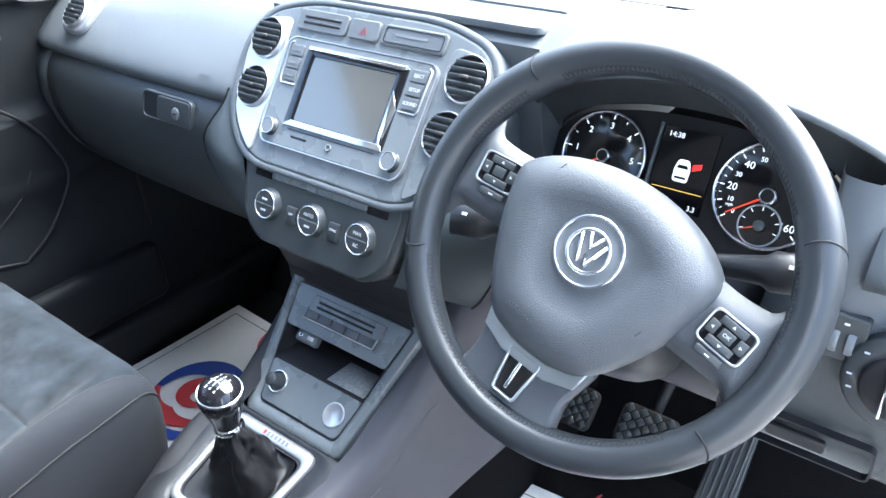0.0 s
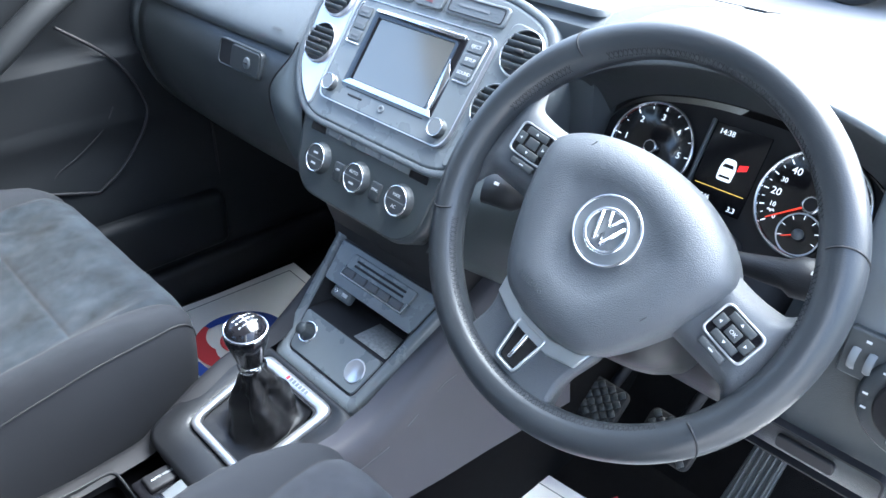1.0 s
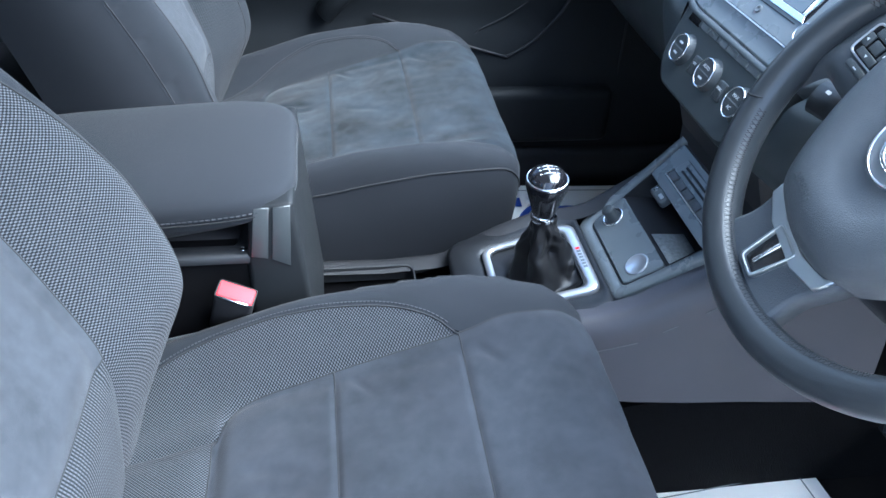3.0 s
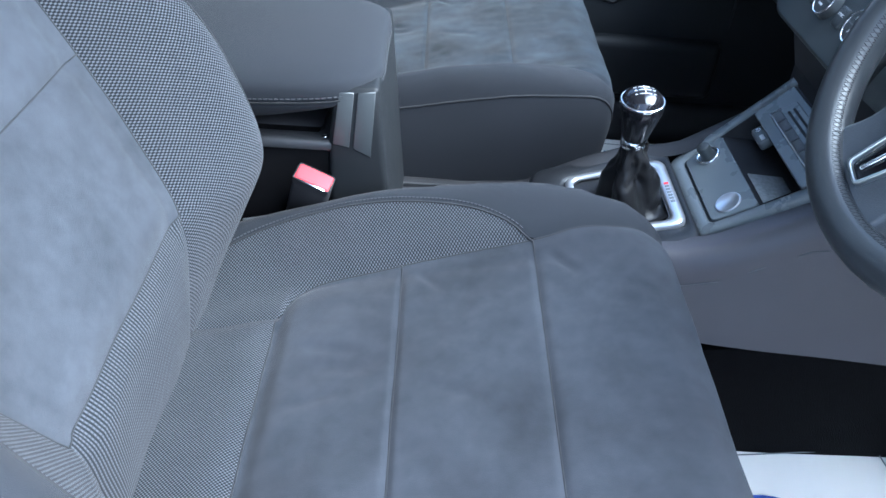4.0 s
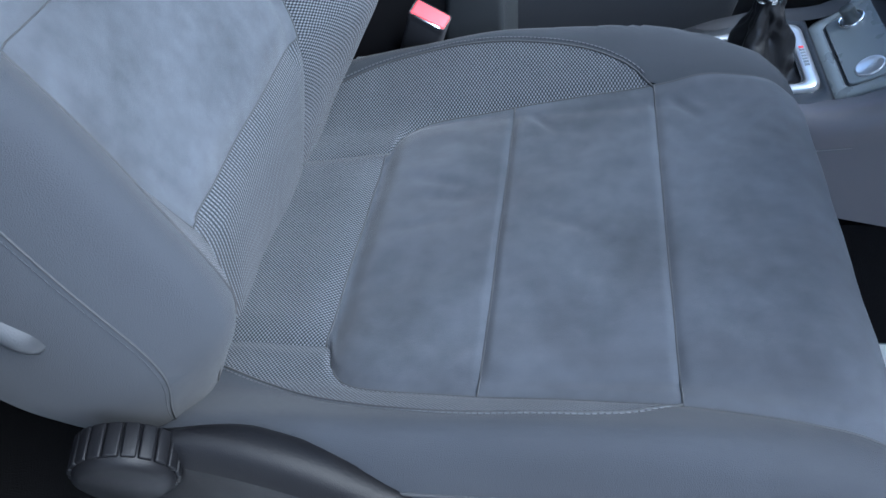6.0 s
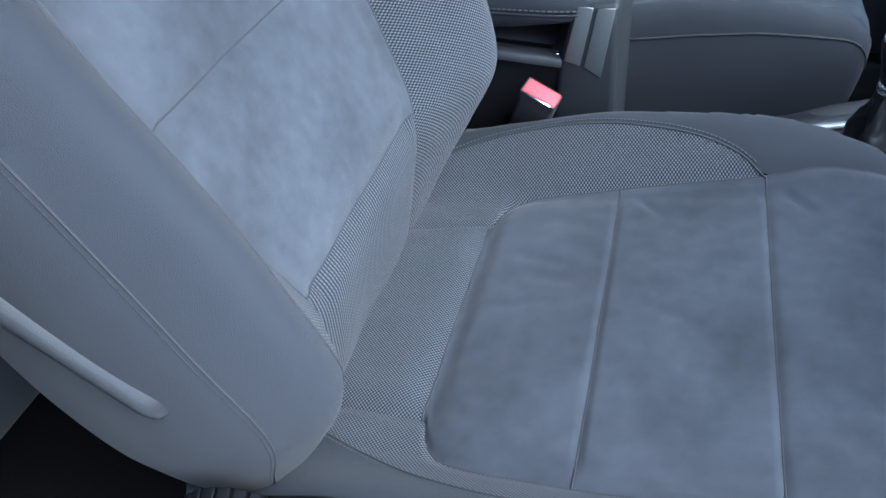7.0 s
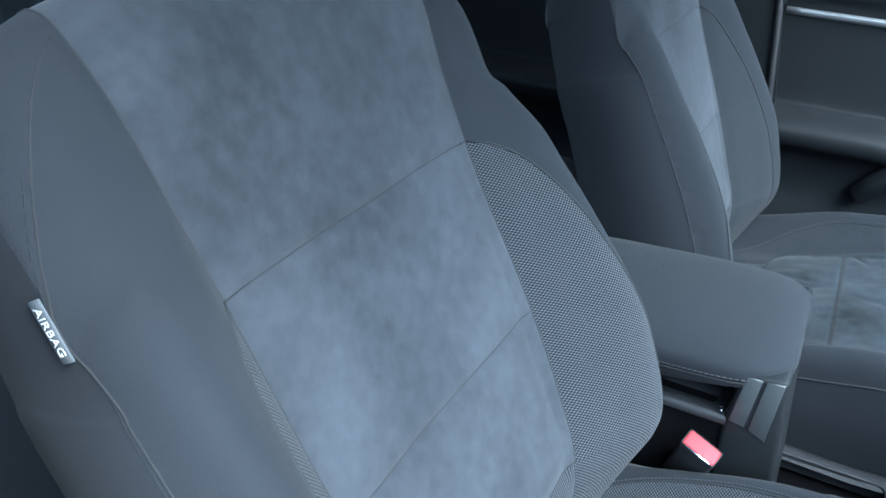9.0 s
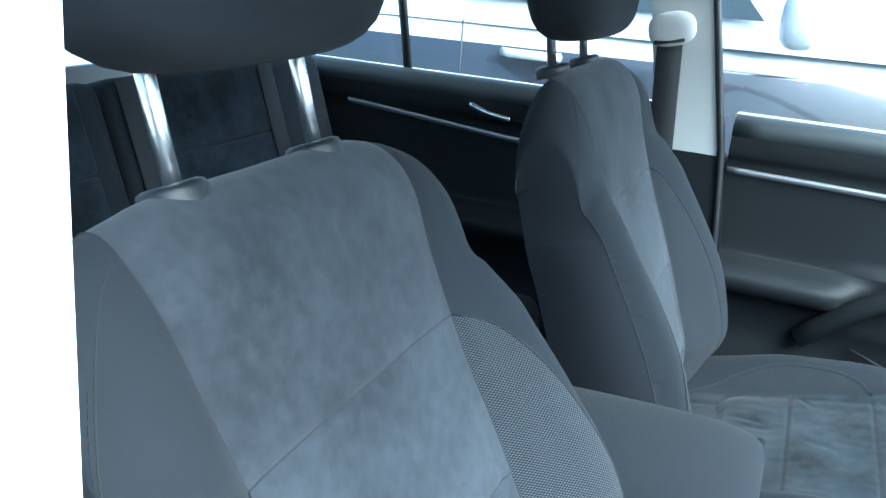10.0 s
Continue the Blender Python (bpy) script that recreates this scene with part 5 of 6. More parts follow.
# column shroud behind
CS = COLUMN
shroud = thing("steering_column", "dark plastic steering column shroud with two stalks", "steering column")
part("upper_shroud", xf(rounded_block(0.11, 0.10, 0.17, 4, 16), CS @ pose(0, -0.005, -0.125)), M_DASH_LO, shroud)
part("lower_shroud", xf(rounded_block(0.105, 0.09, 0.16, 3.5, 16), CS @ pose(0.005, -0.055, -0.115)), M_SHELL, shroud)
for sg in (-1, 1):
    a, b = CS @ Vector((sg * 0.045, 0.012, -0.058)), CS @ Vector((sg * 0.150, 0.022 if sg > 0 else 0.0, -0.040))
    st = part("stalk", tube([a, a.lerp(b, 0.3), a.lerp(b, 0.65), a.lerp(b, 0.72), b], [0.009, 0.0085, 0.012, 0.0165, 0.0155], 16, flat=0.7), M_SHELL, shroud, "black control stalk")
    part("stalk_mark", box(0.005, 0.003, 0.001, 0, 1, Matrix.Translation(a.lerp(b, 0.85) + Vector((0, -0.009, 0.0105))) @ Matrix.Rotation(radians(45), 4, "X")), M_MARK, st)

# ---- instrument cluster ----
IM = plane_m(0.216, 1.017, 28, x=0.344) @ Matrix.Scale(1.03, 4)
cl = thing("instrument_cluster", "black instrument cluster with two lit dials", "instrument cluster")
hood = round_poly([(-0.150, -0.062), (0.150, -0.062), (0.158, 0.02), (0.125, 0.052), (0.05, 0.068), (-0.05, 0.068), (-0.125, 0.052), (-0.158, 0.02)], 0.05, 8)
part("back_plate", plate([(x * 0.9, (y - 0.01) * 0.86 + 0.006) for x, y in hood], -0.02, -0.004, 0, IM), M_BLACK, cl)
bm = bmesh.new()
lay = [(1.06, 1.06, -0.05), (1.06, 1.06, -0.020), (1.03, 1.03, -0.008), (1.00, 1.00, -0.005), (0.97, 0.97, -0.005), (0.90, 0.90, -0.006)]
rs = [[bm.verts.new(IM @ Vector((x * a, (y - 0.01) * b + 0.010, z))) for x, y in hood] for a, b, z in lay]
for a, b in zip(rs, rs[1:]):
    for i in range(len(hood)):
        j = (i + 1) % len(hood)
        bm.faces.new((a[i], a[j], b[j], b[i]))
bmesh.ops.recalc_face_normals(bm, faces=bm.faces)
smooth(bm)
part("hood", bm, M_BLACK, cl, "soft black cowl")


def dial(cx, r, marks, needle, small, name):
    """A dial. marks: angle and numeral of each main tick."""
    m = IM @ pose(cx, 0.002, 0.0)
    d = part(name, lathe([(0, 0.0), (r * 0.96, 0.0), (r, 0.001)], 56, m), M_GLOSS, cl, "round black dial")
    part("ring", lathe([(r * 1.05, -0.003), (r * 1.05, 0.004), (r * 1.01, 0.006), (r * 0.975, 0.004), (r * 0.97, 0.0)], 56, m), M_CHROME, d, "chrome dial ring")
    def tick(deg, long):
        a = radians(deg)
        part("tick", box(r * (0.09 if long else 0.05), 0.0010 if long else 0.0006, 0.0004, 0, 1, m @ pose(math.cos(a) * r * 0.90, math.sin(a) * r * 0.90, 0.0012, 0, 0, deg)), M_LIT, d)
    for i, (deg, num, big) in enumerate(marks):
        tick(deg, True)
        if i:
            tick((deg + marks[i - 1][0]) / 2, False)
        if num:
            a = radians(deg)
            words("numeral", num, r * (0.20 if big else 0.13), m @ pose(math.cos(a) * r * 0.70, math.sin(a) * r * 0.70, 0.0012), M_LIT, d)
    part("needle", plate([(0.004, -0.0009), (r * 0.84, -0.0004), (r * 0.84, 0.0004), (0.004, 0.0009)], 0.0022, 0.003, 0, m @ pose(0, 0, 0, 0, 0, needle)), M_NEEDLE, d, "red needle")
    part("hub", lathe([(r * 0.17, 0.0), (r * 0.17, 0.004), (r * 0.13, 0.0052), (r * 0.12, 0.0044), (0, 0.0044)], 28, m), M_CHROME, d, "chrome hub")
    part("hub_cap", lathe([(r * 0.125, 0.0050), (0, 0.0052)], 24, m), M_BLACK, d)
    sm = m @ pose(0, -r * 0.58, 0.001)
    q = r * small
    g = part("small_gauge", lathe([(q, 0.0), (q, 0.001), (q * 0.95, 0.0016), (q * 0.92, 0.001)], 36, sm), M_MARK, d, "small round gauge")
    part("small_hub", lathe([(q * 0.26, 0.0), (q * 0.26, 0.003), (0, 0.003)], 18, sm), M_SATIN, g)
    part("small_needle", plate([(0, -0.0006), (q * 0.75, -0.0002), (q * 0.75, 0.0002), (0, 0.0006)], 0.0012, 0.002, 0, sm @ pose(0, 0, 0, 0, 0, 205)), M_NEEDLE, g)
    for i in range(7):
        b = radians(200 - 36 * i)
        part("small_tick", box(q * 0.18, 0.0006, 0.0003, 0, 1, sm @ pose(math.cos(b) * q * 0.8, math.sin(b) * q * 0.8, 0.0012, 0, 0, math.degrees(b))), M_LIT, g)
    return d


dial(-0.080, 0.0425, [(219 - 43.5 * i, str(i) if i else "", True) for i in range(7)], 219, 0.31, "rev_counter")
SPEEDS = [(218, "0", False), (198, "10", False), (178, "20", True), (157, "30", False), (135, "40", True), (112, "50", False), (88, "60", True), (64, "70", False), (43, "80", True), (20, "100", False), (0, "120", True), (-23, "140", False), (-46, "160", True)]
spd = dial(0.080, 0.0460, SPEEDS, 216, 0.41, "speedometer")
words("unit_text", "mph", 0.0038, IM @ pose(0.080 - 0.030, -0.013, 0.0014), M_LIT, spd)
dm = IM @ pose(0.0, 0.004, 0.0)
scr = part("display", plate(rect(-0.0265, -0.036, 0.0265, 0.040), -0.002, 0.0016, 0, dm), M_GLOSS, cl, "lit colour driver display")
part("display_edge", box(0.0025, 0.080, 0.006, 0.0006, 1, dm @ pose(-0.030, 0.002, 0.002)), M_SATIN, scr)
words("clock_text", "14:38", 0.0070, dm @ pose(-0.014, 0.033, 0.002), M_LIT, scr)
words("total_text", "39546", 0.0062, dm @ pose(-0.013, -0.027, 0.002), M_LIT, scr)
words("trip_text", "3.3", 0.0066, dm @ pose(0.018, -0.031, 0.002), M_LIT, scr)
part("line", box(0.048, 0.0007, 0.0004, 0, 1, dm @ pose(0, -0.017, 0.002)), M_LITY, scr)
car_o = round_poly([(-0.0072, -0.009), (0.0072, -0.009), (0.0078, 0.003), (0.0052, 0.012), (-0.0052, 0.012), (-0.0078, 0.003)], 0.003, 4)
part("car_symbol", plate(car_o, 0.0018, 0.0024, 0.0003, dm), M_LIT, scr, "white car symbol seen from above")
part("windscreen_symbol", plate([(-0.0056, 0.0035), (0.0056, 0.0035), (0.0042, 0.0068), (-0.0042, 0.0068)], 0.0024, 0.0028, 0, dm), M_GLOSS, scr)
part("rear_window_symbol", plate([(-0.0056, -0.0062), (0.0056, -0.0062), (0.0050, -0.0040), (-0.0050, -0.0040)], 0.0024, 0.0028, 0, dm), M_GLOSS, scr)
part("door_symbol", plate([(0.009, 0.003), (0.017, 0.006), (0.017, 0.011), (0.009, 0.009)], 0.0018, 0.0024, 0, dm), M_LITR, scr, "red open door symbol")
rst = part("reset_button", box(0.022, 0.006, 0.004, 0.001, 1, IM @ pose(0.112, -0.052, 0.004)), M_GLOSS, cl)
words("reset_text", "0.0/SET", 0.0045, IM @ pose(0.112, -0.052, 0.0063), M_MARK, rst)

# ---- driver's lower dash ----
knee = thing("driver_lower_panel", "charcoal plastic lower dash panel below the steering wheel", "dashboard panel")
KP = [(0.165, 0.985), (0.135, 0.955), (0.118, 0.90), (0.125, 0.84), (0.160, 0.80), (0.24, 0.775), (0.34, 0.775), (0.34, 1.0)]
kc = rounded_profile(KP[:7], 6) + [(0.34, 1.0)]
part("knee_panel", smooth(extrude_x(kc, 0.455, 0.715, nx=8, warp=bow)), M_DASH_LO, knee)
KP2 = [(0.20, 0.955), (0.165, 0.92), (0.150, 0.875), (0.155, 0.83), (0.180, 0.80), (0.24, 0.778), (0.34, 0.775), (0.34, 1.0)]
part("knee_panel", smooth(extrude_x(rounded_profile(KP2[:7], 5) + [(0.34, 1.0)], 0.200, 0.452, nx=4)), M_SHELL, knee)
part("panel_gap", box(0.003, 0.10, 0.10, 0, 1, pose(0.4535, 0.20, 0.87)), M_BLACK, knee)
mk = plane_m(0.122, 0.848, -8, x=0.525)
comp = part("coin_box", ring_plate(round_poly(rect(-0.085, -0.020, 0.048, 0.020), 0.008), round_poly(rect(-0.083, -0.018, 0.046, 0.018), 0.007), -0.004, 0.004, mk), M_BLACK, knee)
part("pull", plate(round_poly(rect(-0.040, -0.006, 0.010, 0.008), 0.004), 0.0, 0.0045, 0.001, mk), M_BLACK, comp)
# headlamp switch and its neighbour
hm = plane_m(0.112, 0.944, 6, x=0.572)
hs = part("headlamp_switch", lathe([(0.041, -0.01), (0.041, 0.003), (0.038, 0.006), (0.030, 0.0065), (0.0, 0.0065)], 48, hm), M_DASH_LO, knee, "round headlamp switch")
part("switch_ring", lathe([(0.0265, 0.006), (0.0262, 0.012), (0.024, 0.0135), (0.0, 0.0135)], 40, hm), M_BLACK, hs)
part("grip", box(0.009, 0.044, 0.016, 0.003, 2, hm @ pose(0, 0, 0.018, 0, 0, 12)), M_SATIN, hs, "silver-edged grip")
part("grip_edge", tube([hm @ Vector(p) for p in ((-0.006, -0.02, 0.023), (-0.006, 0.02, 0.023), (0.002, 0.025, 0.023))], 0.0012, 6), M_CHROME, hs)
for a in (100, 140, 180, 200):
    part("symbol_bar", box(0.004, 0.0016, 0.0005, 0, 1, hm @ pose(0.034 * math.cos(radians(a)), 0.034 * math.sin(radians(a)), 0.0066)), M_MARK, hs)
lm = plane_m(0.118, 0.968, 6, x=0.527)
lv = part("dimmer", plate(round_poly(rect(-0.016, -0.020, 0.016, 0.020), 0.004), -0.004, 0.005, 0.0015, lm), M_DASH_LO, knee, "dimmer wheel panel")
for x in (-0.006, 0.006):
    part("thumb_wheel", lathe([(0.010, -0.003), (0.0108, 0.0), (0.010, 0.003)], 28, lm @ pose(x, -0.004, 0.001, 0, 90, 0)), M_SATIN, lv)
part("symbol_bar", box(0.004, 0.002, 0.0005, 0, 1, lm @ pose(0, 0.013, 0.0052)), M_MARK, lv)

# ---- armrest and belt buckles ----
arm = thing("console_armrest", "grey cloth armrest lid raised over an open dark bin", "armrest")
bx = part("bin_body", box(0.200, 0.30, 0.39, 0.012, 3, pose(0, -0.575, 0.605)), M_TRIM, arm, "black plastic bin")
# the bin is solid; this black slab paints in its shaded inside
part("bin_inside_shade", box(0.15, 0.23, 0.004, 0.002, 1, pose(-0.005, -0.575, 0.8005)), M_BLACK, bx)
part("bin_lip", ring_plate(round_poly(rect(-0.105, -0.145, 0.105, 0.155), 0.012), round_poly(rect(-0.084, -0.115, 0.084, 0.112), 0.008), -0.006, 0.004, pose(0, -0.575, 0.80), 0.003), M_SHELL, bx, "grained rim of the bin")
front = [(-0.452, 0.630), (-0.452, 0.800), (-0.444, 0.862), (-0.402, 0.866), (-0.396, 0.800), (-0.380, 0.630)]
fw = extrude_x(front, -0.106, 0.106)
bmesh.ops.bevel(fw, geom=list(fw.edges), offset=0.006, segments=3, affect="EDGES", profile=0.5)
part("front_wall", smooth(fw), M_DOOR, bx, "black front wall of the bin")
for sg in (-1, 1):
    # two satin strips with a groove between them on either cheek of the front wall
    for q in (((-0.447, 0.803), (-0.431, 0.800), (-0.4255, 0.860), (-0.4400, 0.860)), ((-0.427, 0.799), (-0.409, 0.790), (-0.4050, 0.862), (-0.4215, 0.860))):
        part("catch_strip", plate(q, 0.100, 0.1073, 0.0006, Matrix(((0, 0, sg, 0), (1, 0, 0, 0), (0, 1, 0, 0), (0, 0, 0, 1)))), M_DASH_LO, bx, "satin grey catch strip")
part("screw", lathe([(0.003, 0), (0.003, 0.001), (0.0, 0.001)], 12, pose(0.094, -0.456, 0.8035)), M_CHROME, bx)


LID = pose(0, -0.572, 0.847, 3.6)
bm = bmesh.new()
bmesh.ops.create_uvsphere(bm, u_segments=72, v_segments=40, radius=1.0)
for v in bm.verts:
    c = v.co.normalized()
    k = (abs(c.x) ** 5 + abs(c.y) ** 5 + abs(c.z) ** (3.2 if c.z > 0 else 7.0)) ** (-1 / 4.6)
    c = c * k
    e = max(abs(c.x), abs(c.y))
    if c.z < 0:
        c.z *= 1 - 0.55 * sstep(0.2, 1.0, c.y)
    pinch = 1 - 0.012 * math.exp(-((c.z + 0.15) / 0.10) ** 2) - 0.10 * sstep(0.0, -1.0, c.z)
    v.co = Vector((c.x * 0.112 * pinch, c.y * 0.172 * pinch, c.z * 0.029 + (0.004 * (1 - c.x * c.x) if c.z > 0 else 0.0)))
smooth(bm)
xf(bm, LID)
lidp = part("lid", bm, M_CLOTH, arm, "padded grey cloth lid")
ls = []
for a in lin(0, 2 * math.pi, 241)[:-1]:
    k = (abs(math.cos(a)) ** 5 + abs(math.sin(a)) ** 5) ** (-1 / 4.6)
    ls.append((math.cos(a) * k * 0.1118, math.sin(a) * k * 0.1717))
part("lid_seam", tube([LID @ Vector((x * 0.995, y * 0.995, -0.0045)) for x, y in ls], 0.0010, 6, closed=True), M_PIPING, lidp)
bm = bmesh.new()
for i in range(240):
    p, q = Vector((*ls[i], 0.0)), Vector((*ls[(i + 1) % 240], 0.0))
    p, q = LID @ (p * 1.003), LID @ (p.lerp(q, 0.65) * 1.003)
    if (q - p).length > 1e-5:
        bmesh.ops.create_cube(bm, size=1.0, matrix=Matrix.Translation((p + q) / 2) @ (q - p).to_track_quat("X", "Z").to_matrix().to_4x4() @ Matrix.Diagonal(((q - p).length, 0.0012, 0.0012, 1)))
part("stitching", bm, M_STITCH, lidp)

for sg in (1, -1):
    b = thing("belt_buckle", "black seat belt buckle with red button beside the console", "seat belt buckle", "belt buckles")
    ly = Vector((sg * 0.0068, 0.0343, -0.0115)).normalized()
    lz = Vector((sg * 0.371, 0.229, 0.900))
    lz = (lz - ly * lz.dot(ly)).normalized()
    m = Matrix((ly.cross(lz), ly, lz)).transposed().to_4x4()
    m.translation = Vector((sg * 0.1335, -0.4622, 0.7805)) - lz * 0.040
    part("body", box(0.0200, 0.0385, 0.070, 0.004, 2, m), M_BLACK, b)
    part("button", box(0.0178, 0.0362, 0.012, 0.002, 2, m @ pose(0, 0, 0.0335)), M_BUCKLE, b, "red release button")
    part("button_rim", ring_plate(round_poly(rect(-0.0102, -0.0194, 0.0102, 0.0194), 0.003), round_poly(rect(-0.0090, -0.0182, 0.0090, 0.0182), 0.002), 0.030, 0.0385, m, 0.0005), M_BLACK, b)
    part("button_slot", box(0.0022, 0.030, 0.002, 0.0005, 1, m @ pose(0.0095, 0, 0.0380)), M_CHROME, b, "pale edge of the slot")
    if sg > 0:
        # added pale piece for an unidentified bright spot between seat and console
        part("pale_piece", box(0.003, 0.046, 0.034, 0.001, 1, pose(0.128, -0.513, 0.714, 10, 24, 8)), M_TAG, b, "pale piece of unknown kind beside the strap")
    part("strap", box(0.012, 0.030, 0.16, 0.003, 1, m @ pose(0, 0.0, -0.11)), M_TRIM, b)

# ---- floor, sills and shell ----
tagged(part("floor", box(1.44, 3.0, 0.03, 0, 1, pose(0, -0.75, 0.385)), M_CARPET, None), "black carpeted cabin floor", "floor", "", "structure")
tagged(part("wall_front", extrude_x([(0.42, 0.40), (0.62, 0.60), (0.66, 0.78), (0.70, 1.0), (0.74, 1.0), (0.74, 0.36), (0.42, 0.36)], -0.72, 0.72), M_CARPET, None), "black carpeted bulkhead below the dashboard", "wall", "", "structure")
tagged(part("wall_tunnel", extrude_x([(0.70, 0.40), (0.70, 0.62), (0.10, 0.60), (-0.45, 0.52), (-1.2, 0.50), (-1.2, 0.40)], -0.145, 0.145), M_CARPET, None), "black carpeted centre tunnel", "wall", "", "structure")

DX = -0.700
front_door = thing("door_1", "dark grey plastic passenger door panel with silver strip", "car door", "", "structure")
# door card: belt roll, recess, armrest, lower part
DOORP = [(-0.012, 1.155), (0.006, 1.150), (0.016, 1.130), (0.014, 1.095), (0.004, 1.078), (0.0, 1.04), (0.0, 0.92), (0.010, 0.900), (0.040, 0.885), (0.055, 0.870), (0.050, 0.845), (0.022, 0.820), (0.010, 0.76), (0.020, 0.70), (0.035, 0.62), (0.035, 0.50), (0.01, 0.45)]


def door_sheet(y0, y1, arm0, arm1):
    c = catmull(DOORP, 5)
    def fn(i, y):
        dx, z = c[int(i)]
        k = sstep(arm0 - 0.06, arm0, y) * sstep(arm1 + 0.06, arm1, y)
        if 0.80 < z < 0.92:
            dx = 0.012 + (dx - 0.012) * k
        return (DX + dx, y, z)
    return grid(fn, range(len(c)), lin(y0, y1, 40), flip=True)


part("door_card", door_sheet(-0.555, 0.52, -0.55, -0.33), M_DOOR, front_door)
part("outer_skin", box(0.03, 1.08, 0.72, 0.004, 1, pose(DX - 0.06, -0.02, 0.80)), M_PAINT, front_door, "white painted outer skin")
part("silver_strip", tube([(DX + 0.004, y, 1.062 - 0.02 * (y + 0.55)) for y in lin(-0.553, -0.05, 20)], 0.0085, 10, flat=0.6), M_SILVER, front_door, "bright silver strip")
part("lower_strip", tube([(DX + 0.018, y, 0.858 - 0.20 * (y + 0.507)) for y in lin(-0.545, -0.335, 14)], 0.007, 10, flat=0.6), M_SATIN, front_door, "satin grey strip")
grab = catmull([(DX + 0.022, -0.365, 0.770), (DX + 0.036, -0.338, 0.805), (DX + 0.052, -0.270, 0.868), (DX + 0.060, -0.170, 0.930), (DX + 0.050, -0.050, 1.010), (DX + 0.025, 0.05, 1.060)], 10)
part("grab_handle", tube(grab, 0.021, 12, flat=0.75), M_DOOR, front_door, "long dark grab handle")
pk = [(DX + 0.022, -0.276, 0.768), (DX + 0.024, -0.190, 0.738), (DX + 0.025, -0.095, 0.706), (DX + 0.025, -0.016, 0.683)] + [tuple(p) for p in catmull([(DX + 0.025, -0.014, 0.684), (DX + 0.024, 0.040, 0.720), (DX + 0.020, 0.092, 0.782), (DX + 0.016, 0.100, 0.828), (DX + 0.014, 0.062, 0.905), (DX + 0.012, -0.020, 0.975)], 8)]
part("inner_crease", tube(catmull([(DX + 0.014, -0.093, 0.705), (DX + 0.013, -0.072, 0.733), (DX + 0.012, -0.027, 0.756), (DX + 0.012, 0.020, 0.790), (DX + 0.012, 0.045, 0.825)], 8), 0.0014, 6), M_BLACK, front_door)
part("card_seam", tube(catmull([(DX + 0.020, 0.216, 0.98), (DX + 0.024, 0.218, 0.72), (DX + 0.034, 0.208, 0.600), (DX + 0.036, 0.170, 0.532), (DX + 0.036, 0.018, 0.542), (DX + 0.036, -0.10, 0.555)], 8), 0.0025, 6), M_BLACK, front_door)
part("pocket_edge", tube(pk, 0.0030, 8), M_BLACK, front_door, "raised pocket edge")
part("speaker_ring", tube([(DX + 0.012, 0.17 + 0.075 * math.cos(a), 1.105 + 0.026 * math.sin(a)) for a in lin(0, 2 * math.pi, 36)[:-1]], 0.0015, 6, closed=True), M_BLACK, front_door)
part("door_pocket", box(0.06, 0.52, 0.12, 0.02, 3, pose(DX + 0.03, -0.05, 0.565)), M_DOOR, front_door)

part("belt_rail", tube([(DX - 0.006, y, 1.140) for y in lin(-0.555, 0.30, 16)], 0.026, 16), M_DASH_LO, front_door, "soft grey window rail")

rear_door = thing("door_2", "dark plastic rear door panel with silver strip and handle", "car door", "", "structure")
sh = door_sheet(-1.56, -0.68, -1.45, -0.80)
part("door_card", sh, M_DOOR, rear_door)
part("outer_skin", box(0.03, 0.90, 0.72, 0.004, 1, pose(DX - 0.06, -1.12, 0.80)), M_PAINT, rear_door, "white painted outer skin")
part("silver_strip", tube([(DX + 0.006, y, 1.052 - 0.075 * (y + 0.98)) for y in lin(-1.38, -0.69, 20)], 0.0080, 10, flat=0.6), M_SILVER, rear_door, "bright silver strip")
part("belt_rail", tube([(DX - 0.006, y, 1.142) for y in lin(-1.56, -0.685, 16)], 0.026, 16), M_DASH_LO, rear_door, "soft grey window rail")
hd = part("handle_dish", box(0.012, 0.115, 0.042, 0.006, 2, pose(DX + 0.008, -1.01, 1.108)), M_BLACK, rear_door)
part("door_handle", tube(catmull([(DX + 0.016, -1.080, 1.116), (DX + 0.030, -1.065, 1.114), (DX + 0.030, -1.03, 1.103), (DX + 0.024, -0.985, 1.096)], 6), [0.006] * 5 + [0.007] * 6 + [0.006] * 8, 10), M_CHROME, hd, "chrome inner door handle")
part("divider_bar", tube([(DX - 0.03, -1.25, 1.14), (DX - 0.02, -1.30, 1.50)], 0.016, 8, flat=0.6), M_BLACK, rear_door, "black window divider")

# pillars
PB = thing("pillar_1", "light grey upper pillar trim with seat belt", "pillar", "", "structure")
def slab(name, pts, x0, x1, material, parent, label=""):
    bm = extrude_x(pts, x0, x1)
    return part(name, bm, material, parent, label)
slab("upper_trim", [(-0.570, 1.085), (-0.690, 1.085), (-0.775, 1.56), (-0.665, 1.56)], DX - 0.04, DX + 0.012, M_PILLAR, PB, "pale grey pillar trim")
slab("lower_trim", [(-0.560, 1.083), (-0.690, 1.083), (-0.66, 0.42), (-0.47, 0.42)], DX - 0.04, DX + 0.012, M_DOOR, PB, "dark lower pillar trim")
part("seal", tube([(DX + 0.010, -0.500, 0.45), (DX + 0.012, -0.557, 1.0), (DX + 0.012, -0.569, 1.10), (DX + 0.010, -0.665, 1.56)], 0.007, 8), M_BLACK, PB, "black rubber door seal")
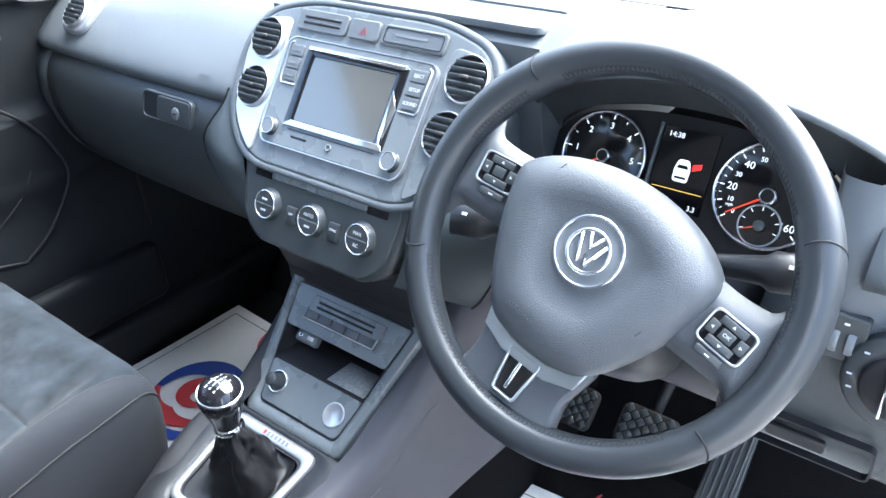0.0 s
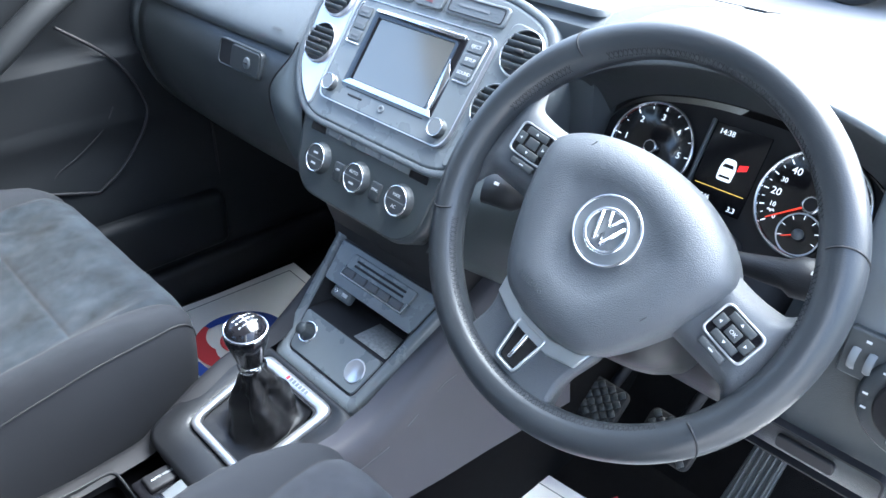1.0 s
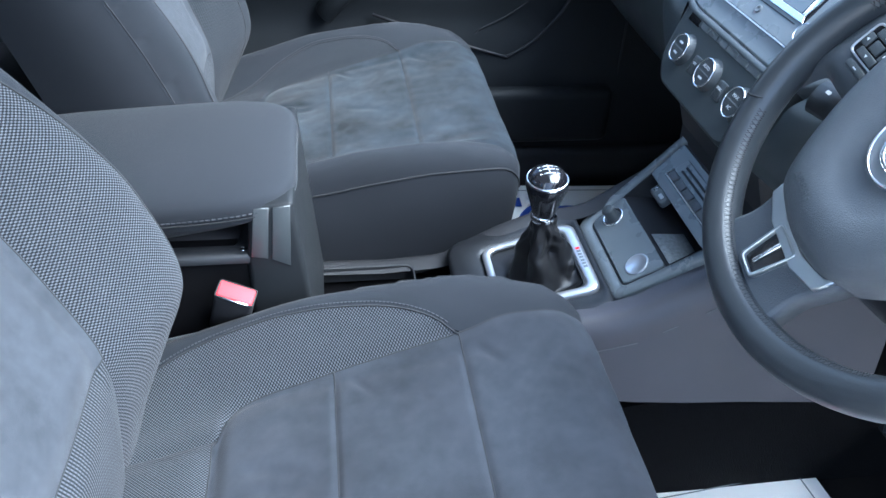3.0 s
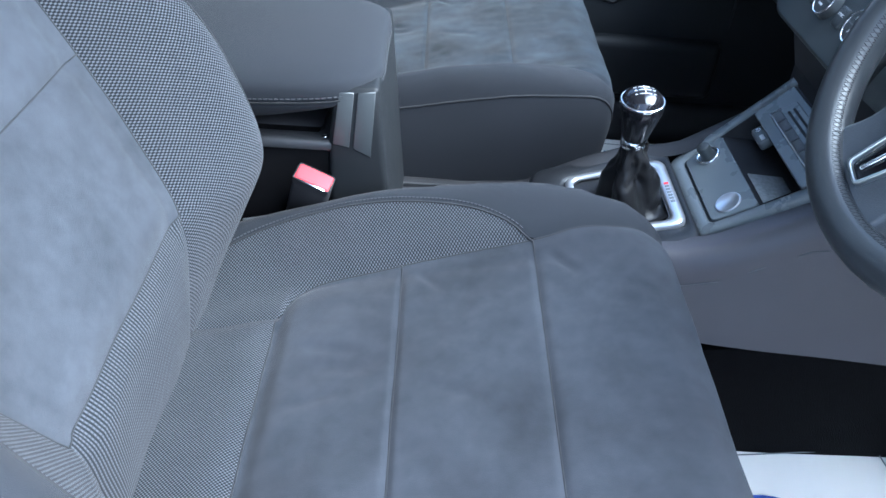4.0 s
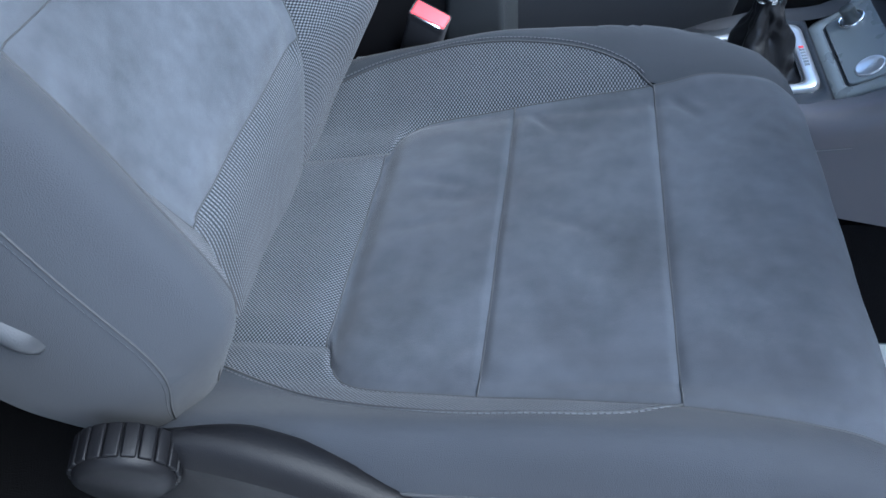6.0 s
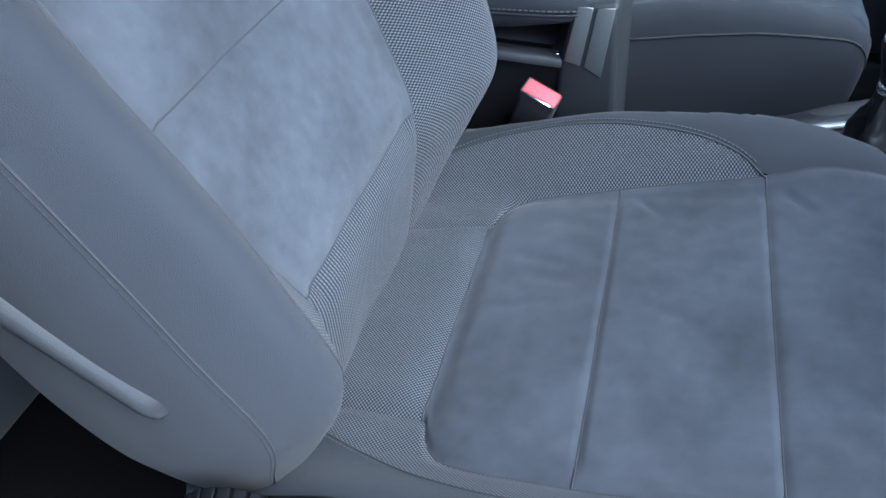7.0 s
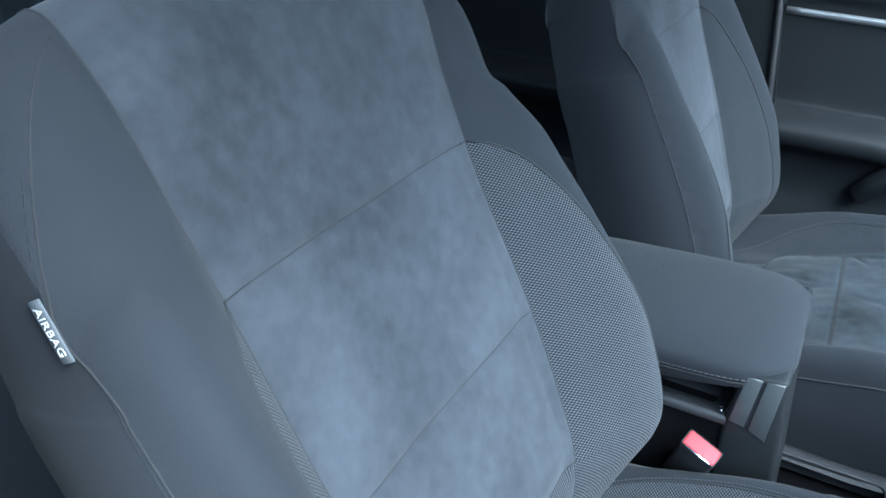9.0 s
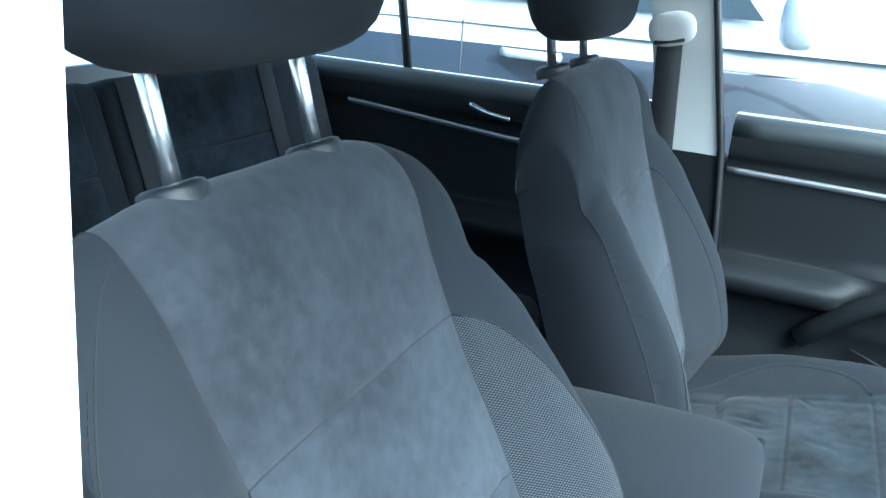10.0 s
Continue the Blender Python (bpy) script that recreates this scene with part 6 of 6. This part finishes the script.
part("belt", box(0.004, 0.046, 0.56, 0.001, 1, pose(DX + 0.028, -0.672, 1.02, 4)), M_BELT, PB, "black seat belt webbing")
lp = part("belt_loop", xf(rounded_block(0.030, 0.085, 0.062, 2.6, 16), pose(DX + 0.030, -0.690, 1.305, 12)), M_PILLAR, PB, "grey belt loop cover")
part("loop_slot", box(0.024, 0.055, 0.008, 0.002, 1, pose(DX + 0.031, -0.690, 1.284, 12)), M_BLACK, lp)
PD = thing("pillar_2", "white painted door pillar of the open driver doorway", "pillar", "", "structure")
slab("outer_pillar", [(-0.613, 0.35), (-0.76, 0.35), (-0.80, 1.56), (-0.548, 1.56), (-0.585, 1.1)], 0.740, 0.860, M_PAINT, PD, "white painted pillar")
slab("inner_trim", [(-0.665, 0.42), (-0.74, 0.42), (-0.80, 1.56), (-0.690, 1.56)], 0.690, 0.738, M_CONSOLE, PD)
for sg, nm in ((-1, "pillar_3"), (1, "pillar_4")):
    tagged(part(nm, tube([(sg * 0.715, 0.80, 1.05), (sg * 0.69, 0.55, 1.22), (sg * 0.62, 0.16, 1.50), (sg * 0.57, -0.05, 1.60)], 0.035, 8), M_HEADLINER, None), "pale windscreen pillar", "pillar", "", "structure")

tagged(part("ceiling", extrude_x([(-0.05, 1.590), (-0.4, 1.625), (-1.2, 1.63), (-1.9, 1.57), (-1.9, 1.60), (-1.2, 1.66), (-0.4, 1.655), (-0.05, 1.615)], -0.60, 0.60), M_HEADLINER, None), "pale grey headlining", "ceiling", "", "structure")
for sg, nm in ((-1, "trim_left_rail"), (1, "trim_right_rail")):
    tagged(part(nm, tube([(sg * 0.57, -0.05, 1.59), (sg * 0.62, -0.6, 1.585), (sg * 0.62, -1.2, 1.58), (sg * 0.60, -1.9, 1.52)], 0.045, 8), M_HEADLINER, None), "pale roof rail trim", "trim", "", "structure")
tagged(part("wall_rear", extrude_x([(-1.95, 0.40), (-2.0, 1.10), (-2.02, 1.10), (-2.02, 0.40)], -0.72, 0.72), M_DASH_LO, None), "dark tailgate lining", "wall", "", "structure")
tagged(part("wall_right_rear", box(0.05, 1.20, 0.74, 0.01, 1, pose(0.72, -1.34, 0.78)), M_DOOR, None), "dark rear door lining", "wall", "", "structure")
tagged(part("sill", box(0.12, 1.10, 0.06, 0.015, 2, pose(0.76, -0.03, 0.40)), M_PAINT, None), "white painted door sill", "sill", "", "structure")

# windscreen
def pane_obj(name, pts, label):
    bm = bmesh.new()
    bm.faces.new([bm.verts.new(p) for p in pts])
    ob = tagged(part(name, bm, M_GLASS, None), label, "window", "", "structure")
    ob.visible_shadow = False
    return ob
pane_obj("window_1", ((-0.69, 0.82, 1.11), (0.69, 0.82, 1.11), (0.56, -0.05, 1.60), (-0.56, -0.05, 1.60)), "clear sloping windscreen glass")
pane_obj("window_2", ((DX - 0.03, 0.30, 1.14), (DX - 0.03, -0.56, 1.14), (DX + 0.09, -0.65, 1.56), (DX + 0.09, 0.0, 1.54)), "clear passenger door window")
pane_obj("window_3", ((DX - 0.03, -0.69, 1.14), (DX - 0.03, -1.27, 1.14), (DX + 0.09, -1.32, 1.55), (DX + 0.09, -0.75, 1.56)), "clear rear door window")
pane_obj("window_5", ((0.70, -0.80, 1.15), (0.70, -1.95, 1.15), (0.62, -1.90, 1.55), (0.62, -0.82, 1.57)), "clear driver-side rear window")
pane_obj("window_4", ((DX - 0.03, -1.29, 1.14), (DX - 0.03, -1.56, 1.17), (DX + 0.09, -1.52, 1.50), (DX + 0.09, -1.34, 1.55)), "clear rear quarter window")

# rear bench: two folding backs with suede centres, belts, chrome headrest posts
rear = thing("rear_seat", "dark cloth rear bench seat with suede panels", "car seat")
RB = Matrix.Translation((0, -1.30, 0.68)) @ Matrix.Rotation(radians(17), 4, "X")
for x0, x1 in ((-0.655, -0.060), (-0.054, 0.655)):
    bk = part("backrest", box(x1 - x0, 0.15, 0.54, 0.028, 4, RB @ pose((x0 + x1) / 2, -0.06, 0.255)), M_CLOTH, rear, "charcoal cloth folding backrest")
    for c0, c1 in (((-0.43, -0.135),) if x0 < -0.1 else ((0.0, 0.16), (0.235, 0.53))):
        for z0, z1 in ((0.06, 0.22), (0.226, 0.38), (0.386, 0.515)):
            # rear panels take the darkened suede for the shade at the back
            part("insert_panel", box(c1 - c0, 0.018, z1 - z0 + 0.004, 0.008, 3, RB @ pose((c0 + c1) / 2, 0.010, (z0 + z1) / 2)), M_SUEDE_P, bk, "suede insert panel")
    part("edge_seam", tube([RB @ Vector((x, 0.012, z)) for x, z in ((x0 + 0.09, 0.03), (x0 + 0.07, 0.25), (x0 + 0.09, 0.505))], 0.002, 6), M_PIPING, bk)
for x0, x1 in ((-0.47, -0.425), (-0.115, -0.075)):
    part("belt", box(x1 - x0, 0.003, 0.50, 0.001, 1, RB @ pose((x0 + x1) / 2, 0.021, 0.27)), M_BELT, rear, "black belt webbing")
for x in (-0.34, 0.34):
    part("cushion", box(0.62, 0.50, 0.17, 0.04, 4, pose(x, -1.10, 0.64, 6)), M_CLOTH, rear)
for x in (-0.28, 0.092, 0.40):
    hd_ = part("headrest", xf(rounded_block(0.24, 0.09, 0.13, 3.4, 14), RB @ pose(x, -0.08, 0.69)), M_CLOTH, rear)
    for d in (-0.064, 0.064):
        part("post", tube([RB @ Vector((x + d, -0.07, 0.50)), RB @ Vector((x + d, -0.07, 0.68))], 0.006, 12), M_CHROME, hd_, "chrome post")
        part("post_collar", lathe([(0.007, 0.006), (0.015, 0.005), (0.017, 0.0)], 20, RB @ pose(x + d, -0.07, 0.524)), M_BLACK, hd_)

# pedals
ped = thing("pedals", "rubber-faced pedals in the driver footwell", "pedals")
for x, y, z, w, h, nm in ((0.165, 0.36, 0.525, 0.075, 0.065, "clutch_pedal"), (0.285, 0.36, 0.535, 0.085, 0.062, "brake_pedal")):
    m = plane_m(y, z, 48, x=x)
    p = part(nm, plate(round_poly(rect(-w / 2, -h / 2, w / 2, h / 2), 0.014), -0.008, 0.004, 0.003, m), M_TYRE, ped, "black rubber pedal pad")
    for i in range(-3, 4):
        for j in range(-3, 4):
            if (i + j) % 2 == 0:
                part("tread", box(0.0105, 0.0105, 0.003, 0.0008, 1, m @ pose(i * w / 8.2, j * h / 8.2, 0.005, 0, 0, 45)), M_DASH_LO, p)
    part("arm", tube([m @ Vector((0, 0, -0.006)), m @ Vector((0, 0.10, -0.03)), m @ Vector((0, 0.22, 0.02))], 0.009, 8), M_BLACK, p)
m = plane_m(0.40, 0.490, 50, x=0.395)
p = part("accelerator_pedal", plate(round_poly([(-0.028, -0.10), (0.028, -0.10), (0.022, 0.10), (-0.022, 0.10)], 0.008), -0.008, 0.003, 0.002, m), M_DASH_LO, ped, "long ribbed accelerator pedal")
for k in range(-2, 3):
    part("rib", box(0.004, 0.18, 0.003, 0.001, 1, m @ pose(k * 0.009, 0, 0.004)), M_DASH_LO, p)

# paper floor mats with printed swirls
def paper_mat(m, group):
    r = thing("paper_floor_mat", "white paper floor mat printed with red and blue swirls", "floor mat", group, at=m)
    def sheet(u, v):
        return (u, v, 0.004 + 0.003 * noise.noise((u * 6, v * 6, 1.0)))
    part("sheet", grid(sheet, lin(-0.21, 0.21, 24), lin(-0.27, 0.27, 28)), M_PAPER, r, "white paper sheet")
    def arc(r0, r1, a0, a1, c, mt, lb):
        q = [(c[0] + r1 * math.cos(radians(a)), c[1] + r1 * math.sin(radians(a))) for a in lin(a0, a1, 20)]
        w = [(c[0] + (r0 + (r1 - r0) * abs(2 * (a - a0) / (a1 - a0) - 1) * 0.7) * math.cos(radians(a)), c[1] + (r0 + (r1 - r0) * abs(2 * (a - a0) / (a1 - a0) - 1) * 0.7) * math.sin(radians(a))) for a in lin(a1, a0, 20)]
        part("printed_swirl", plate(q + w, 0.0075, 0.0083), mt, r, lb)
    c = (-0.038, 0.052)
    arc(0.045, 0.088, 40, 205, c, M_BLUE, "blue swirl")
    arc(0.052, 0.088, 205, 330, c, M_RED, "red swirl")
    arc(0.004, 0.040, 70, 330, c, M_RED, "red swirl")
    arc(0.092, 0.118, 215, 345, c, M_BLUE, "blue swirl")
    arc(0.040, 0.070, 150, 330, (0.0, 0.26), M_BLUE, "blue swirl")
    arc(0.074, 0.082, 150, 330, (0.0, 0.26), M_RED, "red swirl")
    part("printed_line", box(0.0016, 0.49, 0.0006, 0, 1, pose(-0.185, 0, 0.0083)), M_FAINT, r, "fine printed border line")
    part("printed_line", box(0.37, 0.0016, 0.0006, 0, 1, pose(0, 0.245, 0.0083)), M_FAINT, r, "fine printed border line")
    for k in range(4):
        part("printed_bar", box(0.018, 0.034, 0.0008, 0, 1, pose(0.01 + 0.028 * k, -0.135, 0.0083)), M_RED, r, "red printed bar")
    for k in range(6):
        part("printed_bar", box(0.032, 0.013, 0.0008, 0, 1, pose(-0.140, -0.160 + 0.022 * k, 0.0083)), M_BLUE, r, "blue printed bar")
    return r
paper_mat(pose(-0.430, 0.055, 0.402, 0, 0, -3), "paper floor mats")
paper_mat(pose(0.345, 0.030, 0.402, 0, 0, 6), "paper floor mats")

tagged(part("trim_left_sill", box(0.10, 2.2, 0.12, 0.02, 2, pose(-0.70, -0.60, 0.43)), M_SHELL, None), "black plastic sill trim", "trim", "", "structure")

# the driver's door stands wide open, beside the camera
open_door = thing("door_3", "open white driver door with dark lining", "car door", "", "structure", at=pose(0.80, 0.46, 0, 0, 0, 68))
part("outer_skin", box(0.04, 1.05, 0.75, 0.01, 1, pose(0.02, -0.53, 0.74)), M_PAINT, open_door)
part("door_card", box(0.05, 1.02, 0.70, 0.015, 2, pose(-0.03, -0.53, 0.75)), M_CONSOLE, open_door)

# ---- outside ----
tagged(part("ground", grid(lambda u, v: (u, v, -0.02 * noise.noise((u * 0.3, v * 0.3, 0))), lin(-300, 300, 60), lin(-300, 300, 60)), M_GROUND, None), "pale concrete yard around the car", "ground", "", "structure")


def parked_car(label, m, paint, group="parked cars", dark_reflection=False):
    """A plain hatchback: body with wheel arches, glasshouse, windows, lamps, mirrors, handles and wheels."""
    r = thing("parked_car", label, "car", group, at=m)
    L, W = 4.3, 0.89
    low = catmull([(-2.15, 0.45), (-2.13, 0.75), (-2.02, 0.98), (-1.2, 1.00), (0.4, 0.98), (0.9, 0.97), (1.5, 0.88), (2.0, 0.74), (2.15, 0.55), (2.13, 0.30)], 5)
    def body(i, t):
        y, z = low[int(i)]
        a = t * math.pi
        x = -W * math.copysign(abs(math.cos(a)) ** 0.22, math.cos(a))
        k = abs(math.sin(a)) ** 0.35
        taper = 1 - 0.10 * (abs(y) / 2.15) ** 4
        return (x * taper, y, 0.28 + (z - 0.28) * k)
    part("body", grid(body, range(len(low)), lin(0, 1, 40)), paint, r)
    part("underside", box(1.6, 4.0, 0.1, 0.02, 1, pose(0, 0, 0.28)), M_BLACK, r)
    roofc = catmull([(-1.95, 0.96), (-1.60, 1.30), (-1.2, 1.45), (-0.4, 1.50), (0.2, 1.42), (0.6, 1.22), (1.0, 0.95)], 6)
    def cabin(i, t):
        y, z = roofc[int(i)]
        a = t * math.pi
        x = -math.copysign(abs(math.cos(a)) ** 0.3, math.cos(a))
        k = abs(math.sin(a)) ** 0.4
        return (x * (0.82 - 0.16 * k * (z - 0.95) / 0.5), y, 0.93 + (z - 0.93) * k)
    part("cabin_shell", grid(cabin, range(len(roofc)), lin(0, 1, 36)), paint, r)
    for sg in (-1, 1):
        for q in (((-1.55, 1.02), (-0.62, 1.00), (-0.62, 1.36), (-1.15, 1.34)), ((-0.55, 1.00), (0.45, 1.00), (0.10, 1.30), (-0.55, 1.37))):
            bm = bmesh.new()
            vs = [bm.verts.new((sg * (0.832 - 0.15 * (z - 0.95) / 0.5), y, z)) for y, z in q]
            bm.faces.new(vs)
            part("side_window", bm, M_TINT, r, "dark side window")
        part("mirror", xf(rounded_block(0.20, 0.12, 0.14, 3, 10), pose(sg * 0.97, 0.55, 1.02)), paint, r)
        for y in (-0.55, 0.40):
            part("door_gap", tube([(sg * 0.895, y - 0.9, 0.94), (sg * 0.897, y - 0.9, 0.5)], 0.004, 6), M_BLACK, r)
            part("door_handle", tube([(sg * 0.90, y - 0.75, 0.87), (sg * 0.925, y - 0.72, 0.87), (sg * 0.925, y - 0.58, 0.87), (sg * 0.90, y - 0.55, 0.87)], 0.012, 8), paint, r)
        if dark_reflection:
            # dark sheet on the body side, painting in what the lower door reflects
            part("lower_reflection", box(0.012, 2.5, 0.44, 0.006, 1, pose(sg * 0.892, -0.25, 0.665)), M_PAINT_D, r, "dark sheet for the reflection on the lower side")
        part("sill_trim", box(0.02, 2.3, 0.12, 0.008, 1, pose(sg * 0.89, 0, 0.36)), M_BLACK, r)
        part("headlamp", xf(rounded_block(0.34, 0.16, 0.15, 3, 10), pose(sg * 0.60, 1.96, 0.70)), M_GLOSS, r)
    for sg in (-1, 1):
        for y in (-1.3, 1.35):
            wm = pose(sg * 0.80, y, 0.32, 0, 90 * sg, 0)
            wh = part("wheel", lathe([(0.21, 0.10), (0.30, 0.105), (0.32, 0.08), (0.32, -0.08), (0.29, -0.10)], 40, wm), M_TYRE, r)
            part("rim", lathe([(0.22, 0.10), (0.21, 0.085), (0.20, 0.05), (0.0, 0.05)], 32, wm), M_BLACK, wh)
            for k in range(7):
                part("rim_spoke", box(0.17, 0.035, 0.02, 0.006, 1, wm @ Matrix.Rotation(2 * math.pi * k / 7, 4, "Z") @ pose(0.115, 0, 0.085)), M_ALLOY, wh)
            part("arch", tube([(sg * 0.885, y + 0.36 * math.cos(a), 0.32 + 0.36 * math.sin(a)) for a in lin(0, math.pi, 20)], 0.02, 6), M_BLACK, r)
    return r


parked_car("tall pale silver car parked alongside with dark reflection painted on its lower sides", pose(-2.62, -1.1, 0, 0, 0, 3) @ Matrix.Diagonal((1.0, 1.0, 1.28, 1.0)), M_PAINT_S, dark_reflection=True)
parked_car("silver-white hatchback parked beyond the passenger door", pose(-4.9, 0.9, 0, 0, 0, 8), M_PAINT)
parked_car("black hatchback parked ahead of the windscreen", pose(-2.65, 6.2, 0, 0, 0, 88), M_PAINT_D)
